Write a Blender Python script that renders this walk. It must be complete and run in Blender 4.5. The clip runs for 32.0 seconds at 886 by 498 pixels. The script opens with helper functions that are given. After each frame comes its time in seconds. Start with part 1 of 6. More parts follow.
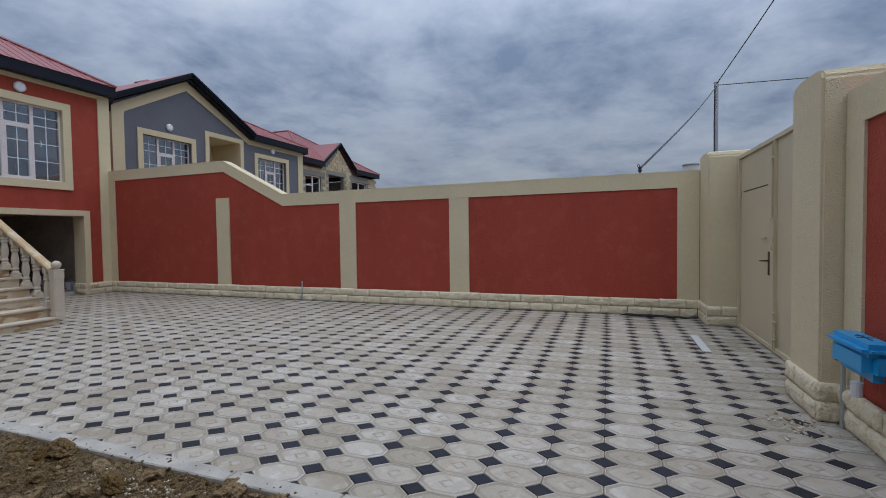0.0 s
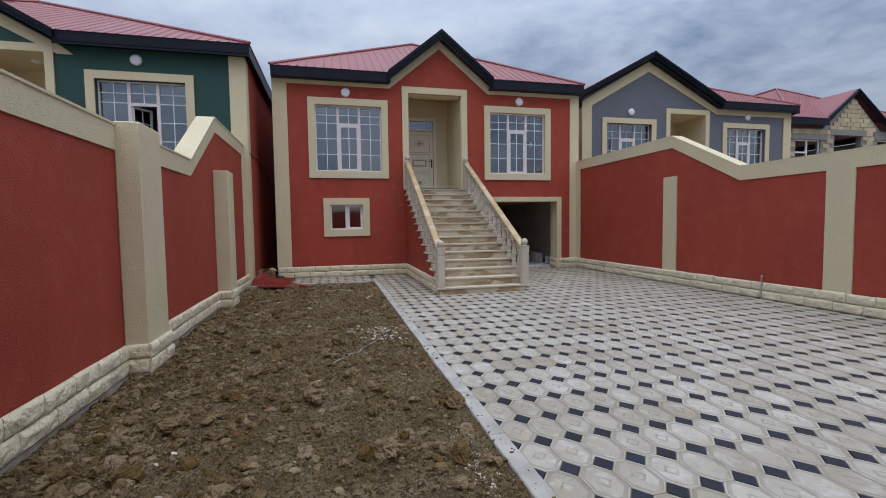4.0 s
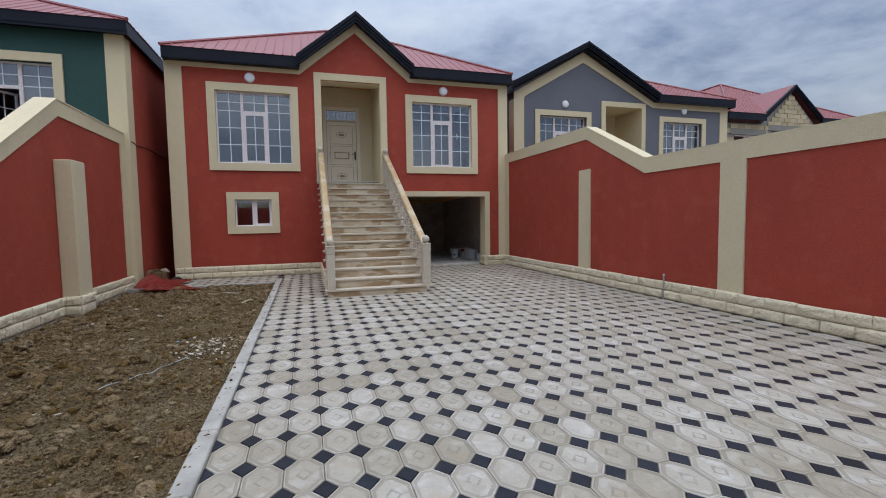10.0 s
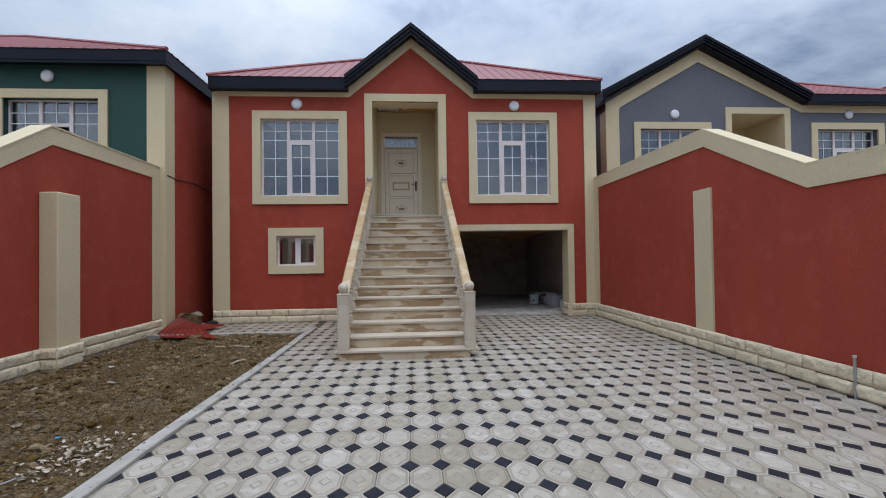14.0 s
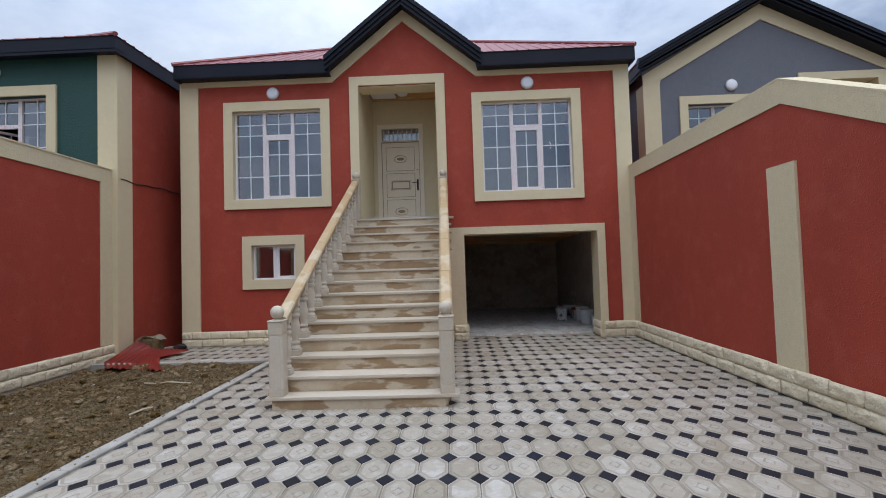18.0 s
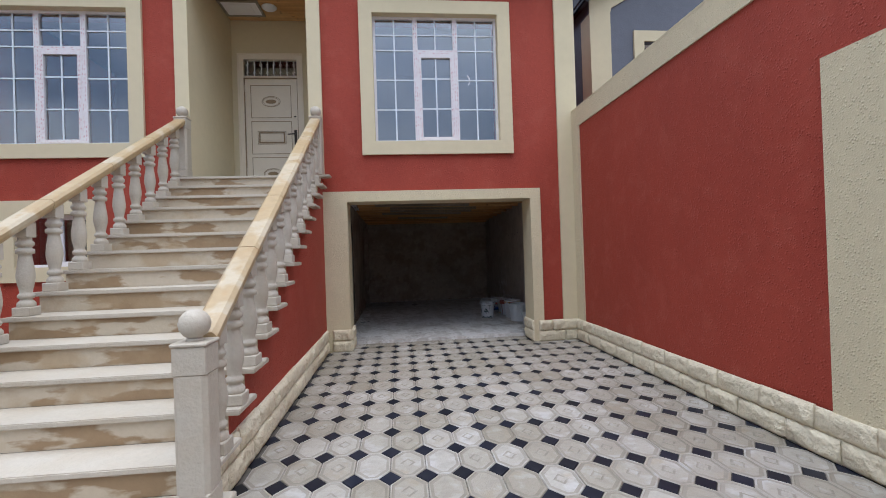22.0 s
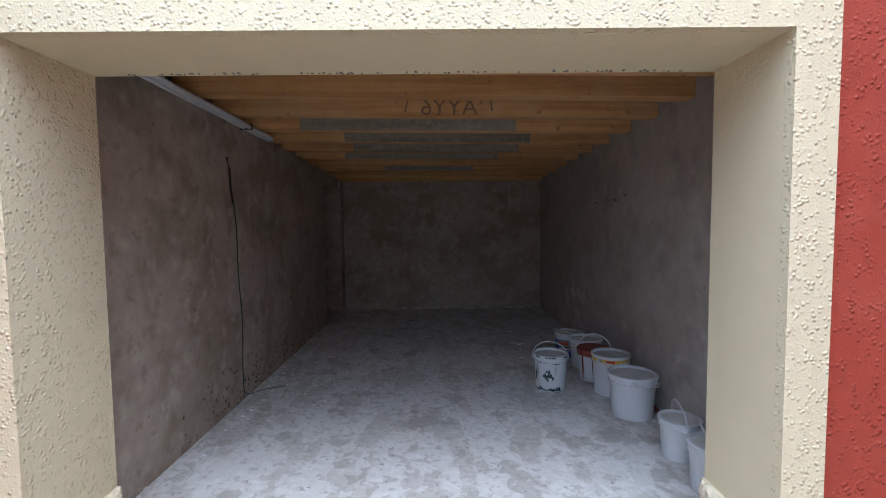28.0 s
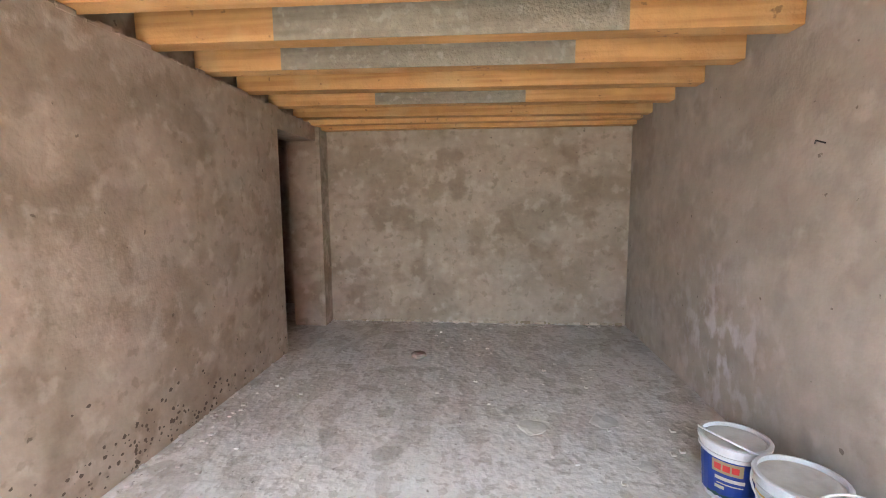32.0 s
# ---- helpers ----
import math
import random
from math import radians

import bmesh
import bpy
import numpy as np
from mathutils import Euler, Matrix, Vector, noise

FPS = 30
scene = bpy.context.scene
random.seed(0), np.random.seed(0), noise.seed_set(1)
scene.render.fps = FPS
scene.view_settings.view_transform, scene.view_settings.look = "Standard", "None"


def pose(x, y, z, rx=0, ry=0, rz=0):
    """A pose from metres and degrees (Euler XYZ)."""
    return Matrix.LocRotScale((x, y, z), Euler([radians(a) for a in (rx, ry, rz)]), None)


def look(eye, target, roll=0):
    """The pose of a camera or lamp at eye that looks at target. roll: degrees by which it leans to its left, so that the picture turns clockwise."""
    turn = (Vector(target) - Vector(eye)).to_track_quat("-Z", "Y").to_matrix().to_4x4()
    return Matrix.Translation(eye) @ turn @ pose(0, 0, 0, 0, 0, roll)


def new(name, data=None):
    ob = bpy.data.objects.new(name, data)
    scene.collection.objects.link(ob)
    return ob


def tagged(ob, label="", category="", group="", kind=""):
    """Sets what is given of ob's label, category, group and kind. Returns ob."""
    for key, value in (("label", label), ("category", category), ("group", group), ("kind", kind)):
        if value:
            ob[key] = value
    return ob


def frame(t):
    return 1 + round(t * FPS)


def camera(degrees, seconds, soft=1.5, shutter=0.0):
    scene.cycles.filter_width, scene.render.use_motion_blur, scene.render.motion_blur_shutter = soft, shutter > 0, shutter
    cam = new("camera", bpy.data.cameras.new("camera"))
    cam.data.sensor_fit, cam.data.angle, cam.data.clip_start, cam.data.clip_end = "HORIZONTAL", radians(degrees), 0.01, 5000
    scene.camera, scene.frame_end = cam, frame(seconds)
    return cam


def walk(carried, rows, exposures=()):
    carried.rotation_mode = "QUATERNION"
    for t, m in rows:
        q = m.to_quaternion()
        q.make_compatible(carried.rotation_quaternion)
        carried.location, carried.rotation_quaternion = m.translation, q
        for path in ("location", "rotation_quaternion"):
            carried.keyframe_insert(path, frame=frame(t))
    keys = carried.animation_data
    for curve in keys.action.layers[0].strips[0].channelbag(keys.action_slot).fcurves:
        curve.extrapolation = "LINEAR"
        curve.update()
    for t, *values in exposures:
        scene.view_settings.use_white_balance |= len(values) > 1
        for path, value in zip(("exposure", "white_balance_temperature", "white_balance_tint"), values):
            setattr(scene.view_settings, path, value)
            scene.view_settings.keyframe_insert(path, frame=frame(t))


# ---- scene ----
cam = camera(89.3, 32.0, soft=1.0)
PATH = [
    (0, (0.596, 0.271, 1.554), (2.472, 0.962, 1.488), -0.8),
    (0.5, (0.712, 0.254, 1.498), (2.507, 1.136, 1.463), -0.8),
    (1, (0.884, 0.331, 1.519), (2.49, 1.521, 1.453), -1.0),
    (1.5, (1.12, 0.311, 1.533), (2.521, 1.736, 1.447), -1.5),
    (2, (1.274, 0.264, 1.532), (2.341, 1.954, 1.469), -1.6),
    (2.5, (1.376, 0.216, 1.538), (2.278, 2.001, 1.49), -1.3),
    (3, (1.48, 0.311, 1.511), (2.303, 2.133, 1.452), -0.9),
    (3.5, (1.592, 0.428, 1.51), (2.302, 2.295, 1.419), -0.3),
    (4, (1.674, 0.424, 1.526), (2.149, 2.363, 1.412), -0.8),
    (4.5, (1.812, 0.315, 1.532), (1.852, 2.31, 1.401), -1.0),
    (6.5, (2.043, -0.272, 1.525), (2.158, 1.721, 1.407), -1.9),
    (7, (2.163, -0.4, 1.528), (2.327, 1.588, 1.377), -1.7),
    (7.5, (2.278, -0.315, 1.51), (2.466, 1.669, 1.34), -1.6),
    (8, (2.501, -0.058, 1.51), (2.95, 1.882, 1.333), -1.0),
    (8.5, (2.712, 0.117, 1.502), (3.311, 2.018, 1.339), -1.6),
    (9, (2.989, 0.28, 1.51), (3.613, 2.175, 1.377), -1.7),
    (9.5, (3.241, 0.451, 1.494), (3.855, 2.35, 1.369), -1.5),
    (10, (3.479, 0.716, 1.497), (4.057, 2.627, 1.364), -0.9),
    (10.5, (3.742, 0.926, 1.5), (4.211, 2.866, 1.38), -1.5),
    (11, (4.02, 1.151, 1.513), (4.335, 3.123, 1.408), -1.4),
    (11.5, (4.201, 1.48, 1.513), (4.47, 3.46, 1.428), -0.9),
    (12, (4.33, 1.753, 1.553), (4.603, 3.734, 1.517), -0.8),
    (12.5, (4.525, 1.976, 1.577), (4.766, 3.961, 1.61), -0.7),
    (13, (4.625, 2.232, 1.548), (4.819, 4.222, 1.591), -0.4),
    (13.5, (4.788, 2.553, 1.544), (4.922, 4.548, 1.58), -0.3),
    (14, (4.978, 2.797, 1.543), (5.11, 4.792, 1.579), -0.8),
    (14.5, (5.206, 3.05, 1.55), (5.293, 5.048, 1.589), -1.0),
    (15, (5.356, 3.321, 1.572), (5.39, 5.32, 1.621), -1.0),
    (15.5, (5.462, 3.601, 1.604), (5.5, 5.598, 1.702), -0.9),
    (17.5, (5.893, 4.436, 1.59), (5.848, 6.434, 1.664), -1.4),
    (18, (5.98, 4.628, 1.574), (5.922, 6.626, 1.646), -1.8),
    (18.5, (6.102, 4.845, 1.603), (5.999, 6.84, 1.694), -2.1),
    (19, (6.191, 5.13, 1.539), (6.014, 7.122, 1.603), -1.5),
    (19.5, (6.256, 5.478, 1.521), (6.201, 7.477, 1.55), -1.1),
    (20, (6.41, 5.792, 1.49), (6.487, 7.791, 1.474), -0.9),
    (20.5, (6.552, 6.143, 1.49), (6.675, 8.139, 1.464), -1.5),
    (21, (6.615, 6.56, 1.469), (6.786, 8.553, 1.442), -1.2),
    (21.5, (6.762, 6.928, 1.437), (6.951, 8.919, 1.438), -1.9),
    (22, (6.903, 7.321, 1.422), (7.098, 9.311, 1.433), -1.9),
    (22.5, (6.941, 7.829, 1.371), (7.148, 9.818, 1.386), -1.7),
    (23, (7.02, 8.206, 1.381), (7.251, 10.192, 1.354), -1.65),
    (23.5, (7.048, 8.696, 1.393), (7.302, 10.68, 1.377), -1.8),
    (24, (7.124, 9.115, 1.405), (7.343, 11.103, 1.366), -1.4),
    (24.5, (7.218, 9.573, 1.413), (7.42, 11.562, 1.372), -1.7),
    (25, (7.376, 9.891, 1.43), (7.465, 11.889, 1.405), -1.66),
    (25.5, (7.387, 10.359, 1.428), (7.471, 12.357, 1.412), -1.1),
    (27.5, (7.64, 12.04, 1.517), (7.658, 14.037, 1.408), -0.4),
    (28, (7.687, 12.449, 1.536), (7.701, 14.446, 1.418), -0.6),
    (28.5, (7.711, 12.886, 1.54), (7.708, 14.883, 1.421), -0.6),
    (29, (7.772, 13.25, 1.527), (7.786, 15.246, 1.4), -0.9),
    (29.5, (7.884, 13.62, 1.532), (7.892, 15.616, 1.403), -1.1),
    (30, (7.88, 13.977, 1.506), (7.846, 15.973, 1.374), -0.9),
    (30.5, (7.863, 14.276, 1.498), (7.827, 16.268, 1.327), -1.0),
    (31, (7.942, 14.575, 1.506), (7.861, 16.562, 1.294), -1.4),
    (31.5, (7.971, 14.819, 1.514), (7.822, 16.8, 1.287), -1.1),
    (32, (7.89, 15.095, 1.495), (7.689, 17.072, 1.266), -0.5),
]
EXPOSURES = [(0, 0.25, 6500, 10), (1, 0.3, 6500, 10), (3, 0.45, 6500, 10), (7, 0.56, 6550, 10), (13, 0.55, 6500, 10), (17, 0.66, 6500, 10), (19, 0.74, 6430, 11), (20, 0.98, 6400, 11), (22.5, 1.1, 6250, 11), (25, 1.97, 6000, 12), (26.5, 2.05, 5900, 11), (28, 2.28, 5780, 9), (28.5, 3.0, 5850, 9),
             (29, 3.95, 5880, 9), (29.5, 4.35, 6100, 9), (30, 4.83, 6420, 8), (31, 5.08, 6650, 7), (32, 5.65, 6680, 6)]
walk(cam, [(t, look(eye, target, roll)) for t, eye, target, roll in PATH], EXPOSURES)

# ---- sky, sun, exposure ----
world = bpy.data.worlds.new("overcast_sky")
scene.world = world
world.use_nodes = True
wt = world.node_tree
wt.nodes.clear()


def wnode(kind, **sets):
    n = wt.nodes.new(kind)
    for key, value in sets.items():
        n.inputs[key].default_value = value
    return n


SUN_EL, SUN_AZ = radians(74), radians(172)
sky = wt.nodes.new("ShaderNodeTexSky")
sky.sky_type, sky.sun_disc = "NISHITA", False
sky.sun_elevation, sky.sun_rotation = SUN_EL, SUN_AZ
sky.air_density, sky.dust_density = 1.0, 3.0
coord = wt.nodes.new("ShaderNodeTexCoord")
split = wt.nodes.new("ShaderNodeSeparateXYZ")
wt.links.new(coord.outputs["Generated"], split.inputs[0])
lift = wt.nodes.new("ShaderNodeMath")
lift.operation = "ADD"
lift.inputs[1].default_value = 0.16
wt.links.new(split.outputs["Z"], lift.inputs[0])
flat = []
for axis in ("X", "Y"):
    div = wt.nodes.new("ShaderNodeMath")
    div.operation = "DIVIDE"
    wt.links.new(split.outputs[axis], div.inputs[0])
    wt.links.new(lift.outputs[0], div.inputs[1])
    flat.append(div)
join = wt.nodes.new("ShaderNodeCombineXYZ")
wt.links.new(flat[0].outputs[0], join.inputs[0])
wt.links.new(flat[1].outputs[0], join.inputs[1])
join.inputs[2].default_value = 3.7
cloud_a = wnode("ShaderNodeTexNoise", Scale=0.9, Detail=7.0, Roughness=0.52, Distortion=0.35)
cloud_b = wnode("ShaderNodeTexNoise", Scale=3.4, Detail=7.0, Roughness=0.62, Distortion=0.2)
for n in (cloud_a, cloud_b):
    wt.links.new(join.outputs[0], n.inputs["Vector"])
both = wt.nodes.new("ShaderNodeMath")
both.operation = "MULTIPLY_ADD"
both.inputs[1].default_value = 0.42
wt.links.new(cloud_b.outputs[0], both.inputs[0])
wt.links.new(cloud_a.outputs[0], both.inputs[2])
tones = wt.nodes.new("ShaderNodeValToRGB")
tones.color_ramp.elements[0].position, tones.color_ramp.elements[0].color = 0.52, (0.155, 0.213, 0.325, 1)
tones.color_ramp.elements[1].position, tones.color_ramp.elements[1].color = 1.0, (0.54, 0.595, 0.67, 1)
mid = tones.color_ramp.elements.new(0.70)
mid.color = (0.34, 0.405, 0.525, 1)
wt.links.new(both.outputs[0], tones.inputs[0])
clear = wnode("ShaderNodeBackground", Strength=0.05)
wt.links.new(sky.outputs[0], clear.inputs[0])
cover = wnode("ShaderNodeBackground", Strength=0.9)
wt.links.new(tones.outputs[0], cover.inputs[0])
height = wt.nodes.new("ShaderNodeMapRange")
for k, value in ((1, 0.0), (2, 1.0), (3, 0.60), (4, 3.1)):
    height.inputs[k].default_value = value
raised = wt.nodes.new("ShaderNodeMath")
raised.operation = "POWER"
raised.inputs[1].default_value = 1.6
wt.links.new(split.outputs["Z"], raised.inputs[0])
wt.links.new(raised.outputs[0], height.inputs[0])
wt.links.new(height.outputs[0], cover.inputs[1])
blend = wnode("ShaderNodeMixShader", Fac=0.82)
wt.links.new(clear.outputs[0], blend.inputs[1])
wt.links.new(cover.outputs[0], blend.inputs[2])
sky_out = wt.nodes.new("ShaderNodeOutputWorld")
wt.links.new(blend.outputs[0], sky_out.inputs[0])

sun = new("sun", bpy.data.lights.new("sun", "SUN"))
sun.data.energy, sun.data.angle, sun.data.color = 0.75, radians(60), (1.0, 0.96, 0.9)
sun_way = Vector((math.cos(SUN_EL) * math.sin(SUN_AZ), math.cos(SUN_EL) * math.cos(SUN_AZ), math.sin(SUN_EL)))
sun.matrix_world = look(sun_way * 60, (0, 0, 0))


# ---- materials ----
def material(name, colour, rough=0.7, metal=0.0, grain=0.0, grain_scale=60.0, stain=0.0, stain_scale=1.5, bump=0.0, bump_scale=80.0,
             stain_colour=None, pieces=0.0, lumps=0.0, lump_scale=30.0, ior=None, streak=None, patch=None, edges=(0.42, 0.68), blot=None, lump_edges=(0.50, 0.60), pimples=None):
    """Procedural surface: base colour, fine grain, large stains, bump of fine grain and of trowelled lumps, tone from piece to piece."""
    m = bpy.data.materials.new(name)
    m.use_nodes = True
    t = m.node_tree
    b = t.nodes["Principled BSDF"]
    b.inputs["Roughness"].default_value, b.inputs["Metallic"].default_value = rough, metal
    if ior:
        b.inputs["IOR"].default_value = ior
    where = t.nodes.new("ShaderNodeTexCoord")
    spot = t.nodes.new("ShaderNodeNewGeometry")
    colour = (*colour, 1)

    def noise_at(scale, detail=4.0, stretch=None):
        n = t.nodes.new("ShaderNodeTexNoise")
        n.inputs["Scale"].default_value, n.inputs["Detail"].default_value = scale, detail
        if stretch:
            p = t.nodes.new("ShaderNodeMapping")
            p.inputs["Scale"].default_value = stretch
            t.links.new(spot.outputs["Position"], p.inputs[0])
            t.links.new(p.outputs[0], n.inputs["Vector"])
        else:
            t.links.new(spot.outputs["Position"], n.inputs["Vector"])
        return n

    def ramp(source, low, high, a, z):
        r = t.nodes.new("ShaderNodeMapRange")
        r.inputs[1].default_value, r.inputs[2].default_value, r.inputs[3].default_value, r.inputs[4].default_value = low, high, a, z
        t.links.new(source, r.inputs[0])
        return r.outputs[0]

    def mix(kind, fac, a, z):
        x = t.nodes.new("ShaderNodeMix")
        x.data_type, x.blend_type = "RGBA", kind
        for value, i in ((fac, 0), (a, 6), (z, 7)):
            if isinstance(value, (int, float, tuple)):
                x.inputs[i].default_value = value
            else:
                t.links.new(value, x.inputs[i])
        return x.outputs[2]

    out = colour
    if stain:
        dark = (*stain_colour, 1) if stain_colour else tuple(c * 0.55 for c in colour[:3]) + (1,)
        out = mix("MIX", ramp(noise_at(stain_scale, 6.0, streak).outputs[0], edges[0], edges[1], 0.0, stain), out, dark)
    for tint, amount, blot_scale, low, high in ([blot] if isinstance(blot, tuple) else blot or []):
        out = mix("MIX", ramp(noise_at(blot_scale, 7.0).outputs[0], low, high, 0.0, amount), out, (*tint, 1))
    if patch:
        centre, radius, tint = patch
        away = t.nodes.new("ShaderNodeVectorMath")
        away.operation = "DISTANCE"
        away.inputs[1].default_value = centre
        t.links.new(spot.outputs["Position"], away.inputs[0])
        near_it = ramp(away.outputs["Value"], radius * 0.2, radius, 1.0, 0.0)
        veins = ramp(noise_at(7.0, 6.0, (1.0, 1.2, 0.8)).outputs[0], 0.50, 0.62, 0.0, 1.0)
        both_of = t.nodes.new("ShaderNodeMath")
        both_of.operation = "MULTIPLY"
        t.links.new(near_it, both_of.inputs[0])
        t.links.new(veins, both_of.inputs[1])
        out = mix("MIX", both_of.outputs[0], out, (*tint, 1))
    if grain:
        out = mix("MULTIPLY", 1.0, out, mix("MIX", noise_at(grain_scale, 3.0).outputs[0], (1 - grain,) * 3 + (1,), (1 + grain * 0.6,) * 3 + (1,)))
    if pieces:
        o = t.nodes.new("ShaderNodeObjectInfo")
        s = t.nodes.new("ShaderNodeMath")
        s.operation = "ADD"
        t.links.new(o.outputs["Random"], s.inputs[0])
        t.links.new(spot.outputs["Random Per Island"], s.inputs[1])
        w = t.nodes.new("ShaderNodeMath")
        w.operation = "FRACT"
        t.links.new(s.outputs[0], w.inputs[0])
        out = mix("MULTIPLY", 1.0, out, mix("MIX", w.outputs[0], (1 - pieces * 0.85, 1 - pieces, 1 - pieces * 1.3, 1), (1 + pieces * 0.35, 1 + pieces * 0.33, 1 + pieces * 0.38, 1)))
    if out is colour:
        b.inputs["Base Color"].default_value = colour
    else:
        t.links.new(out, b.inputs["Base Color"])
    height = None
    if bump:
        height = ramp(noise_at(bump_scale, 4.0).outputs[0], 0.3, 0.7, 0.0, bump)
    if lumps:
        v = ramp(noise_at(lump_scale, 1.0).outputs[0], lump_edges[0], lump_edges[1], 0.0, lumps)
        if height is None:
            height = v
        else:
            a = t.nodes.new("ShaderNodeMath")
            a.operation = "ADD"
            t.links.new(height, a.inputs[0])
            t.links.new(v, a.inputs[1])
            height = a.outputs[0]
    if pimples:
        cell = t.nodes.new("ShaderNodeTexVoronoi")
        cell.feature = "SMOOTH_F1"
        cell.inputs["Scale"].default_value, cell.inputs["Smoothness"].default_value = pimples[1], 0.35
        t.links.new(spot.outputs["Position"], cell.inputs["Vector"])
        dome = t.nodes.new("ShaderNodeMath")
        dome.operation = "MULTIPLY"
        t.links.new(ramp(cell.outputs["Distance"], 0.05, 0.48, pimples[0], 0.0), dome.inputs[0])
        t.links.new(ramp(noise_at(pimples[1] * 0.4, 2.0).outputs[0], pimples[2], pimples[2] + 0.16, 0.0, 1.0), dome.inputs[1])
        a = t.nodes.new("ShaderNodeMath")
        a.operation = "ADD"
        t.links.new(height, a.inputs[0])
        t.links.new(dome.outputs[0], a.inputs[1])
        height = a.outputs[0]
    if height is not None:
        p = t.nodes.new("ShaderNodeBump")
        p.inputs["Distance"].default_value = 0.01
        t.links.new(height, p.inputs["Height"])
        t.links.new(p.outputs[0], b.inputs["Normal"])
    return m


RED = material("red_plaster", (0.362, 0.056, 0.032), 0.70, ior=1.38, grain=0.16, grain_scale=22, stain=0.45, stain_scale=0.9, bump=0.12, bump_scale=120, pimples=(0.62, 48, 0.43), stain_colour=(0.27, 0.039, 0.024), streak=(1.8, 1.8, 0.5), blot=((0.42, 0.090, 0.056), 0.40, 4.0, 0.52, 0.68))
BEIGE = material("cream_plaster", (0.65, 0.56, 0.365), 0.72, grain=0.09, grain_scale=16, stain=0.25, stain_scale=1.3, bump=0.12, bump_scale=120, pimples=(0.60, 56, 0.38), stain_colour=(0.50, 0.43, 0.30))
SMOOTH = material("smooth_cream_plaster", (0.655, 0.56, 0.365), 0.68, grain=0.06, grain_scale=8, stain=0.2, stain_scale=1.1, bump=0.08, bump_scale=90, lumps=0.12, lump_scale=12, lump_edges=(0.45, 0.75), stain_colour=(0.53, 0.45, 0.30))
GREEN = material("green_plaster", (0.009, 0.058, 0.048), 0.6, grain=0.15, grain_scale=8, stain=0.3, stain_scale=0.8, bump=0.10, bump_scale=140, lumps=0.2, lump_scale=34, lump_edges=(0.45, 0.75))
GREY = material("grey_plaster", (0.135, 0.143, 0.172), 0.62, grain=0.12, grain_scale=8, stain=0.25, stain_scale=0.8, bump=0.10, bump_scale=140, lumps=0.2, lump_scale=34, lump_edges=(0.45, 0.75))
FASCIA = material("dark_fascia", (0.006, 0.008, 0.017), 0.45, ior=1.3, grain=0.2, grain_scale=20, stain=0.3, stain_scale=2.0, stain_colour=(0.02, 0.021, 0.03))
ROOF = material("red_roof_sheet", (0.27, 0.075, 0.078), 0.5, grain=0.08, grain_scale=5, stain=0.3, stain_scale=0.7, stain_colour=(0.21, 0.05, 0.052))
PVC = material("white_pvc", (0.78, 0.76, 0.77), 0.35, grain=0.05, grain_scale=40, stain=0.15, stain_scale=6, stain_colour=(0.62, 0.52, 0.52))
FILM = material("white_protective_film", (0.76, 0.73, 0.73), 0.45, grain=0.08, grain_scale=70, stain=0.5, stain_scale=40, stain_colour=(0.66, 0.50, 0.50), edges=(0.50, 0.60))
PRINT = material("red_film_print", (0.60, 0.30, 0.31), 0.5, grain=0.3, grain_scale=90)
BAR = material("white_glazing_bar", (0.72, 0.76, 0.80), 0.4)
DOORPAINT = material("ivory_door_paint", (0.80, 0.71, 0.57), 0.4, grain=0.06, grain_scale=30, stain=0.25, stain_scale=3, stain_colour=(0.66, 0.56, 0.43))
GILT = material("brown_door_inlay", (0.33, 0.225, 0.115), 0.45, grain=0.4, grain_scale=70)
DARKMETAL = material("dark_bronze", (0.06, 0.045, 0.035), 0.4, metal=0.8)
LIMESTONE = material("cream_split_stone", (0.76, 0.675, 0.49), 0.88, grain=0.16, grain_scale=30, stain=0.3, stain_scale=4, bump=0.8, bump_scale=36, lumps=0.6, lump_scale=15, lump_edges=(0.36, 0.70), pieces=0.07, stain_colour=(0.58, 0.50, 0.355), blot=((0.47, 0.40, 0.285), 0.35, 30.0, 0.64, 0.70))
STONE = material("white_limestone", (0.52, 0.465, 0.38), 0.6, grain=0.12, grain_scale=30, stain=0.35, stain_scale=3.5, bump=0.18, bump_scale=60, pieces=0.10, stain_colour=(0.47, 0.38, 0.27))
RISER = material("damp_stained_riser", (0.53, 0.45, 0.335), 0.55, grain=0.12, grain_scale=25, stain=0.85, stain_scale=1.7, bump=0.08, bump_scale=60, pieces=0.10, stain_colour=(0.27, 0.165, 0.075), streak=(1.0, 1.0, 3.2), edges=(0.51, 0.55), blot=((0.40, 0.29, 0.17), 0.7, 3.0, 0.50, 0.62))
RAILSTONE = material("ochre_veined_stone", (0.43, 0.305, 0.16), 0.5, grain=0.16, grain_scale=18, stain=0.75, stain_scale=2.4, stain_colour=(0.53, 0.445, 0.315), edges=(0.49, 0.56), blot=((0.42, 0.27, 0.12), 0.5, 6.0, 0.56, 0.62))
TILE = material("pale_paving_tile", (0.405, 0.378, 0.325), 0.5, grain=0.16, grain_scale=45, stain=0.5, stain_scale=1.1, bump=0.16, bump_scale=120, pieces=0.24, stain_colour=(0.31, 0.27, 0.215), blot=[((0.32, 0.295, 0.255), 0.5, 11.0, 0.5, 0.62), ((0.51, 0.50, 0.48), 0.6, 7.0, 0.53, 0.64), ((0.35, 0.28, 0.19), 0.45, 5.0, 0.58, 0.68), ((0.22, 0.175, 0.13), 0.5, 1.7, 0.66, 0.76)])
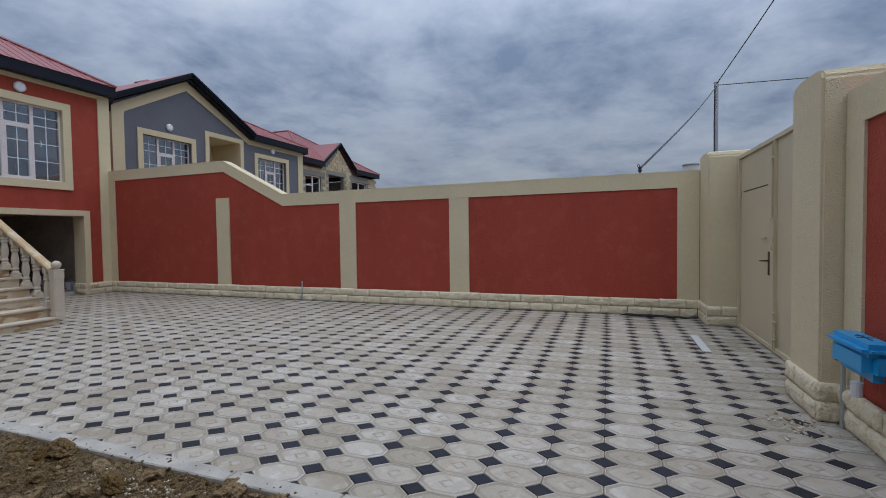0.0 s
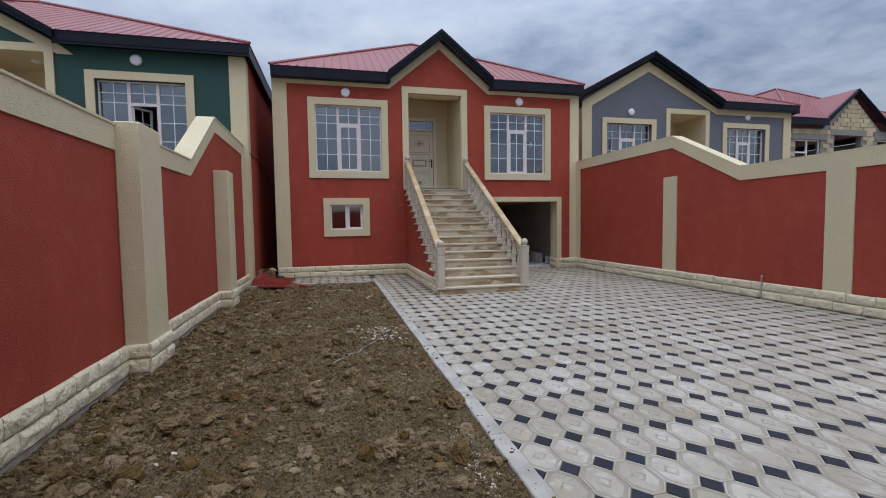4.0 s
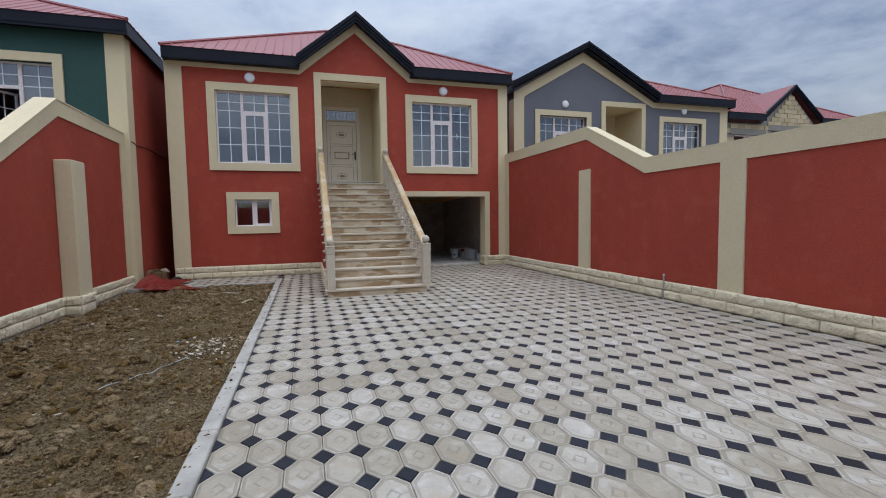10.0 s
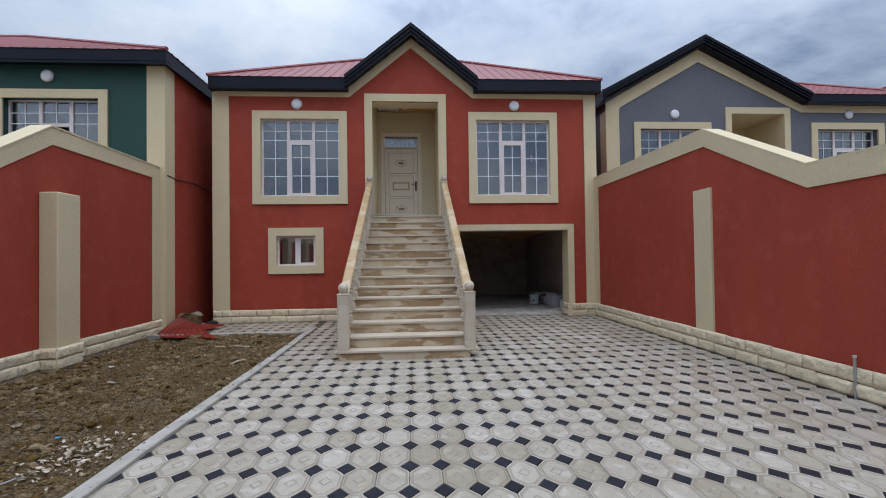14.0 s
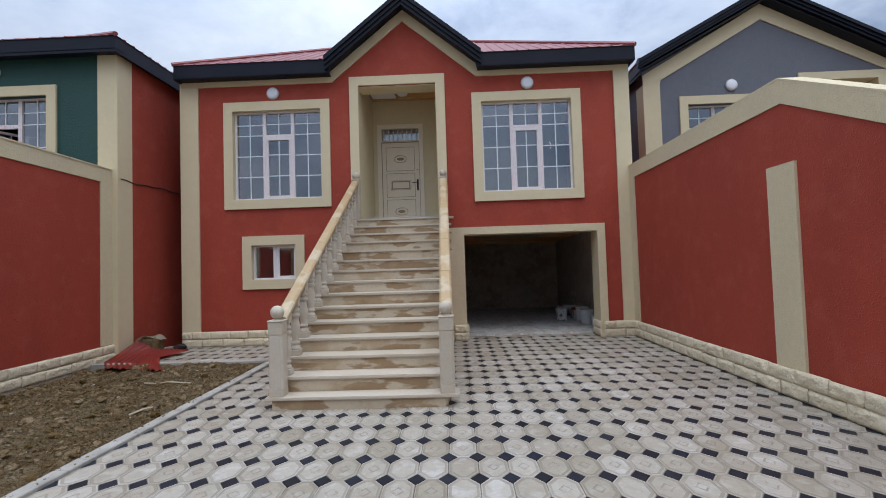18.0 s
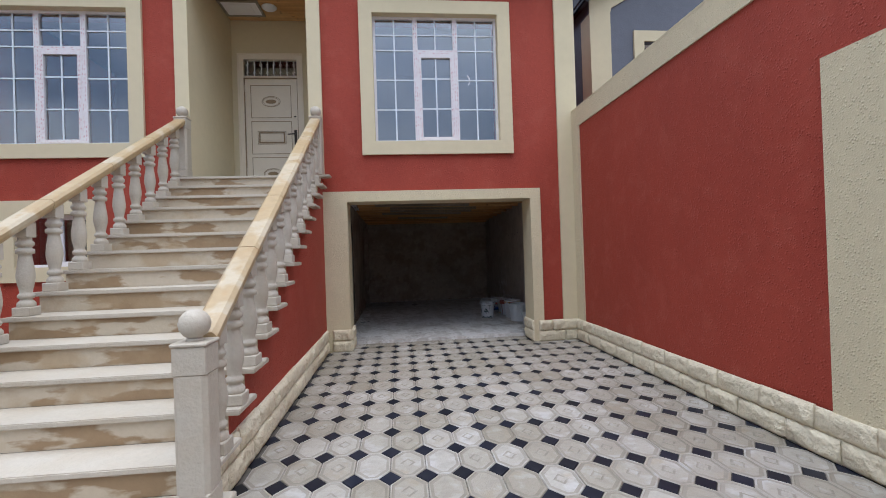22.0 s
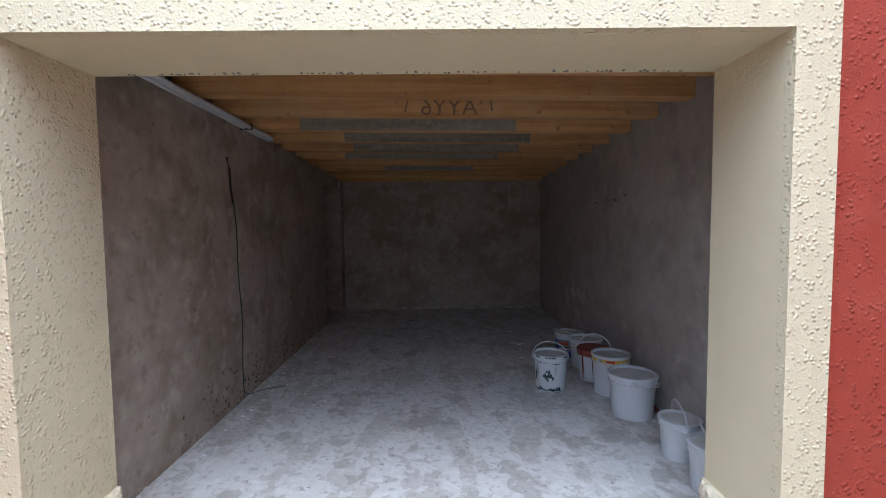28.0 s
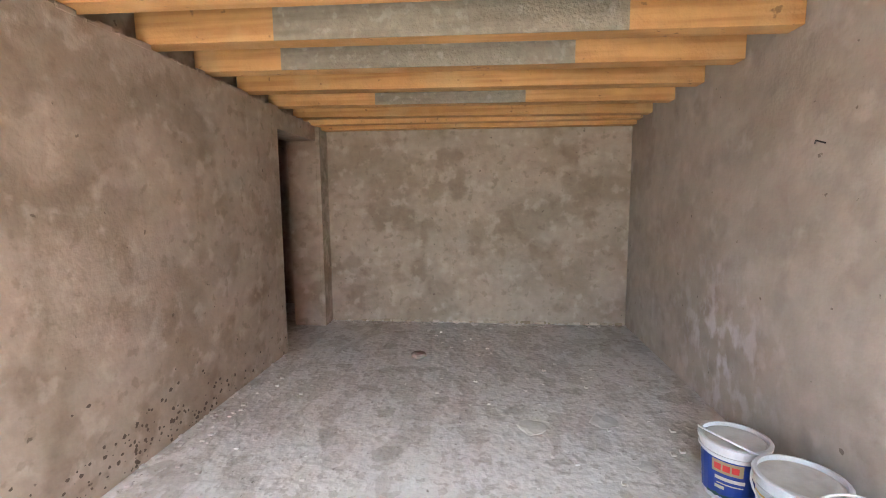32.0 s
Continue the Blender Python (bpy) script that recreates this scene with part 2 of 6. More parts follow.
TILERIM = material("grimy_tile_groove", (0.285, 0.258, 0.212), 0.5, grain=0.2, grain_scale=45, stain=0.5, stain_scale=6, pieces=0.2, stain_colour=(0.36, 0.335, 0.285))
EMBLEM = material("worn_tile_emblem", (0.295, 0.268, 0.222), 0.55, grain=0.2, grain_scale=60, stain=0.7, stain_scale=14, pieces=0.15, stain_colour=(0.40, 0.372, 0.32), edges=(0.48, 0.56))
INSERT = material("black_paving_insert", (0.010, 0.013, 0.024), 0.5, ior=1.35, grain=0.25, grain_scale=40, stain=0.25, stain_scale=9, pieces=0.3, stain_colour=(0.045, 0.047, 0.055))
BED = material("sandy_joint_bed", (0.15, 0.133, 0.11), 0.9, grain=0.3, grain_scale=50, stain=0.4, stain_scale=3)
KERB = material("grey_kerb_concrete", (0.41, 0.395, 0.36), 0.85, grain=0.22, grain_scale=60, stain=0.6, stain_scale=4, bump=0.15, bump_scale=120, pieces=0.08)
# dark grain and blots mix damp tone with painted shade of the crevices
SOIL = material("bare_clay_soil", (0.25, 0.184, 0.105), 0.97, ior=1.1, grain=0.8, grain_scale=115, stain=0.6, stain_scale=1.6, bump=1.7, bump_scale=130, lumps=1.4, lump_scale=60, stain_colour=(0.35, 0.275, 0.178), edges=(0.50, 0.60), blot=[((0.092, 0.063, 0.033), 0.75, 34.0, 0.52, 0.59), ((0.16, 0.115, 0.064), 0.6, 4.0, 0.48, 0.60)])
CLOD = material("clay_clod", (0.265, 0.196, 0.116), 0.97, ior=1.1, grain=0.6, grain_scale=90, bump=1.0, bump_scale=100, pieces=0.6, stain=0.4, stain_scale=1.6, stain_colour=(0.37, 0.30, 0.202), edges=(0.47, 0.60), blot=((0.11, 0.077, 0.042), 0.65, 30.0, 0.54, 0.61))
CEMENT = material("grey_cement_render", (0.405, 0.348, 0.282), 0.85, grain=0.26, grain_scale=12, stain=0.75, stain_scale=1.5, streak=(1, 1, 1.5), bump=0.12, bump_scale=40, stain_colour=(0.285, 0.238, 0.180), edges=(0.45, 0.60), blot=[((0.205, 0.163, 0.117), 0.48, 3.2, 0.54, 0.63), ((0.47, 0.42, 0.355), 0.5, 6.0, 0.56, 0.64), ((0.24, 0.20, 0.15), 0.5, 11.0, 0.58, 0.64), ((0.10, 0.08, 0.06), 0.7, 17.0, 0.70, 0.725)], lumps=0.3, lump_scale=5, lump_edges=(0.42, 0.66))
CEMENT_SALT = material("grey_cement_with_salt_bloom", (0.45, 0.415, 0.362), 0.85, grain=0.22, grain_scale=9, stain=0.65, stain_scale=1.2, streak=(1, 1, 1.8), bump=0.10, bump_scale=40, stain_colour=(0.335, 0.297, 0.25), edges=(0.44, 0.64), blot=[((0.28, 0.245, 0.21), 0.45, 3.6, 0.54, 0.66), ((0.54, 0.51, 0.47), 0.5, 6.0, 0.56, 0.68), ((0.12, 0.10, 0.08), 0.7, 17.0, 0.705, 0.725)], lumps=0.25, lump_scale=5, lump_edges=(0.42, 0.66), patch=((9.42, 18.15, 0.45), 0.75, (0.62, 0.61, 0.62)))
SCREED = material("dusty_cement_floor", (0.60, 0.585, 0.555), 0.8, grain=0.20, grain_scale=20, stain=0.6, stain_scale=2.6, bump=0.25, bump_scale=30, stain_colour=(0.42, 0.395, 0.355), edges=(0.505, 0.54), streak=(1.7, 0.7, 1.0), blot=[((0.32, 0.295, 0.255), 0.55, 3.4, 0.60, 0.62), ((0.66, 0.65, 0.63), 0.5, 12.0, 0.56, 0.59), ((0.36, 0.33, 0.29), 0.5, 15.0, 0.58, 0.60), ((0.12, 0.105, 0.09), 0.6, 30.0, 0.70, 0.72)], lumps=0.22, lump_scale=12, lump_edges=(0.44, 0.60))
TIMBER = material("sawn_pine", (0.64, 0.36, 0.145), 0.72, grain=0.22, grain_scale=9, stain=0.75, stain_scale=3.0, bump=0.22, bump_scale=50, stain_colour=(0.47, 0.235, 0.082), streak=(0.25, 3, 7), edges=(0.44, 0.58), pieces=0.22, blot=[((0.60, 0.40, 0.20), 0.5, 2.2, 0.52, 0.62), ((0.17, 0.095, 0.045), 0.65, 14.0, 0.66, 0.70)])
OLDTIMBER = material("grey_weathered_board", (0.31, 0.275, 0.215), 0.85, grain=0.35, grain_scale=22, stain=0.6, stain_scale=3, bump=0.3, bump_scale=60, stain_colour=(0.205, 0.175, 0.13), streak=(0.4, 3, 5), edges=(0.44, 0.60), blot=((0.42, 0.39, 0.33), 0.5, 16.0, 0.58, 0.64), pieces=0.15)
GATE = material("cream_gate_steel", (0.55, 0.475, 0.325), 0.5, grain=0.06, grain_scale=20, stain=0.3, stain_scale=1.4, stain_colour=(0.44, 0.37, 0.25))
BLUE = material("blue_meter_plastic", (0.012, 0.30, 0.62), 0.35, grain=0.1, grain_scale=20)
WHITEPL = material("white_bucket_plastic", (0.55, 0.575, 0.59), 0.35, grain=0.08, grain_scale=18, stain=0.35, stain_scale=9, stain_colour=(0.52, 0.50, 0.46))
LIDPL = material("dusty_grey_bucket_lid", (0.52, 0.51, 0.48), 0.55, grain=0.12, grain_scale=40, stain=0.6, stain_scale=12, stain_colour=(0.38, 0.36, 0.32))
BLACKPL = material("black_rubber", (0.02, 0.02, 0.02), 0.6)
BLUELABEL = material("blue_label_print", (0.007, 0.034, 0.211), 0.4)
REDLABEL = material("red_label_print", (0.45, 0.03, 0.025), 0.4)
YELLOWLABEL = material("yellow_label_print", (0.62, 0.40, 0.05), 0.4)
GREENPAINT = material("dark_green_paint_spill", (0.012, 0.05, 0.045), 0.4)
RUST = material("brick_red_paint_film", (0.26, 0.055, 0.035), 0.5, grain=0.2, grain_scale=25, stain=0.4, stain_scale=8)
SHEETRED = material("red_coated_sheet", (0.40, 0.055, 0.040), 0.5, grain=0.15, grain_scale=25, stain=0.4, stain_scale=6, stain_colour=(0.28, 0.04, 0.03))
PAPER = material("torn_white_scrap", (0.50, 0.455, 0.38), 0.8, grain=0.25, grain_scale=40, pieces=0.5)
GALV = material("galvanised_steel", (0.42, 0.44, 0.46), 0.45, metal=0.7, grain=0.15, grain_scale=20)
CABLEMARK = material("faded_pencil_mark", (0.23, 0.145, 0.085), 0.8, grain=0.3, grain_scale=60)
CABLE = material("black_cable", (0.015, 0.015, 0.016), 0.5)
BLOCK = material("sawn_limestone_block", (0.55, 0.46, 0.31), 0.9, grain=0.2, grain_scale=6, stain=0.3, stain_scale=2, pieces=0.22)
# flat dark colour that stands in for the shade inside pits
PITSHADE = material("painted_pit_shade", (0.115, 0.093, 0.07), 0.95, grain=0.3, grain_scale=60)
MORTAR = material("grey_mortar", (0.25, 0.24, 0.22), 0.9, grain=0.2, grain_scale=10)
SAND = material("dusty_ground", (0.24, 0.20, 0.15), 0.95, grain=0.3, grain_scale=2, stain=0.5, stain_scale=0.2)
INNER = material("pale_room_plaster", (0.55, 0.54, 0.51), 0.8, grain=0.1, grain_scale=4, stain=0.2, stain_scale=0.8)

GLASS = bpy.data.materials.new("window_glass")
GLASS.use_nodes = True
gb = GLASS.node_tree.nodes["Principled BSDF"]
gb.inputs["Base Color"].default_value = (0.62, 0.70, 0.78, 1)
gb.inputs["Roughness"].default_value, gb.inputs["IOR"].default_value = 0.03, 2.5
gb.inputs["Transmission Weight"].default_value = 1.0

LAMPGLASS = bpy.data.materials.new("opal_lamp_cover")
LAMPGLASS.use_nodes = True
lb = LAMPGLASS.node_tree.nodes["Principled BSDF"]
lb.inputs["Base Color"].default_value, lb.inputs["Roughness"].default_value = (0.78, 0.80, 0.86, 1), 0.3


# ---- mesh helpers ----
def mesh_of(name, bm, mat):
    bm.normal_update()
    me = bpy.data.meshes.new(name)
    bm.to_mesh(me)
    bm.free()
    me.materials.append(mat)
    return me


def part(name, bm, mat, parent, label="", smooth=False):
    me = mesh_of(name, bm, mat)
    if smooth:
        me.polygons.foreach_set("use_smooth", [True] * len(me.polygons))
    ob = new(name, me)
    hang(ob, parent)
    if label:
        tagged(ob, label)
    return ob


def hang(ob, parent):
    """Makes ob a part of parent and leaves it where it stands."""
    ob.parent = parent
    if parent is not None and parent.type == "EMPTY":
        ob.matrix_parent_inverse = Matrix.Translation(-parent.location)


def share(name, me, parent, m=None, label=""):
    ob = new(name, me)
    hang(ob, parent)
    if m is not None:
        ob.matrix_basis = m
    if label:
        tagged(ob, label)
    return ob


def thing(name, label, category, group="", kind="", at=(0, 0, 0)):
    ob = new(name)
    ob.location = at
    ob.empty_display_size = 0.1
    return tagged(ob, label, category, group, kind)


def solid(name, bm, mat, label, category, group="", kind="", smooth=False):
    return tagged(part(name, bm, mat, None, "", smooth), label, category, group, kind)


def box(bm, x0, x1, y0, y1, z0, z1, bevel=0.0, seg=1):
    q = [bm.verts.new((x, y, z)) for x in (x0, x1) for y in (y0, y1) for z in (z0, z1)]
    fs = [bm.faces.new([q[i] for i in f]) for f in ((0, 1, 3, 2), (4, 6, 7, 5), (0, 4, 5, 1), (2, 3, 7, 6), (0, 2, 6, 4), (1, 5, 7, 3))]
    if bevel:
        bmesh.ops.bevel(bm, geom=list({e for f in fs for e in f.edges}), offset=bevel, segments=seg, affect="EDGES", clamp_overlap=True)
    return bm


def boxes(*dims, bevel=0.0):
    bm = bmesh.new()
    for d in dims:
        box(bm, *d, bevel=bevel)
    return bm


def prism(bm, pts, axis, a, b):
    """A polygon of (u, v) points pushed along axis from a to b. axis x: (y, z); y: (x, z); z: (x, y)."""
    def put(u, v, w):
        return {"x": (w, u, v), "y": (u, w, v), "z": (u, v, w)}[axis]
    lo = [bm.verts.new(put(u, v, a)) for u, v in pts]
    hi = [bm.verts.new(put(u, v, b)) for u, v in pts]
    faces = [bm.faces.new(lo), bm.faces.new(hi[::-1])]
    for i in range(len(pts)):
        j = (i + 1) % len(pts)
        faces.append(bm.faces.new((lo[i], hi[i], hi[j], lo[j])))
    bmesh.ops.recalc_face_normals(bm, faces=faces)
    return bm


def prisms(axis, a, b, *polys):
    bm = bmesh.new()
    for p in polys:
        prism(bm, p, axis, a, b)
    return bm


def ring(x0, x1, z0, z1, w, y0, y1, sides="LRTB"):
    """A frame of bars round a rectangle in the x-z plane, between the depths y0 and y1."""
    if sides == "LRTB":
        return wall_with_holes(x0, x1, z0, z1, [(x0 + w, x1 - w, z0 + w, z1 - w)], y0, y1)
    return prisms("y", y0, y1, [(x0, z0), (x0, z1), (x1, z1), (x1, z0), (x1 - w, z0), (x1 - w, z1 - w), (x0 + w, z1 - w), (x0 + w, z0)])


def wall_with_holes(x0, x1, z0, z1, holes, y0, y1, bm=None):
    """A wall slab along x with rectangular holes (x0, x1, z0, z1) right through it."""
    bm = bm or bmesh.new()
    xs = sorted({x0, x1, *[h[0] for h in holes], *[h[1] for h in holes]})
    zs = sorted({z0, z1, *[h[2] for h in holes], *[h[3] for h in holes]})
    xs, zs = [x for x in xs if x0 <= x <= x1], [z for z in zs if z0 <= z <= z1]
    full = {}
    for i in range(len(xs) - 1):
        for j in range(len(zs) - 1):
            cx, cz = (xs[i] + xs[i + 1]) / 2, (zs[j] + zs[j + 1]) / 2
            full[i, j] = not any(h[0] < cx < h[1] and h[2] < cz < h[3] for h in holes)
    vs = {}

    def v(i, j, k):
        if (i, j, k) not in vs:
            vs[i, j, k] = bm.verts.new((xs[i], (y0, y1)[k], zs[j]))
        return vs[i, j, k]
    for (i, j), on in full.items():
        if not on:
            continue
        bm.faces.new((v(i, j, 0), v(i + 1, j, 0), v(i + 1, j + 1, 0), v(i, j + 1, 0)))
        bm.faces.new((v(i, j, 1), v(i, j + 1, 1), v(i + 1, j + 1, 1), v(i + 1, j, 1)))
        if not full.get((i - 1, j)):
            bm.faces.new((v(i, j, 0), v(i, j + 1, 0), v(i, j + 1, 1), v(i, j, 1)))
        if not full.get((i + 1, j)):
            bm.faces.new((v(i + 1, j, 0), v(i + 1, j, 1), v(i + 1, j + 1, 1), v(i + 1, j + 1, 0)))
        if not full.get((i, j - 1)):
            bm.faces.new((v(i, j, 0), v(i, j, 1), v(i + 1, j, 1), v(i + 1, j, 0)))
        if not full.get((i, j + 1)):
            bm.faces.new((v(i, j + 1, 0), v(i + 1, j + 1, 0), v(i + 1, j + 1, 1), v(i, j + 1, 1)))
    return bm


def lathe(bm, profile, x, y, z=0.0, seg=14):
    """Turned shape: (radius, height) pairs round the upright line at (x, y)."""
    rings = []
    for r, h in profile:
        rings.append([bm.verts.new((x + r * math.cos(2 * math.pi * k / seg), y + r * math.sin(2 * math.pi * k / seg), z + h)) for k in range(seg)])
    for a, b in zip(rings, rings[1:]):
        for k in range(seg):
            bm.faces.new((a[k], a[(k + 1) % seg], b[(k + 1) % seg], b[k]))
    bm.faces.new(rings[0][::-1])
    bm.faces.new(rings[-1])
    return bm


def tube(bm, pts, r, seg=8):
    """A round bar along a line of points."""
    pts = [Vector(p) for p in pts]
    rings = []
    for i, p in enumerate(pts):
        d = (pts[min(i + 1, len(pts) - 1)] - pts[max(i - 1, 0)]).normalized()
        side = d.orthogonal().normalized() if abs(d.z) > 0.95 else d.cross(Vector((0, 0, 1))).normalized()
        up = side.cross(d).normalized()
        rings.append([bm.verts.new(p + r * (math.cos(2 * math.pi * k / seg) * side + math.sin(2 * math.pi * k / seg) * up)) for k in range(seg)])
    for a, b in zip(rings, rings[1:]):
        for k in range(seg):
            bm.faces.new((a[k], a[(k + 1) % seg], b[(k + 1) % seg], b[k]))
    bm.faces.new(rings[0][::-1])
    bm.faces.new(rings[-1])
    return bm


def sweep_bar(bm, profile, pts, up=(0, 0, 1)):
    """A moulding: a closed (side, up) profile swept along a line, cut square to the plan at each corner."""
    pts, up = [Vector(p) for p in pts], Vector(up)
    rings = []
    for i, p in enumerate(pts):
        a = (p - pts[i - 1]).normalized() if i else (pts[1] - p).normalized()
        b = (pts[i + 1] - p).normalized() if i + 1 < len(pts) else a
        na, nb = a.cross(up).normalized(), b.cross(up).normalized()
        n = (na + nb).normalized()
        n = n / max(0.3, n.dot(na))
        rings.append([bm.verts.new(p + n * s + up * h) for s, h in profile])
    k = len(profile)
    faces = []
    for a, b in zip(rings, rings[1:]):
        for j in range(k):
            faces.append(bm.faces.new((a[j], a[(j + 1) % k], b[(j + 1) % k], b[j])))
    faces += [bm.faces.new(rings[0][::-1]), bm.faces.new(rings[-1])]
    bmesh.ops.recalc_face_normals(bm, faces=faces)
    return bm


def bulb(r, h0):
    return [(r * math.sin(a), h0 - r * math.cos(a)) for a in (0.35, 0.8, 1.2, 1.6, 2.0, 2.4, 2.75, 3.0)]


# ---- ground ----
YARD_X0, YARD_X1, YARD_Y0, YARD_Y1 = 2.83, 9.70, -1.70, 14.12
SOIL_Y1 = 12.32
solid("ground", boxes((-400, 400, -300, 400, -0.45, -0.30)), SAND, "dusty pale ground reaching to the horizon", "ground", kind="structure")
solid("pavement_bed", boxes((YARD_X0, YARD_X1, YARD_Y0, 14.60, -0.30, -0.012), (-0.45, YARD_X0 - 0.002, SOIL_Y1 + 0.1, 14.1, -0.30, -0.014)), BED,
      "sandy bed under the octagonal paving tiles", "pavement", kind="structure")


def soil_height(x, y):
    p = Vector((x, y, 0.0))
    h = 0.035 * noise.noise(p * 0.9) + 0.042 * noise.noise(p * 2.3 + Vector((7, 3, 1))) + 0.036 * noise.noise(p * 5.5) + 0.026 * abs(noise.noise(p * 11.0)) + 0.020 * noise.noise(p * 25.0)
    edge = min(1.0, max(0.0, (2.70 - x) / 0.5))
    foot = min(1.0, max(0.0, (x + 0.48) / 0.7))
    return -0.045 + 0.05 * (1 - edge) - 0.035 * (1 - foot) + h * (0.35 + 0.65 * edge) * (0.25 + 0.75 * foot) + 0.05 * math.exp(-((x - 1.2) / 0.9) ** 2)


bm = bmesh.new()
nx, ny = 150, 620
sx0, sx1, sy0, sy1 = -0.62, 2.705, -1.9, SOIL_Y1
grid = [[bm.verts.new((x, y, soil_height(x, y))) for x in np.linspace(sx0, sx1, nx)] for y in np.linspace(sy0, sy1, ny)]
for j in range(ny - 1):
    for i in range(nx - 1):
        bm.faces.new((grid[j][i], grid[j][i + 1], grid[j + 1][i + 1], grid[j + 1][i]))
solid("bare_soil", bm, SOIL, "bare lumpy brown clay soil of an unplanted bed", "ground", kind="structure", smooth=True)

kerb = thing("kerb", "pale grey concrete kerb between bare soil and paving", "kerb", kind="structure", at=(2.765, 5, 0))
kerb_mesh = mesh_of("kerb_stone", box(bmesh.new(), -0.062, 0.062, -0.4, 0.4, -0.2, 0.032, bevel=0.008), KERB)
for i in range(18):
    share("kerb_stone", kerb_mesh, kerb, pose(2.765 + random.uniform(-0.004, 0.004), -1.5 + 0.41 + i * 0.806, random.uniform(-0.004, 0.004), 0, 0, random.uniform(-0.3, 0.3)))
for i in range(4):
    share("kerb_stone", kerb_mesh, kerb, pose(2.33 - i * 0.806 - 0.03, SOIL_Y1 + 0.05, 0, 0, 0, 90))


def film_print(parent, x0, x1, z0, z1, y):
    """Rows of small red marks printed on the protective film of a frame member."""
    bm = bmesh.new()
    tall = z1 - z0 > x1 - x0
    run, across = (z1 - z0, x1 - x0) if tall else (x1 - x0, z1 - z0)
    n = int(run / 0.062)
    ink = random.Random(int(run * 1000))
    for k in range(n):
        for side in (0.25, 0.68):
            if ink.random() < 0.3:
                continue
            a, w = (k + ink.uniform(0.1, 0.5)) * run / n, across * side
            if tall:
                box(bm, x0 + w - 0.003, x0 + w + 0.004, y - 0.0015, y, z0 + a, z0 + a + 0.026)
            else:
                box(bm, x0 + a, x0 + a + 0.026, y - 0.0015, y, z0 + w - 0.003, z0 + w + 0.004)
    tagged(part("film_print", bm, PRINT, parent), kind="stuff")


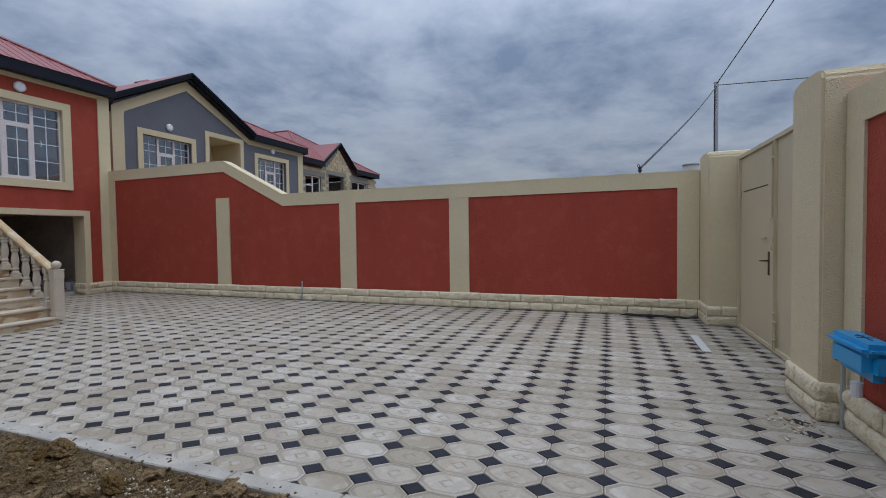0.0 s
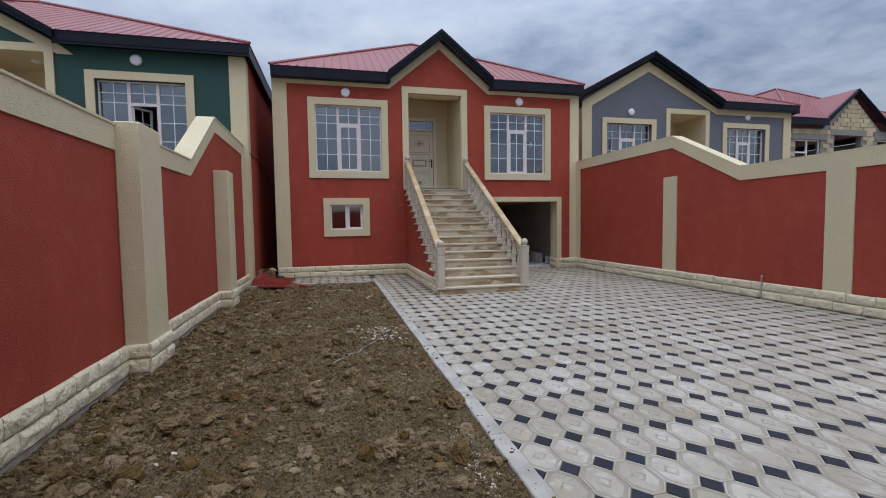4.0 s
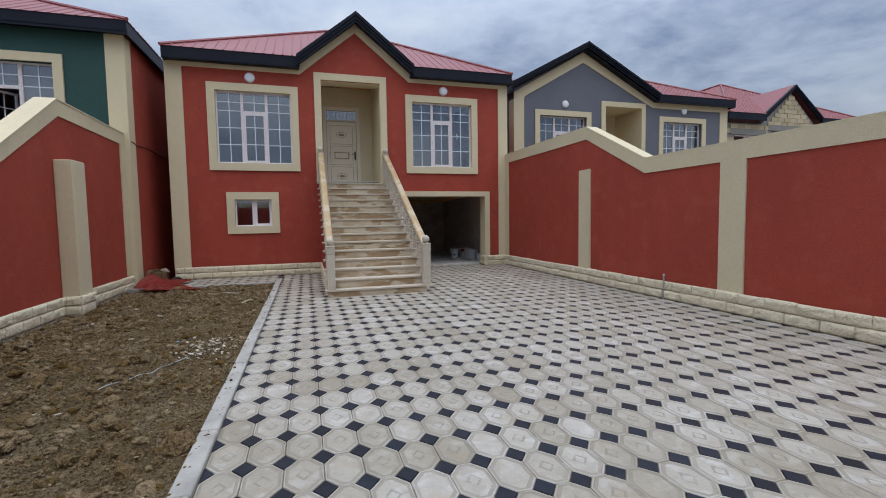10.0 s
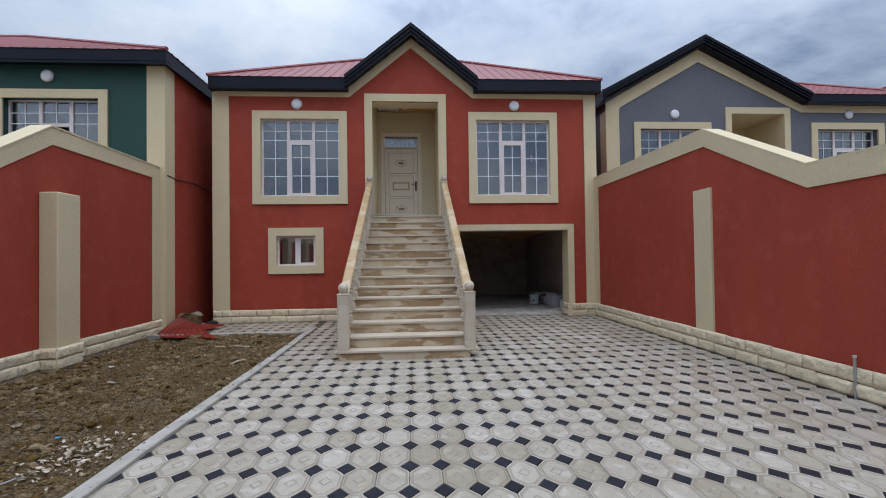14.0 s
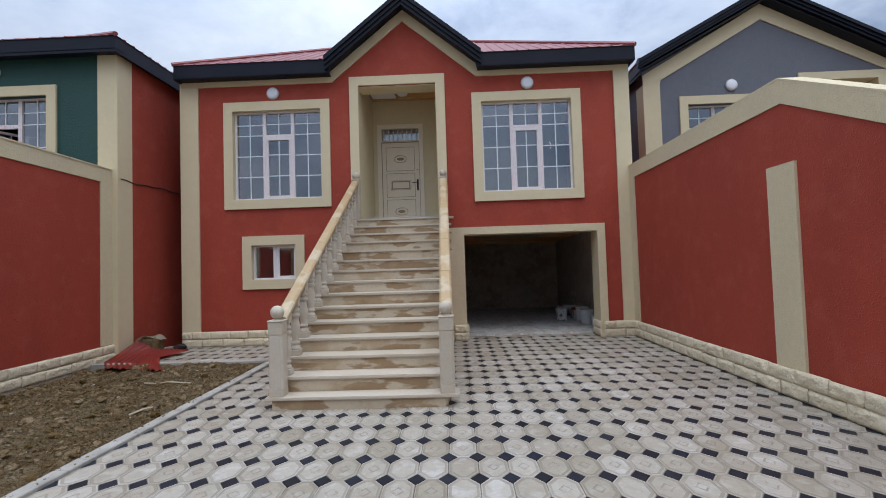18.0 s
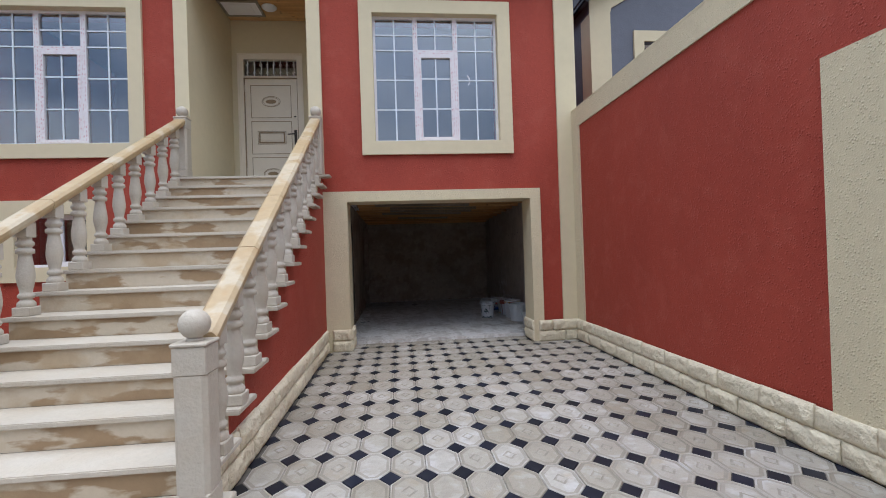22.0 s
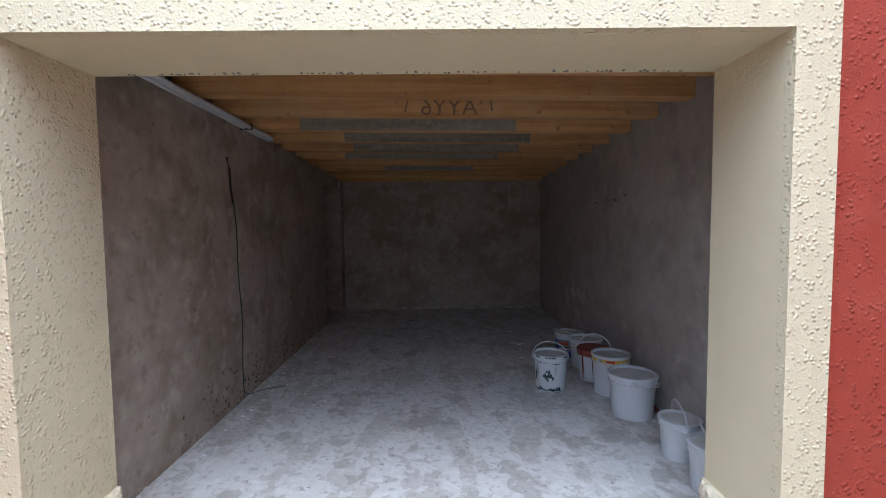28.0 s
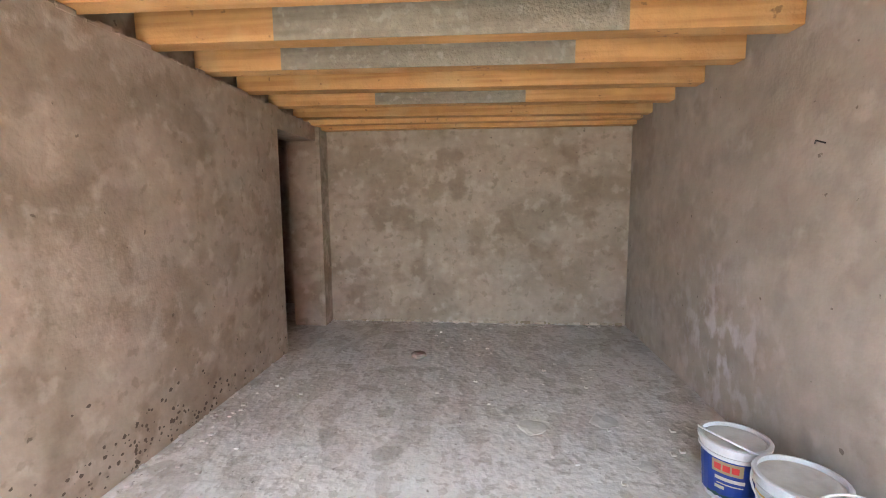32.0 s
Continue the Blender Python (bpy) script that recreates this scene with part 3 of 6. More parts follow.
def window(parent, x0, x1, z0, z1, y, small=False, film=True, open_sash=False):
    """White plastic window: two side lights and a middle light with a casement below its transom, glazing bars, glass."""
    w = 0.036
    frame_ob = part("window", ring(x0, x1, z0, z1, w, y, y + 0.06), PVC, parent, "white plastic window with glazing bars")
    W, Hh = x1 - x0, z1 - z0
    if small:
        xm = x0 + W * 0.5
        part("mullion", boxes((xm - 0.045, xm + 0.045, y - 0.002, y + 0.058, z0 + w, z1 - w)), FILM, frame_ob)
        for a, b in ((x0 + w, xm - 0.045), (xm + 0.045, x1 - w)):
            part("pane", boxes((a, b, y + 0.025, y + 0.031, z0 + w, z1 - w)), GLASS, frame_ob).visible_shadow = False
        part("sash", ring(xm + 0.045, x1 - w, z0 + w, z1 - w, 0.035, y + 0.01, y + 0.05), PVC, frame_ob)
        return frame_ob
    a, b = x0 + W * 0.338, x0 + W * 0.662
    zt = z0 + Hh * 0.72
    for xm in (a, b):
        mullion = part("mullion", boxes((xm - 0.036, xm + 0.036, y - 0.004, y + 0.056, z0 + w, z1 - w)), FILM if film else PVC, frame_ob, "white mullion with pink printed film")
        if film:
            film_print(mullion, xm - 0.036, xm + 0.036, z0 + w, z1 - w, y - 0.004)
    bar_ob = part("transom", boxes((a + 0.036, b - 0.036, y - 0.003, y + 0.055, zt - 0.036, zt + 0.036)), FILM if film else PVC, frame_ob)
    if film:
        film_print(bar_ob, a + 0.036, b - 0.036, zt - 0.036, zt + 0.036, y - 0.003)
    if not open_sash:
        leaf_ob = part("sash", ring(a + 0.036, b - 0.036, z0 + w, zt - 0.036, 0.048, y - 0.008, y + 0.05), FILM if film else PVC, frame_ob, "white casement with pink printed film")
        if film:
            for l, r in ((a + 0.036, a + 0.084), (b - 0.084, b - 0.036)):
                film_print(leaf_ob, l, r, z0 + w + 0.05, zt - 0.09, y - 0.008)
    if open_sash:
        leaf = ring(0, b - a - 0.08, z0 + w, zt - 0.036, 0.048, -0.025, 0.025)
        bmesh.ops.transform(leaf, matrix=pose(a + 0.04, y + 0.03, 0, 0, 0, 62), verts=leaf.verts)
        leaf_ob = part("sash", leaf, PVC, frame_ob, "white casement standing open into the room")
        wide, lo, hi = b - a - 0.08, z0 + w + 0.048, zt - 0.084
        for name, dims, mat in (("pane", [(0.048, wide - 0.048, -0.003, 0.003, lo, hi)], GLASS),
                                ("glazing_bar", [(wide / 2 - 0.009, wide / 2 + 0.009, -0.014, -0.004, lo, hi)] + [(0.048, wide - 0.048, -0.013, -0.004, lo + (hi - lo) * f - 0.009, lo + (hi - lo) * f + 0.009) for f in (0.36, 0.74)], BAR)):
            piece = boxes(*dims)
            bmesh.ops.transform(piece, matrix=pose(a + 0.04, y + 0.03, 0, 0, 0, 62), verts=piece.verts)
            part(name, piece, mat, leaf_ob).visible_shadow = name != "pane"
    lights = [(x0 + w, a - 0.036, z0 + w, z1 - w), (b + 0.036, x1 - w, z0 + w, z1 - w), (a + 0.036, b - 0.036, zt + 0.036, z1 - w), (a + 0.084, b - 0.084, z0 + w + 0.048, zt - 0.084)]
    for k, (l, r, lo, hi) in enumerate(lights):
        if k == 3 and open_sash:
            continue
        part("pane", boxes((l, r, y + 0.030, y + 0.036, lo, hi)), GLASS, frame_ob).visible_shadow = False
        mid_x = (l + r) / 2
        t = 0.010
        part("glazing_bar", boxes((mid_x - t, mid_x + t, y + 0.018, y + 0.028, lo, hi)), BAR, frame_ob)
        rows = {0: (0.255, 0.50, 0.745, 0.87), 1: (0.255, 0.50, 0.745, 0.87), 2: (0.5,), 3: (0.36, 0.74)}[k]
        for f in rows:
            zz = lo + (hi - lo) * f
            part("glazing_bar", boxes((l, mid_x - t, y + 0.018, y + 0.028, zz - t, zz + t), (mid_x + t, r, y + 0.018, y + 0.028, zz - t, zz + t)), BAR, frame_ob)
    return frame_ob


def wall_lamp(x, y, z, facing=-1):
    lamp = thing("wall_lamp", "round white opal wall lamp on the facade", "lamp", "round facade lamps", at=(x, y, z))
    prof = [(0.125, 0.0), (0.135, 0.012), (0.135, 0.03)]
    b1 = lathe(bmesh.new(), prof, 0, 0, 0, 24)
    b2 = lathe(bmesh.new(), [(0.122, 0.03), (0.119, 0.042), (0.104, 0.055), (0.07, 0.064), (0.02, 0.068)], 0, 0, 0, 24)
    for b in (b1, b2):
        bmesh.ops.transform(b, matrix=pose(x, y, z, 90, 0, 0), verts=b.verts)
    part("base_ring", b1, WHITEPL, lamp, smooth=True)
    part("cover", b2, LAMPGLASS, lamp, smooth=True)


def hip_roof(parent, x0, x1, y0, y1, z, slope, dormer):
    """Hipped roof of ribbed red sheet over a rectangle of eaves."""
    half = (x1 - x0) / 2
    run = min(half, (y1 - y0) / 2)
    xc = (x0 + x1) / 2
    zt = z + run * slope
    ya, yb = y0 + run, max(y0 + run + 0.001, y1 - run)
    bm = bmesh.new()
    da, dp, db, dz = dormer
    q = [bm.verts.new(p) for p in ((x0, y0, z), (x1, y0, z), (x1, y1, z), (x0, y1, z), (xc, ya, zt), (xc, yb, zt), (da, y0, z), (dp, y0 + (dz - z) / slope, dz), (db, y0, z), (da, y0 + 0.32, z), (db, y0 + 0.32, z))]
    for f in ((0, 6, 7, 8, 1, 4), (1, 2, 5, 4), (2, 3, 5), (3, 0, 4, 5), (0, 3, 2, 1, 8, 10, 9, 6)):
        bm.faces.new([q[i] for i in f])
    part("roof", bm, ROOF, parent, "low hipped roof of red ribbed metal sheet")
    bm = bmesh.new()

    def rib(p, d):
        p, d = Vector(p), Vector(d)
        side = d.cross(Vector((0, 0, 1))).normalized() * 0.018
        up = side.cross(d).normalized()
        up = up if up.z > 0 else -up
        lo, hi = p + up * 0.002, p + d + up * 0.002
        v = [bm.verts.new(c) for c in (lo - side * 1.2, lo - side * 0.6 + up * 0.014, lo + side * 0.6 + up * 0.014, lo + side * 1.2, hi - side * 1.2, hi - side * 0.6 + up * 0.014, hi + side * 0.6 + up * 0.014, hi + side * 1.2)]
        for f in ((0, 1, 5, 4), (1, 2, 6, 5), (2, 3, 7, 6), (3, 2, 1, 0)):
            bm.faces.new([v[i] for i in f])
    n = int((x1 - x0) / 0.24)
    for i in range(1, n):
        x = x0 + (x1 - x0) * i / n
        d = min(x - x0, x1 - x) * run / half - 0.03
        s = 0.0
        if da < x < db:
            s = (dz - z) * (1 - abs(x - dp) / ((dp - da) if x < dp else (db - dp))) / slope + 0.05
        if d - s > 0.1:
            rib((x, y0 + s, z + s * slope), (0, d - s, (d - s) * slope))
    n = int((y1 - y0) / 0.24)
    for i in range(1, n):
        y = y0 + (y1 - y0) * i / n
        d = min(y - y0, y1 - y, run) * half / run - 0.03
        if d > 0.1:
            rib((x0, y, z), (d, 0, d * slope * run / half))
            rib((x1, y, z), (-d, 0, d * slope * run / half))
    tagged(part("roof_rib", bm, ROOF, parent), kind="stuff")
    bm = bmesh.new()
    for a in ((x0, y0, z), (x1, y0, z)):
        tube(bm, (Vector(a) + Vector((0, 0, 0.02)), (xc, ya, zt + 0.03)), 0.045, 6)
    tube(bm, ((xc, ya, zt + 0.03), (xc, yb, zt + 0.03)), 0.05, 6)
    part("ridge_cap", bm, ROOF, parent)


GUTTER = [(0.0, -0.30), (0.045, -0.30), (0.045, -0.215), (0.06, -0.20), (0.085, -0.195), (0.085, -0.11), (0.10, -0.095), (0.125, -0.085), (0.13, -0.015), (0.12, 0.0), (0.0, 0.0)]


# ---- the red house ----
FY = 14.08          # red plaster of the front
TY = 14.045         # face of the cream trim
HX0, HX1 = 0.12, 9.72
WIN_L, WIN_R = (1.06, 3.365, 2.90, 5.215), (6.41, 8.70, 2.895, 5.215)
WIN_S = (1.43, 2.765, 1.185, 2.315)


def inset(r, w):
    return (r[0] + w, r[1] - w, r[2] + w, r[3] - w)


house = thing("house", "two-storey red rendered house with cream trim and garage", "house", at=(4.9, 14.2, 0))
holes = [inset(WIN_L, 0.195), inset(WIN_R, 0.195), inset(WIN_S, 0.195), (3.93, 5.695, 2.50, 5.455), (6.10, 8.985, -0.30, 2.26)]
part("wall", wall_with_holes(HX0, HX1, -0.30, 5.80, holes, FY, FY + 0.42), RED, house, "red rough-cast front wall")
part("gable_wall", prisms("y", FY, FY + 0.30, [(3.30, 5.80), (6.62, 5.80), (4.97, 7.12)]), RED, house)
part("wall", boxes((HX0, HX0 + 0.3, FY + 0.42, 24.0, -0.3, 5.8)), RED, house)
part("wall", boxes((HX1 - 0.10, HX1, FY + 0.42, 24.0, -0.3, 5.8)), RED, house)
part("wall", boxes((HX0 + 0.3, HX1 - 0.10, 23.7, 24.0, -0.3, 5.8)), RED, house)
# rooms behind the windows
part("floor_slab", boxes((HX0 + 0.3, HX1 - 0.28, FY + 0.42, 23.7, 2.66, 2.675)), INNER, house)
part("room_wall", boxes((HX0 + 0.3, HX1 - 0.28, 18.5, 18.6, 2.575, 5.82)), INNER, house)
part("room_ceiling", boxes((HX0 + 0.3, HX1 - 0.28, FY + 0.42, 23.7, 5.83, 5.87)), INNER, house)
for a, b in ((3.60, 3.92), (5.70, 6.00)):
    part("room_wall", boxes((a, b, FY + 0.42, 18.5, 2.58, 5.82)), INNER, house)
# grey walls added behind the basement window so its panes look dark
part("basement_wall", boxes((HX0 + 0.3, 5.65, 16.2, 16.3, -0.3, 2.55)), MORTAR, house)
for a in (HX0 + 0.301, 3.9):
    part("basement_wall", boxes((a, a + 0.05, FY + 0.42, 16.2, -0.3, 2.55)), MORTAR, house)
# cream trim
part("corner_trim", prisms("z", 0.30, 5.57, [(HX0 - 0.012, TY), (0.505, TY), (0.505, FY), (HX0, FY), (HX0, FY + 0.36), (HX0 - 0.012, FY + 0.36)]), SMOOTH, house)
part("corner_trim", boxes((9.405, HX1, TY, FY, 0.30, 5.57)), SMOOTH, house)
part("eaves_trim", prisms("y", TY, FY, [(HX0 - 0.012, 5.572), (3.43, 5.572), (4.97, 6.84), (6.52, 5.572), (HX1, 5.572), (HX1, 5.78), (6.62, 5.78), (4.985, 7.14), (3.33, 5.78), (HX0 - 0.012, 5.78)]), SMOOTH, house)
for r in (WIN_L, WIN_R, WIN_S):
    part("window_surround", ring(*r, 0.195, TY - 0.01, FY), SMOOTH, house, "raised cream plaster window surround")
    i = inset(r, 0.195)
    part("window_reveal", ring(i[0] - 0.012, i[1] + 0.012, i[2] - 0.012, i[3] + 0.012, 0.015, TY - 0.008, FY + 0.13), SMOOTH, house)
for r, small in ((WIN_L, False), (WIN_R, False), (WIN_S, True)):
    i = inset(r, 0.199)
    window(house, *i, FY + 0.075, small=small)
wr0, wr1, wz0, wz1 = inset(WIN_R, 0.199)
hook = [(wr1 - 0.46 + 0.035 * math.sin(k * 0.55), FY + 0.098, wz0 + 1.02 - 0.022 * k + 0.02 * math.cos(k * 0.55)) for k in range(6)]
solid("tape_scrap", tube(bmesh.new(), hook, 0.009, 6), PVC, "curled white tape scrap stuck to the window glass", "scrap")
# recessed entrance
part("portal_surround", ring(3.80, 5.845, 2.58, 5.66, 0.19, TY - 0.012, FY, "LRT"), SMOOTH, house, "raised cream plaster portal surround")
part("porch_wall", boxes((3.931, 3.985, FY - 0.003, 15.92, 2.58, 5.455)), SMOOTH, house)
part("porch_wall", boxes((5.64, 5.694, FY - 0.003, 15.92, 2.58, 5.455)), SMOOTH, house)
part("porch_wall", wall_with_holes(3.985, 5.64, 2.58, 5.75, [(4.10, 5.225, 2.58, 5.135)], 15.78, 15.92), SMOOTH, house)
part("soffit_panel", boxes((3.986, 5.639, FY - 0.003, 14.503, 5.444, 5.4545)), SMOOTH, house)
for a, b in ((3.931, 3.985), (5.64, 5.694)):
    part("porch_wall", boxes((a, b, 14.501, 15.92, 5.457, 5.78)), SMOOTH, house)
for i in range(12):
    part("ceiling_board", boxes((3.987, 5.638, 14.302 + i * 0.123, 14.302 + i * 0.123 + 0.121, 5.752, 5.77)), TIMBER, house, "varnished orange porch ceiling board")
part("porch_floor", boxes((3.99, 5.635, 14.09, 15.92, 2.45, 2.577)), STONE, house)
# garage portal
part("garage_surround", wall_with_holes(5.80, 9.09, -0.1, 2.352, [(6.16, 8.93, -0.2, 2.20)], TY - 0.012, FY), BEIGE, house, "raised cream rough-cast garage surround")
part("garage_reveal", boxes((6.101, 6.16, FY + 0.0005, 14.498, 0.0, 2.259)), BEIGE, house, "rough-cast cream jamb")
part("garage_reveal", boxes((8.93, 8.984, FY + 0.0005, 14.498, 0.0, 2.259)), SMOOTH, house, "smooth cream jamb")
part("garage_soffit", boxes((6.1605, 8.9295, FY + 0.0005, 14.498, 2.20, 2.259)), SMOOTH, house)
bm = bmesh.new()
drip = random.Random(8)
for k in range(80):
    x, q = drip.uniform(6.3, 8.85), drip.uniform(0.002, 0.005)
    box(bm, x - q, x + q * drip.uniform(0.5, 1.5), 14.47 - q + drip.uniform(-0.012, 0.02), 14.47 + q, 2.196, 2.2005)
tagged(part("mortar_spots", bm, MORTAR, house, "dark mortar spots along the lintel edge"), kind="stuff")
# roof
EY, EZ = 13.80, 5.97
hip_roof(house, 0.10, 9.80, EY, 24.4, EZ, 0.565, (3.36, 4.985, 6.62, 7.28))
for a, b in ((0.12, 3.42), (6.55, 9.78)):
    part("soffit", boxes((a, b, EY + 0.01, TY - 0.002, 5.685, 5.70)), FASCIA, house)
GP = 7.28
bm = bmesh.new()
sweep_bar(bm, [(s, h) for s, h in GUTTER], ((3.44, EY + 0.02, EZ), (0.115, EY + 0.02, EZ), (0.115, 24.3, EZ)))
part("gutter_fascia", bm, FASCIA, house, "dark moulded metal eaves fascia")
bm = bmesh.new()
sweep_bar(bm, [(s, h) for s, h in GUTTER], ((9.785, 24.3, EZ), (9.785, EY + 0.02, EZ), (6.52, EY + 0.02, EZ)))
part("gutter_fascia", bm, FASCIA, house, "dark moulded metal eaves fascia")


def rake(parent, x0, z0, x1, z1, y, h=0.25):
    """A stepped dark bargeboard from the gable's foot to its top."""
    bm = bmesh.new()
    for lo, hi, d in ((-h, -h * 0.66, 0.045), (-h * 0.66, -h * 0.3, 0.075), (-h * 0.3, 0.025, 0.11)):
        prism(bm, [(x0, z0 + lo), (x1, z1 + lo), (x1, z1 + hi), (x0, z0 + hi)], "y", y - d, y + 0.02)
    part("bargeboard", bm, FASCIA, parent, "dark stepped bargeboard of the gable")


rake(house, 3.36, EZ, 4.985, GP, EY)
rake(house, 6.62, EZ, 4.985, GP, EY)
for s, xe in ((-1, 3.36), (1, 6.62)):
    bm = bmesh.new()
    prism(bm, [(xe, EZ), (4.985, GP), (4.985, GP + 0.03), (xe, EZ + 0.03)], "y", EY, 16.4)
    part("gable_roof", bm, ROOF, house)
    part("gable_soffit", prisms("y", EY, FY, [(xe, EZ - 0.20), (4.985, GP - 0.20), (4.985, GP - 0.18), (xe, EZ - 0.18)]), FASCIA, house)
for x, z in ((2.14, 5.385), (7.60, 5.385)):
    wall_lamp(x, FY, z)

# ---- the garage ----
GX0, GX1, GY0, GY1, GZ = 6.0, 9.42, 14.53, 20.18, 2.64
DOOR_Y0, DOOR_Y1, DOOR_Z = 19.05, 19.94, 2.12


def garage_wall(name, bm):
    return solid(name, bm, CEMENT, "patchy grey-brown cement-rendered garage wall", "wall", kind="structure")


garage_wall("wall_garage_back", boxes((GX0 - 0.3, GX1 + 0.02, GY1, GY1 + 0.2, -0.2, GZ)))
solid("wall_garage_right", boxes((GX1, GX1 + 0.08, GY0 - 0.02, GY1, -0.2, GZ)), CEMENT_SALT, "grey-brown cement-rendered garage wall with white salt bloom", "wall", kind="structure")
side = wall_with_holes(GY0, GY1, -0.2, 2.27, [(DOOR_Y0, DOOR_Y1, -0.2, DOOR_Z)], 0, 0.32)
bmesh.ops.transform(side, matrix=pose(GX0, 0, 0, 0, 0, 90), verts=side.verts)
prism(side, [(GY0, 2.27), (GY1, 2.27), (GY1, 2.275), (GY0, 2.405)], "x", GX0 - 0.12, GX0)
box(side, GX0 - 0.32, GX0 - 0.12, GY0, GY1, 2.27, GZ)
garage_wall("wall_garage_left", side)
garage_wall("wall_garage_front", wall_with_holes(GX0 - 0.15, GX1 - 0.09, -0.2, GZ, [(6.14, 8.95, -0.3, 2.212)], GY0 - 0.029, GY0 + 0.0))
garage_wall("wall_side_room", boxes((3.9, GX0 - 0.32, 18.2, 18.3, -0.2, 2.5), (3.9, GX0 - 0.32, 21.0, 21.1, -0.2, 2.5), (3.8, 3.9, 18.2, 21.1, -0.2, 2.5)))
garage_wall("wall_garage_post", boxes((GX0 + 0.001, GX0 + 0.045, DOOR_Y1 + 0.002, GY1 - 0.001, -0.2, 2.268)))
solid("floor_garage", boxes((GX0 - 2.2, GX1 + 0.25, 14.52, GY1 + 0.9, -0.2, 0.045)), SCREED, "dusty grey cement garage floor with worn patches", "floor", kind="structure")
bm = bmesh.new()
y = GY0
while y < GY1:
    box(bm, GX0 - 0.1, GX1, y, y + 0.145, GZ - 0.02, GZ + 0.01)
    y += 0.15
solid("ceiling_garage", bm, OLDTIMBER, "grey-brown boards above the garage joists", "ceiling", kind="structure")
solid("ceiling_side_room", boxes((3.8, GX0 - 0.32, 18.2, 21.1, 2.5, 2.52)), CEMENT, "dark ceiling of the side room", "ceiling", kind="structure")
GREYED = {3: (6.45, 8.38), 4: (6.74, 8.61), 5: (6.73, 8.59), 6: (6.53, 8.42), 8: (6.9, 8.2)}
for i in range(12):
    y = 15.02 + i * 0.51 if i < 10 else 19.86 + 0.19 * (i - 10)
    zl, zr = (2.425 - 0.013 * i, 2.37 - 0.0115 * i) if i < 10 else (2.275 - 0.030 * (i - 10), 2.262 - 0.030 * (i - 10))
    z = (zl + zr) / 2
    joist = thing("ceiling_joist", "sawn orange pine joist under the garage ceiling", "beam", "garage ceiling joists", at=((GX0 + GX1) / 2, y, z))
    wood = prism(bmesh.new(), [(GX0 - 0.08, zl), (GX1 - 0.005, zr), (GX1 - 0.005, GZ - 0.021), (GX0 - 0.08, GZ - 0.021)], "y", y - 0.03, y + 0.10)
    bmesh.ops.bevel(wood, geom=wood.edges[:], offset=0.004, segments=1, affect="EDGES")
    part("beam", wood, TIMBER, joist)
    if i in GREYED:
        a, b = GREYED[i]
        za, zb = (zl + (zr - zl) * (x - GX0) / (GX1 - GX0) for x in (a, b))
        # grey stain on the beam itself, added here as a thin board
        part("side_board", prism(bmesh.new(), [(a, za - 0.003), (b, zb - 0.003), (b, zb + 0.17), (a, za + 0.17)], "y", y - 0.036, y - 0.031), OLDTIMBER, joist, "grey stain of the joist, added as a thin board")

# ---- stairs ----
SX0, SX1 = 3.80, 5.87
RISE, NSTEP = 0.1742, 15


def step_y(k):
    return 9.645 if k == 1 else 9.875 + 0.308 * (k - 2)


def step_z(k):
    return 0.145 + RISE * (k - 1)


stairs = thing("staircase", "outside staircase of pale limestone with damp-stained risers", "stairs", at=(4.87, 11.9, 0))
for k in range(1, NSTEP + 1):
    y0 = step_y(k)
    y1 = step_y(k + 1) + 0.03 if k < NSTEP else 14.030
    z = step_z(k)
    bm = box(bmesh.new(), SX0 - (0.02 if k == 1 else 0.0), SX1 + (0.10 if k == 1 else 0.08 if k == NSTEP else 0.03), y0, y1, z - 0.035, z, bevel=0.006, seg=2)
    part("tread", bm, STONE, stairs)
    part("riser", boxes((SX0 + 0.055, SX1 - 0.055, y0 + 0.03, y0 + 0.05, max(-0.02, z - RISE), z - 0.035)), RISER, stairs, "cream stone riser with brown damp stains")
prof = [(9.695, 0.0)]
for k in range(1, NSTEP + 1):
    prof += [(step_y(k) + 0.05, step_z(k) - 0.036), (step_y(k + 1) + 0.05 if k < NSTEP else FY - 0.001, step_z(k) - 0.036)]
prof += [(FY - 0.001, 0.0)]
for a, b in ((SX0 + 0.056, SX0 + 0.25), (SX1 - 0.25, SX1 - 0.056)):
    part("side_wall", prisms("x", a, b, prof), RED, stairs, "red rendered stair side")
part("core", prisms("x", SX0 + 0.25, SX1 - 0.25, [(p[0] + 0.001, p[1] - 0.002) for p in prof]), MORTAR, stairs)

BAL = [(0.058, 0.070), (0.061, 0.080), (0.060, 0.100), (0.050, 0.115), (0.040, 0.124), (0.038, 0.132), (0.050, 0.140), (0.056, 0.152), (0.055, 0.166), (0.044, 0.176), (0.041, 0.186), (0.045, 0.215), (0.054, 0.255), (0.060, 0.295), (0.060, 0.325), (0.056, 0.37),
       (0.049, 0.42), (0.043, 0.465), (0.042, 0.485), (0.058, 0.490), (0.061, 0.502), (0.060, 0.522), (0.046, 0.530), (0.041, 0.540), (0.052, 0.548), (0.060, 0.562), (0.058, 0.580), (0.046, 0.592), (0.044, 0.612), (0.048, 0.622)]
bm = lathe(bmesh.new(), BAL, 0, 0, 0, 20)
for f in bm.faces:
    f.smooth = len(f.verts) == 4
box(bm, -0.065, 0.065, -0.065, 0.065, 0.0, 0.072, bevel=0.006)
box(bm, -0.052, 0.052, -0.052, 0.052, 0.618, 0.74, bevel=0.004)
bal_mesh = mesh_of("baluster", bm, STONE)


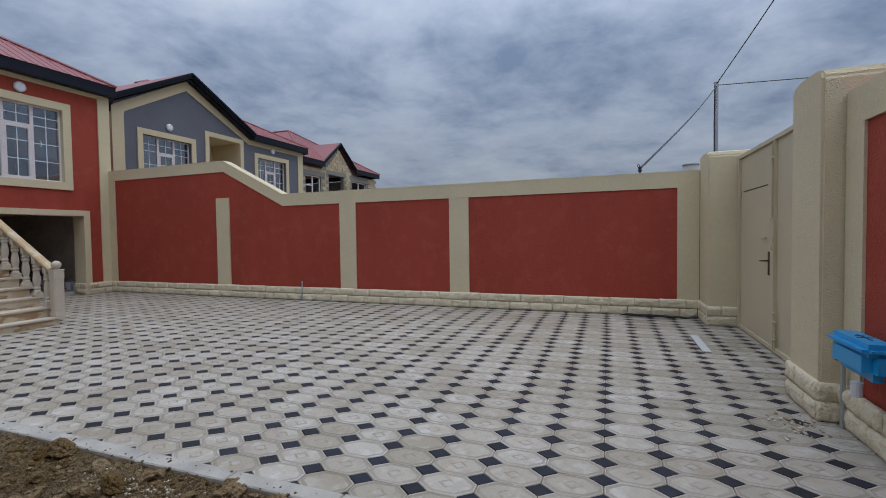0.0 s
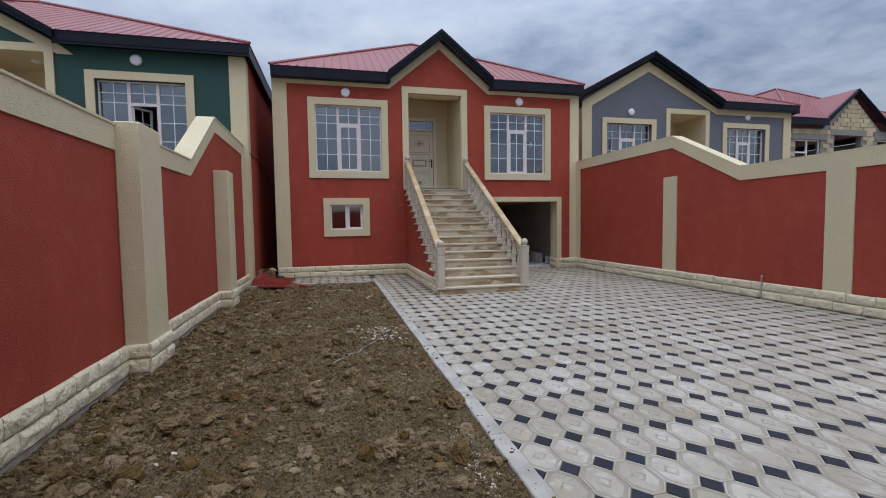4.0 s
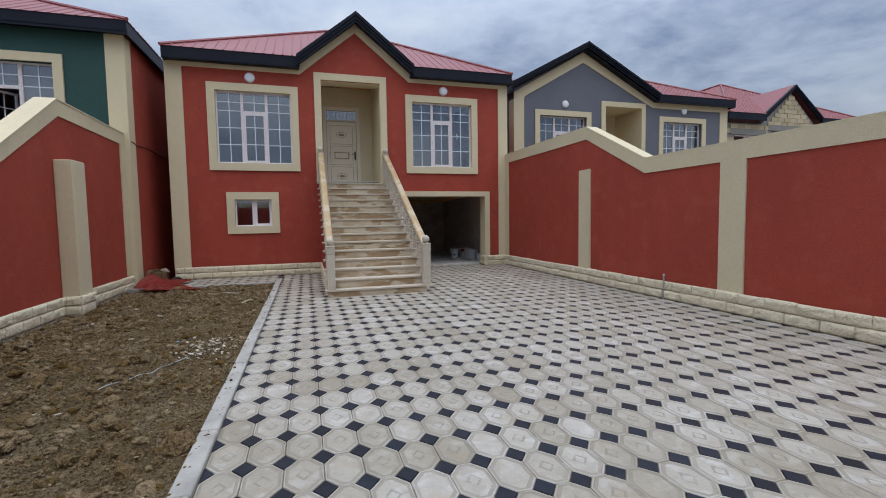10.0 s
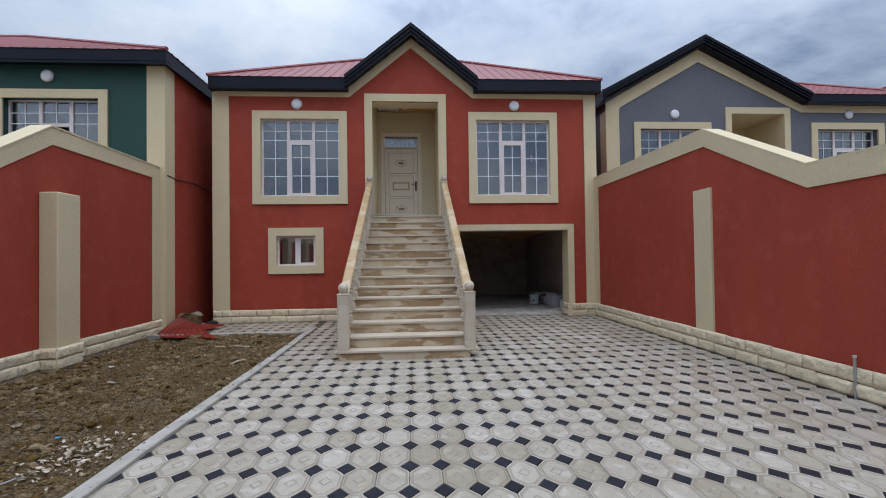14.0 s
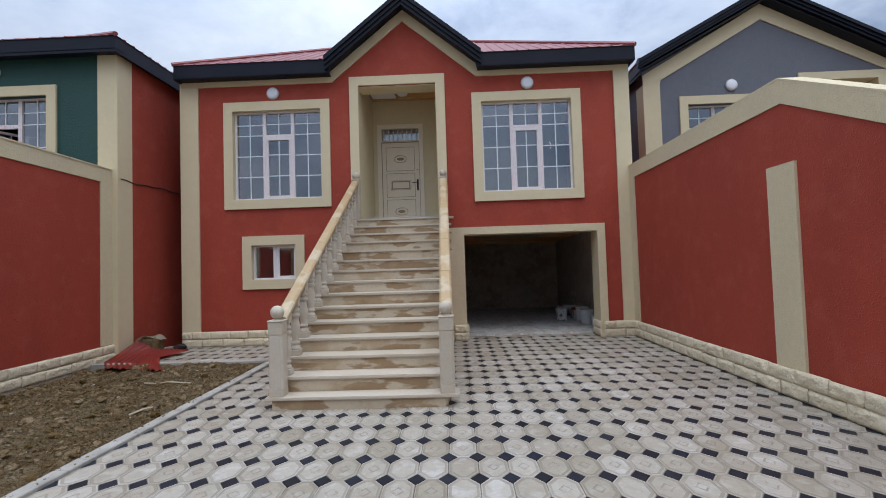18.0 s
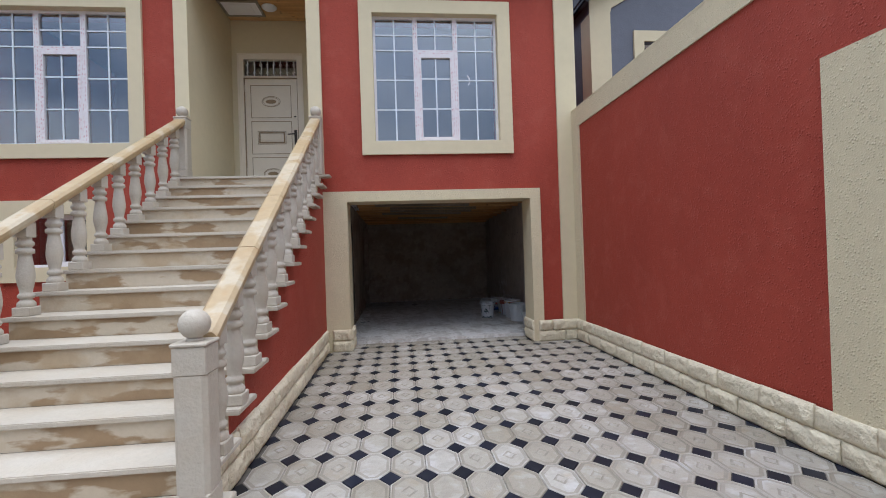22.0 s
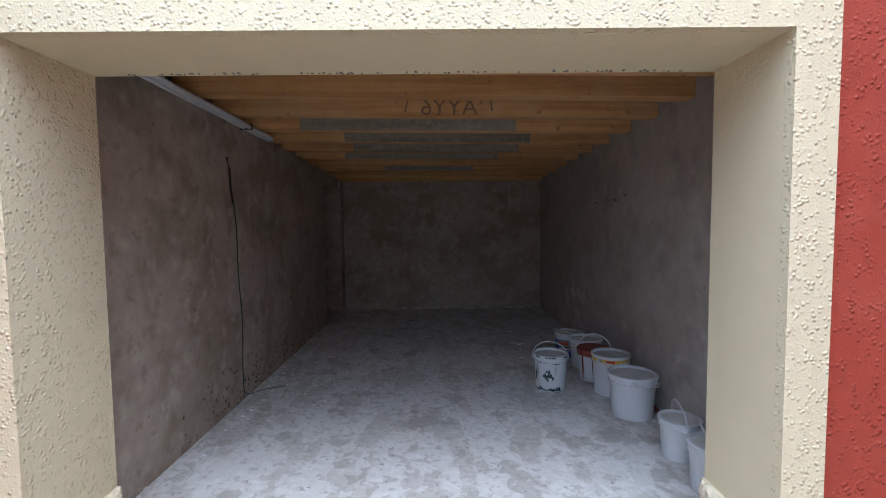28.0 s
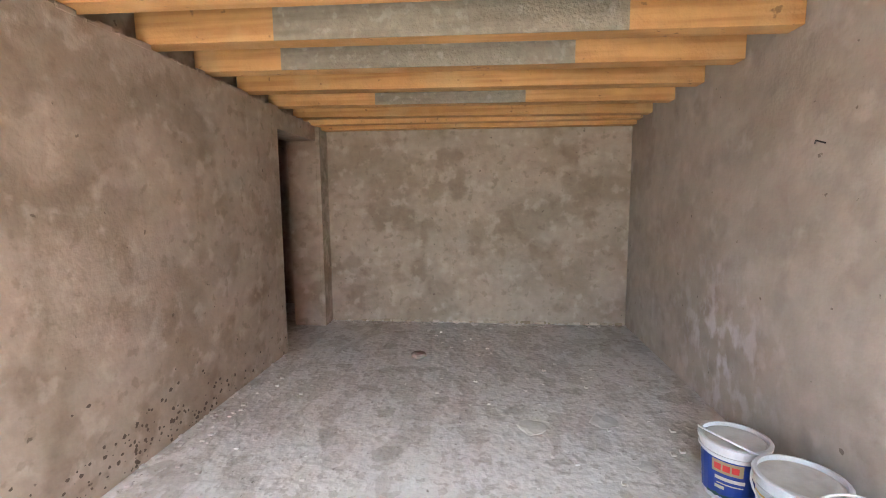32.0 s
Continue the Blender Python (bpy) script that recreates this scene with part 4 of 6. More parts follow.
def balustrade(x_low, x_top):
    """Stone balustrade up one side of the stairs: newels with balls, a turned baluster on each tread, a sloping handrail."""
    rail = thing("balustrade", "turned limestone balustrade with ochre stone handrail", "balustrade", "stair balustrades", at=(x_low, 11.9, RISE))
    yl, yt = 9.755, 13.96
    a, b = Vector((x_low, yl + 0.08, 0.985)), Vector((x_top, yt - 0.06, 3.355))
    for x, y, z0, h in ((x_low, yl, step_z(1), 0.86), (x_top, yt, step_z(15), 0.84)):
        s = 0.083
        c = 0.022
        newel = part("newel_post", prism(bmesh.new(), [(x - s, y - s + c), (x - s + c, y - s), (x + s - c, y - s), (x + s, y - s + c), (x + s, y + s - c), (x + s - c, y + s), (x - s + c, y + s), (x - s, y + s - c)], "z", z0 + 0.10, z0 + h - 0.165), STONE, rail)
        part("newel_base", box(bmesh.new(), x - s, x + s, y - s, y + s, z0, z0 + 0.10, bevel=0.006), STONE, newel)
        part("newel_head", box(bmesh.new(), x - s, x + s, y - s, y + s, z0 + h - 0.165, z0 + h - 0.02, bevel=0.006), STONE, newel)
        part("newel_cap", box(bmesh.new(), x - s - 0.006, x + s + 0.006, y - s - 0.006, y + s + 0.006, z0 + h - 0.02, z0 + h, bevel=0.006), STONE, newel)
        part("ball", lathe(bmesh.new(), [(0.045, 0.0), (0.038, 0.015)] + bulb(0.078, 0.086), x, y, z0 + h, 18), STONE, newel, smooth=True)
    for k in range(2, 15):
        y = step_y(k) + 0.135
        f = (y - yl) / (yt - yl)
        under = a.z + (b.z - a.z) * (y - a.y) / (b.y - a.y) - 0.035 - step_z(k)
        share("baluster", bal_mesh, rail, pose(x_low + (x_top - x_low) * f, y, step_z(k), 0, 0, random.uniform(-4, 4)) @ Matrix.Diagonal((1, 1, under / 0.74, 1)))
    n = 5
    for i in range(n):
        p, q = a.lerp(b, i / n), a.lerp(b, (i + 1) / n - 0.002)
        bm = sweep_bar(bmesh.new(), [(-0.062, -0.045), (0.062, -0.045), (0.070, -0.015), (0.076, -0.010), (0.076, 0.022), (0.052, 0.046), (-0.052, 0.046), (-0.076, 0.022), (-0.076, -0.010), (-0.070, -0.015)], (p, q))
        part("handrail", bm, RAILSTONE, rail, "ochre veined stone handrail length")


balustrade(3.90, 3.92)
balustrade(5.84, 5.76)

# ---- boundary walls ----
RX = 9.65           # face of the right-hand wall
LX = -0.50          # face of the left-hand wall
right_outline = [(14.05, 3.50), (9.69, 3.52), (7.80, 2.57), (-1.2, 2.60)]
wr = tagged(part("wall_right", prisms("x", RX, RX + 0.25, [(14.075, -0.3), (14.075, 3.50), *right_outline[1:], (-1.95, 2.60), (-1.95, -0.3)]), RED, None),
            "long red rendered boundary wall with cream bands", "wall", kind="structure")
P = 0.018
band = [(14.075, 3.505), (9.69, 3.525), (7.80, 2.575), (-1.25, 2.605), (-1.25, 2.33), (7.80, 2.305), (9.67, 3.255), (14.075, 3.24)]
part("top_band", prisms("x", RX - P, RX, band), BEIGE, wr, "cream plaster band along the sloping top")
part("coping", prisms("x", RX - 0.02, RX + 0.27, [(14.075, 3.506), (9.69, 3.526), (7.80, 2.576), (-1.95, 2.606), (-1.95, 2.63), (7.80, 2.60), (9.69, 3.55), (14.075, 3.53)]), BEIGE, wr)
for a, b, top in ((13.79, TY - 0.002, 3.24), (5.74, 6.17, 2.31), (3.02, 3.45, 2.315), (-1.25, -0.90, 2.33)):
    part("pilaster", boxes((RX - P - 0.004, RX, a, b, 0.30, top)), BEIGE, wr, "flat cream pilaster")
part("pilaster", boxes((RX - 0.032, RX, 9.50, 9.93, 0.30, 2.575)), BEIGE, wr, "short cream pilaster")

wl = tagged(part("wall_left", prisms("x", LX - 0.25, LX, [(12.90, -0.3), (12.90, 3.55), (9.95, 3.60), (8.33, 2.57), (-1.95, 2.60), (-1.95, -0.3)]), RED, None),
            "long red rendered boundary wall with cream bands", "wall", kind="structure")
band = [(12.90, 3.555), (9.95, 3.605), (8.33, 2.575), (-1.9, 2.605), (-1.9, 2.34), (8.30, 2.325), (9.98, 3.34), (12.90, 3.30)]
part("top_band", prisms("x", LX, LX + P, band), BEIGE, wl, "cream plaster band along the sloping top")
part("coping", prisms("x", LX - 0.29, LX + 0.03, [(12.90, 3.556), (9.95, 3.606), (8.33, 2.576), (-1.95, 2.606), (-1.95, 2.63), (8.33, 2.60), (9.95, 3.63), (12.90, 3.58)]), BEIGE, wl)
part("pilaster", boxes((LX, LX + P + 0.004, 12.60, 12.90, 0.30, 3.31)), BEIGE, wl)
PIERS = ((2.72, 3.22, 2.70, -0.25), (5.78, 6.37, 2.63, -0.26), (9.74, 10.20, 2.585, -0.235))
for a, b, top, face in PIERS:
    pier = box(bmesh.new(), LX, face, a, b, -0.1, top, bevel=0.012)
    part("pier", pier, BEIGE, wl, "thick cream plastered pier")
part("footing", boxes((LX + 0.001, LX + P + 0.02, -1.45, 12.90, -0.30, -0.032), *[(LX + 0.001, face + 0.012, a - 0.03, b + 0.03, -0.30, -0.0325) for a, b, top, face in PIERS]), CEMENT, wl, "grey concrete footing at the soil")
# corner by the street: pier, gate, pier, wall
solid("wall_street", boxes((-0.75, 5.02, -1.80, -1.50, -0.3, 2.60)), RED, "red rendered street wall with cream piers", "wall", kind="structure")
ws = bpy.data.objects["wall_street"]
part("top_band", boxes((LX, 5.0, -1.50, -1.48, 2.34, 2.61), (4.74, 5.0, -1.50, -1.478, 0.3, 2.34)), BEIGE, ws)


def gate_pier(x0, x1, y0, y1):
    g = thing("gate_pier", "cream rough-cast gate pier with a rounded top", "pier", "gate piers", at=((x0 + x1) / 2, (y0 + y1) / 2, 0))
    bm = prism(bmesh.new(), [(x0, -0.2), (x0, 2.76), (x0 + 0.03, 2.82), (x0 + 0.14, 2.85), (x1 - 0.14, 2.86), (x1 - 0.03, 2.83), (x1, 2.77), (x1, -0.2)], "y", y0, y1)
    bmesh.ops.bevel(bm, geom=bm.edges[:], offset=0.02, segments=2, affect="EDGES")
    part("shaft", bm, BEIGE, g)


gate_pier(8.96, 9.70, -1.95, -1.26)
gate_pier(5.02, 5.64, -1.95, -1.33)


# ---- entrance door ----
def front_door(x0, x1, z0, z1, y):
    """Ivory steel door: frame, leaf with three panels and inlays, barred light above, lever handle."""
    d = thing("door", "ivory panelled front door with brown oval inlays, closed", "door", at=((x0 + x1) / 2, y, z0))
    part("frame", ring(x0, x1, z0, z1, 0.075, y - 0.03, y + 0.08, "LRT"), DOORPAINT, d)
    part("architrave", ring(x0 - 0.03, x1 + 0.03, z0, z1 + 0.03, 0.03, y - 0.045, y - 0.002, "LRT"), DOORPAINT, d)
    a, b = x0 + 0.078, x1 - 0.078
    zt = z1 - 0.42
    leaf = part("leaf", boxes((a, b, y + 0.01, y + 0.06, z0 + 0.01, zt)), DOORPAINT, d)
    part("transom_light", boxes((a, b, y + 0.03, y + 0.04, zt + 0.05, z1 - 0.085)), GLASS, d)
    part("transom_rail", boxes((a, b, y + 0.0, y + 0.06, zt + 0.005, zt + 0.05)), DOORPAINT, d)
    for i in range(8):
        x = a + (b - a) * (i + 0.5) / 8
        part("transom_bar", tube(bmesh.new(), ((x, y + 0.015, zt + 0.05), (x + 0.012 * math.sin(i), y + 0.012, zt + 0.19), (x, y + 0.015, z1 - 0.085)), 0.007, 6), BAR, d)
        for zz in (zt + 0.11, zt + 0.25):
            part("scroll", tube(bmesh.new(), [(x + 0.022 * math.cos(0.8 * k), y + 0.010, zz + 0.022 * math.sin(0.8 * k)) for k in range(7)], 0.005, 5), BAR, d)
    part("door_gap", ring(a - 0.006, b + 0.006, z0 + 0.01, zt + 0.004, 0.010, y - 0.0315, y + 0.012, "LRT"), GILT, d, "brown line between leaf and frame")
    h = (zt - z0 - 0.16) / 3
    px0, px1 = a + 0.10, b - 0.12
    for i in range(3):
        lo = z0 + 0.07 + i * (h + 0.01)
        hi = lo + h - 0.05
        part("panel", ring(px0, px1, lo, hi, 0.009, y + 0.003, y + 0.010), GILT, leaf, "thin brown panel moulding")
        cx, cz = (px0 + px1) / 2, (lo + hi) / 2
        if i == 1:
            part("inlay", ring(cx - 0.23, cx + 0.23, cz - 0.10, cz + 0.10, 0.022, y - 0.002, y + 0.010), GILT, leaf)
            part("inlay", ring(cx - 0.25, cx + 0.25, cz - 0.12, cz + 0.12, 0.006, y + 0.001, y + 0.010), GILT, leaf)
            part("inlay", boxes((cx - 0.17, cx + 0.17, y + 0.0, y + 0.010, cz - 0.05, cz + 0.05)), DOORPAINT, leaf)
        else:
            n = 28
            for rx, rz, w in ((0.165, 0.10, 0.007), (0.145, 0.085, 0.005)):
                bm = bmesh.new()
                loops = [[bm.verts.new((cx + p * math.cos(2 * math.pi * k / n), yy, cz + q * math.sin(2 * math.pi * k / n))) for k in range(n)]
                         for p, q, yy in ((rx, rz, y + 0.0099), (rx, rz, y + 0.003), (rx - w, rz - w, y + 0.003), (rx - w, rz - w, y + 0.0099))]
                for u, v in zip(loops, loops[1:]):
                    for k in range(n):
                        bm.faces.new((u[k], u[(k + 1) % n], v[(k + 1) % n], v[k]))
                part("inlay", bm, GILT, leaf)
            part("inlay", prisms("y", y + 0.004, y + 0.0099, [(cx + 0.10 * math.cos(2 * math.pi * k / n) * (1 - 0.12 * (k % 2)), cz + 0.042 * math.sin(2 * math.pi * k / n) * (1 - 0.2 * (k % 2))) for k in range(n)]), GILT, leaf, "brown carved flower inlay")
    hx, hz = b - 0.055, z0 + 1.05
    part("handle", boxes((hx - 0.022, hx + 0.022, y - 0.012, y + 0.01, hz - 0.16, hz + 0.12)), DARKMETAL, leaf, "dark bronze lever handle")
    part("lever", tube(bmesh.new(), ((hx, y - 0.01, hz + 0.04), (hx, y - 0.055, hz + 0.04), (hx - 0.13, y - 0.055, hz + 0.03)), 0.010, 8), DARKMETAL, leaf)
    part("lock", lathe(bmesh.new(), [(0.018, 0), (0.018, 0.012)], hx, y - 0.005, hz + 0.36), DARKMETAL, leaf)
    for zz in (z0 + 0.35, zt - 0.25):
        part("hinge", lathe(bmesh.new(), [(0.012, 0), (0.014, 0.01), (0.014, 0.12), (0.012, 0.13)], a - 0.005, y - 0.012, zz, 10), DOORPAINT, leaf)


front_door(4.115, 5.21, 2.58, 5.12, 15.80)
hatch = thing("ceiling_hatch", "grey-white framed hatch in the porch ceiling", "hatch", at=(4.33, 15.35, 5.75))
part("frame", boxes((4.00, 4.04, 15.10, 15.60, 5.728, 5.7505), (4.62, 4.66, 15.10, 15.60, 5.728, 5.7505), (4.041, 4.619, 15.10, 15.14, 5.728, 5.7505), (4.041, 4.619, 15.56, 15.60, 5.728, 5.7505)), OLDTIMBER, hatch, "dark grey hatch frame")
part("panel", box(bmesh.new(), 4.04, 4.62, 15.14, 15.56, 5.735, 5.749, bevel=0.005), PVC, hatch)
part("inner_panel", box(bmesh.new(), 4.14, 4.52, 15.21, 15.49, 5.722, 5.734, bevel=0.005), PVC, hatch)
plamp = thing("ceiling_lamp", "round white porch ceiling lamp", "lamp", at=(4.80, 15.31, 5.75))
part("cover", lathe(bmesh.new(), [(0.05, -0.05), (0.10, -0.035), (0.125, -0.01), (0.125, 0.0)], 4.80, 15.31, 5.752, 20), LAMPGLASS, plamp, smooth=True)


# ---- neighbouring houses ----
def neighbour(name, label, paint, x0, x1, y, wins, portal, gab, lamps, eave=6.04, depth=10, side_paint=None):
    """A house of the same kind: painted front with holes, cream trim, windows, entrance recess, gable, hipped roof with dark eaves."""
    h = thing(name, label, "house", at=((x0 + x1) / 2, y, 0))
    holes = [inset(w, 0.19) for w in wins] + [(portal[0] + 0.18, portal[1] - 0.18, portal[2], portal[3] - 0.18)]
    part("wall", wall_with_holes(x0, x1, -0.3, eave - 0.24, holes, y, y + 0.35), paint, h)
    xl, xp, xr, zp = gab
    part("gable_wall", prisms("y", y, y + 0.3, [(xl, eave - 0.24), (xr, eave - 0.24), (xp, zp - 0.26)]), paint, h)
    for a, b in ((x0, x0 + 0.3), (x1 - 0.3, x1)):
        part("wall", boxes((a, b, y + 0.35, y + depth, -0.3, eave - 0.24)), side_paint or paint, h)
    part("wall", boxes((x0 + 0.3, x1 - 0.3, y + depth - 0.3, y + depth, -0.3, eave - 0.24)), paint, h)
    part("room_wall", boxes((x0 + 0.3, x1 - 0.3, y + 4.5, y + 4.6, 0, eave - 0.3)), INNER, h)
    part("room_floor", boxes((x0 + 0.3, x1 - 0.3, y + 0.35, y + 4.5, 2.45, 2.57)), INNER, h)
    ty = y - 0.03
    for a, b in ((x0 - 0.01, x0 + 0.40), (x1 - 0.40, x1 + 0.01)):
        s = 0.012 if b > x1 else -0.012
        e = x1 if b > x1 else x0
        part("corner_trim", prisms("z", -0.1, eave - (0.25 if paint is GREEN else 0.46), [(e - 31 * s, ty), (e + s, ty), (e + s, y + 0.36), (e, y + 0.36), (e, y), (e - 31 * s, y)]), SMOOTH, h)
    low = eave - 0.46
    s = (zp - eave) / (xp - xl)
    band = [(xl + 0.03, low), (xp, zp - 0.60), (xr - 0.03, low)]
    pts = [(x0 - 0.01, low), *([] if xl <= x0 + 0.2 else [band[0]]), band[1], band[2], (x1 + 0.01, low), (x1 + 0.01, eave - 0.24), (xr + 0.02, eave - 0.24), (xp, zp - 0.24), (xl, eave - 0.24), (x0 - 0.01, eave - 0.24)]
    if xl <= x0 + 0.2:
        pts = [(x0 - 0.01, low), (x0 + 0.372, low), (x0 + 0.4, low + 0.1)] + pts[1:-2] + [(x0 - 0.01, eave - 0.24)]
    if paint is GREEN:
        pts = [(xl, low), band[0], band[1], band[2], (xr + 0.30, low), (xr + 0.02, eave - 0.24), (xp, zp - 0.24), (xl, eave - 0.24)]
    part("eaves_trim", prisms("y", ty, y, pts), SMOOTH, h)
    for w in wins:
        part("window_surround", ring(*w, 0.19, ty - 0.01, y), SMOOTH, h)
        window(h, *inset(w, 0.192), y + 0.12, open_sash=(paint is GREEN and w is wins[0]))
    part("portal_surround", ring(*portal, 0.18, ty - 0.01, y, "LRT"), SMOOTH, h)
    a, b, lo, hi = portal[0] + 0.18, portal[1] - 0.18, portal[2], portal[3] - 0.18
    for l, r, f0, f1 in ((a - 0.05, a + 0.003, 0.001, 1.6), (b - 0.003, b + 0.05, 0.001, 1.6), (a + 0.003, b - 0.003, 1.5, 1.6)):
        part("porch_wall", boxes((l, r, y + f0, y + f1, lo, hi)), SMOOTH, h)
    part("porch_ceiling", boxes((a + 0.004, b - 0.004, y + 0.001, y + 1.5, hi - 0.004, hi + 0.03)), SMOOTH, h)
    part("porch_floor", boxes((a + 0.004, b - 0.004, y + 0.001, y + 1.5, lo - 0.1, lo + 0.004)), STONE, h)
    ey = y - 0.28
    hip_roof(h, x0 - 0.18, x1 + 0.18, ey, y + depth + 0.3, eave, 0.52, (max(xl, x0 - 0.17), xp, xr, zp))
    for line in (((xl, ey + 0.02, eave), (x0 - 0.16, ey + 0.02, eave), (x0 - 0.16, y + depth, eave)), ((x1 + 0.16, y + depth, eave), (x1 + 0.16, ey + 0.02, eave), (xr, ey + 0.02, eave))):
        if abs(line[0][0] - line[1][0]) < 0.3 and line[0][1] == line[1][1]:
            line = line[1:]
        part("gutter_fascia", sweep_bar(bmesh.new(), GUTTER, line), FASCIA, h)
    for a, b in ((x0 - 0.16, xl), (xr, x1 + 0.16)):
        if b - a > 0.3:
            part("soffit", boxes((a, b, ey + 0.02, y - 0.002, eave - 0.25, eave - 0.235)), FASCIA, h)
    for xe in (xl, xr):
        part("gable_soffit", prisms("y", ey, y, [(xe, eave - 0.24), (xp, zp - 0.24), (xp, zp - 0.22), (xe, eave - 0.22)]), FASCIA, h)
    rake(h, xl - 0.05, eave - 0.05 * s, xp, zp, ey, 0.18)
    rake(h, xr + 0.05, eave - 0.05 * s, xp, zp, ey, 0.18)
    for xe in (xl, xr):
        part("gable_roof", prisms("y", ey, y + (zp - eave) / 0.45 + 0.3, [(xe, eave), (xp, zp), (xp, zp + 0.03), (xe, eave + 0.03)]), ROOF, h)
    for x, z in lamps:
        wall_lamp(x, y, z)
    return h


green = neighbour("neighbour_house", "dark green neighbouring house with cream trim and red roof", GREEN, -14.2, -0.385, 12.90, [(-3.90, -1.57, 2.95, 5.26), (-12.9, -10.6, 2.95, 5.26)], (-6.58, -4.50, 2.6, 5.78),
                  (-10.1, -7.25, -4.40, 7.62), [(-2.81, 5.55)], side_paint=RED)
green_lamp = thing("ceiling_lamp", "round white lamp under the neighbour's porch ceiling", "lamp", at=(-5.2, 13.6, 5.55))
part("cover", lathe(bmesh.new(), [(0.05, -0.05), (0.11, -0.03), (0.13, 0.0)], -5.2, 13.6, 5.598, 16), LAMPGLASS, green_lamp)
grey = neighbour("neighbour_house", "slate grey neighbouring house with cream trim and red roof", GREY, 10.42, 19.85, 15.0, [(11.22, 13.49, 2.95, 5.275), (16.51, 18.77, 2.95, 5.285)], (13.92, 15.87, 2.6, 5.71),
                 (10.24, 13.14, 16.22, 7.60), [(12.42, 5.50), (17.68, 5.53)])

# unfinished house of bare limestone blocks
raw = thing("unfinished_house", "unfinished house of bare cream limestone blocks with red roof", "house", at=(25.6, 16.2, 0))
RH = [(21.75, 23.2, 3.2, 5.05), (24.0, 25.65, 2.6, 5.30), (26.65, 28.5, 3.4, 5.15)]
part("wall", wall_with_holes(21.3, 29.75, -0.3, 5.55, RH, 16.26, 16.5), MORTAR, raw)
for a in (21.3, 29.45):
    part("wall", boxes((a, a + 0.3, 16.5, 26, -0.3, 5.55)), MORTAR, raw)
part("gable_wall", prisms("y", 16.26, 16.5, [(23.3, 5.55), (26.8, 5.55), (25.1, 7.05)]), MORTAR, raw)
part("lintel", boxes((21.5, 23.6, 16.22, 16.26, 5.05, 5.30)), MORTAR, raw, "grey concrete lintel")
part("lintel", boxes((23.75, 25.9, 16.22, 16.26, 5.30, 5.55)), MORTAR, raw, "grey concrete lintel")
part("lintel", boxes((26.4, 29.0, 16.22, 16.26, 5.15, 5.40)), MORTAR, raw, "grey concrete lintel")
bm = bmesh.new()
rng = random.Random(5)
for row in range(26):
    z = 2.3 + row * 0.2
    x = 21.3 + (0.2 if row % 2 else 0)
    while x < 29.6:
        a, b = x + 0.008, x + 0.39
        x += 0.40
        top = 5.5 if not 23.3 < (a + b) / 2 < 26.8 else 5.5 + 1.5 * (1 - abs((a + b) / 2 - 25.1) / 1.75)
        if z + 0.19 > top:
            continue
        if any(h[0] - 0.02 < b and a < h[1] + 0.02 and h[2] - 0.15 < z + 0.1 < h[3] + 0.25 for h in RH):
            continue
        d = rng.uniform(0.02, 0.045)
        box(bm, a, b, 16.26 - d, 16.259, z + 0.006, z + 0.194)
tagged(part("stone_block", bm, BLOCK, raw, "rough cream limestone blocks"), kind="stuff")
for r in (RH[0], RH[2]):
    part("window", ring(r[0], r[1], r[2], r[3], 0.06, 16.33, 16.38), PVC, raw)
    part("mullion", boxes(((r[0] + r[1]) / 2 - 0.04, (r[0] + r[1]) / 2 + 0.04, 16.33, 16.38, r[2] + 0.06, r[3] - 0.06)), PVC, raw)
    part("transom", boxes((r[0] + 0.06, (r[0] + r[1]) / 2 - 0.04, 16.33, 16.38, r[3] - 0.6, r[3] - 0.53)), PVC, raw)
hip_roof(raw, 21.1, 30.0, 15.95, 26.3, 5.95, 0.60, (23.25, 25.1, 26.95, 7.36))
part("gutter_fascia", sweep_bar(bmesh.new(), GUTTER, ((23.3, 15.97, 5.95), (21.12, 15.97, 5.95), (21.12, 26, 5.95))), FASCIA, raw)
part("gutter_fascia", sweep_bar(bmesh.new(), GUTTER, ((29.98, 26, 5.95), (29.98, 15.97, 5.95), (26.8, 15.97, 5.95))), FASCIA, raw)
rake(raw, 23.25, 5.95, 25.1, 7.36, 16.13, 0.18)
rake(raw, 26.95, 5.95, 25.1, 7.36, 16.13, 0.18)
for xe in (23.25, 26.95):
    part("gable_roof", prisms("y", 16.12, 18.9, [(xe, 5.95), (25.1, 7.36), (25.1, 7.39), (xe, 5.98)]), ROOF, raw)

# ---- street corner: gate, meter, pole ----
gate = thing("gate", "cream painted sheet-steel gate with a wicket door, closed", "gate", at=(7.3, -1.72, 0))
part("sheet", boxes((5.66, 8.95, -1.72, -1.70, 0.03, 2.66)), GATE, gate)
part("frame", ring(5.66, 8.95, 0.02, 2.72, 0.05, -1.73, -1.67), GATE, gate)
part("wicket", boxes((7.31, 8.80, -1.70, -1.692, 0.10, 2.13)), GATE, gate, "flat leaf of the wicket door")
part("gap", boxes((7.62, 8.72, -1.699, -1.694, 2.135, 2.150)), CABLE, gate, "dark gap above the wicket door")
part("post", boxes((7.255, 7.30, -1.70, -1.66, 0.04, 2.66)), GATE, gate)
part("hinge_post", boxes((8.86, 8.90, -1.70, -1.66, 0.04, 2.66)), GATE, gate)
for zz in (0.35, 2.05):
    part("hinge", lathe(bmesh.new(), [(0.016, 0.0), (0.018, 0.01), (0.018, 0.11), (0.016, 0.12)], 8.85, -1.675, zz, 10), GATE, gate)
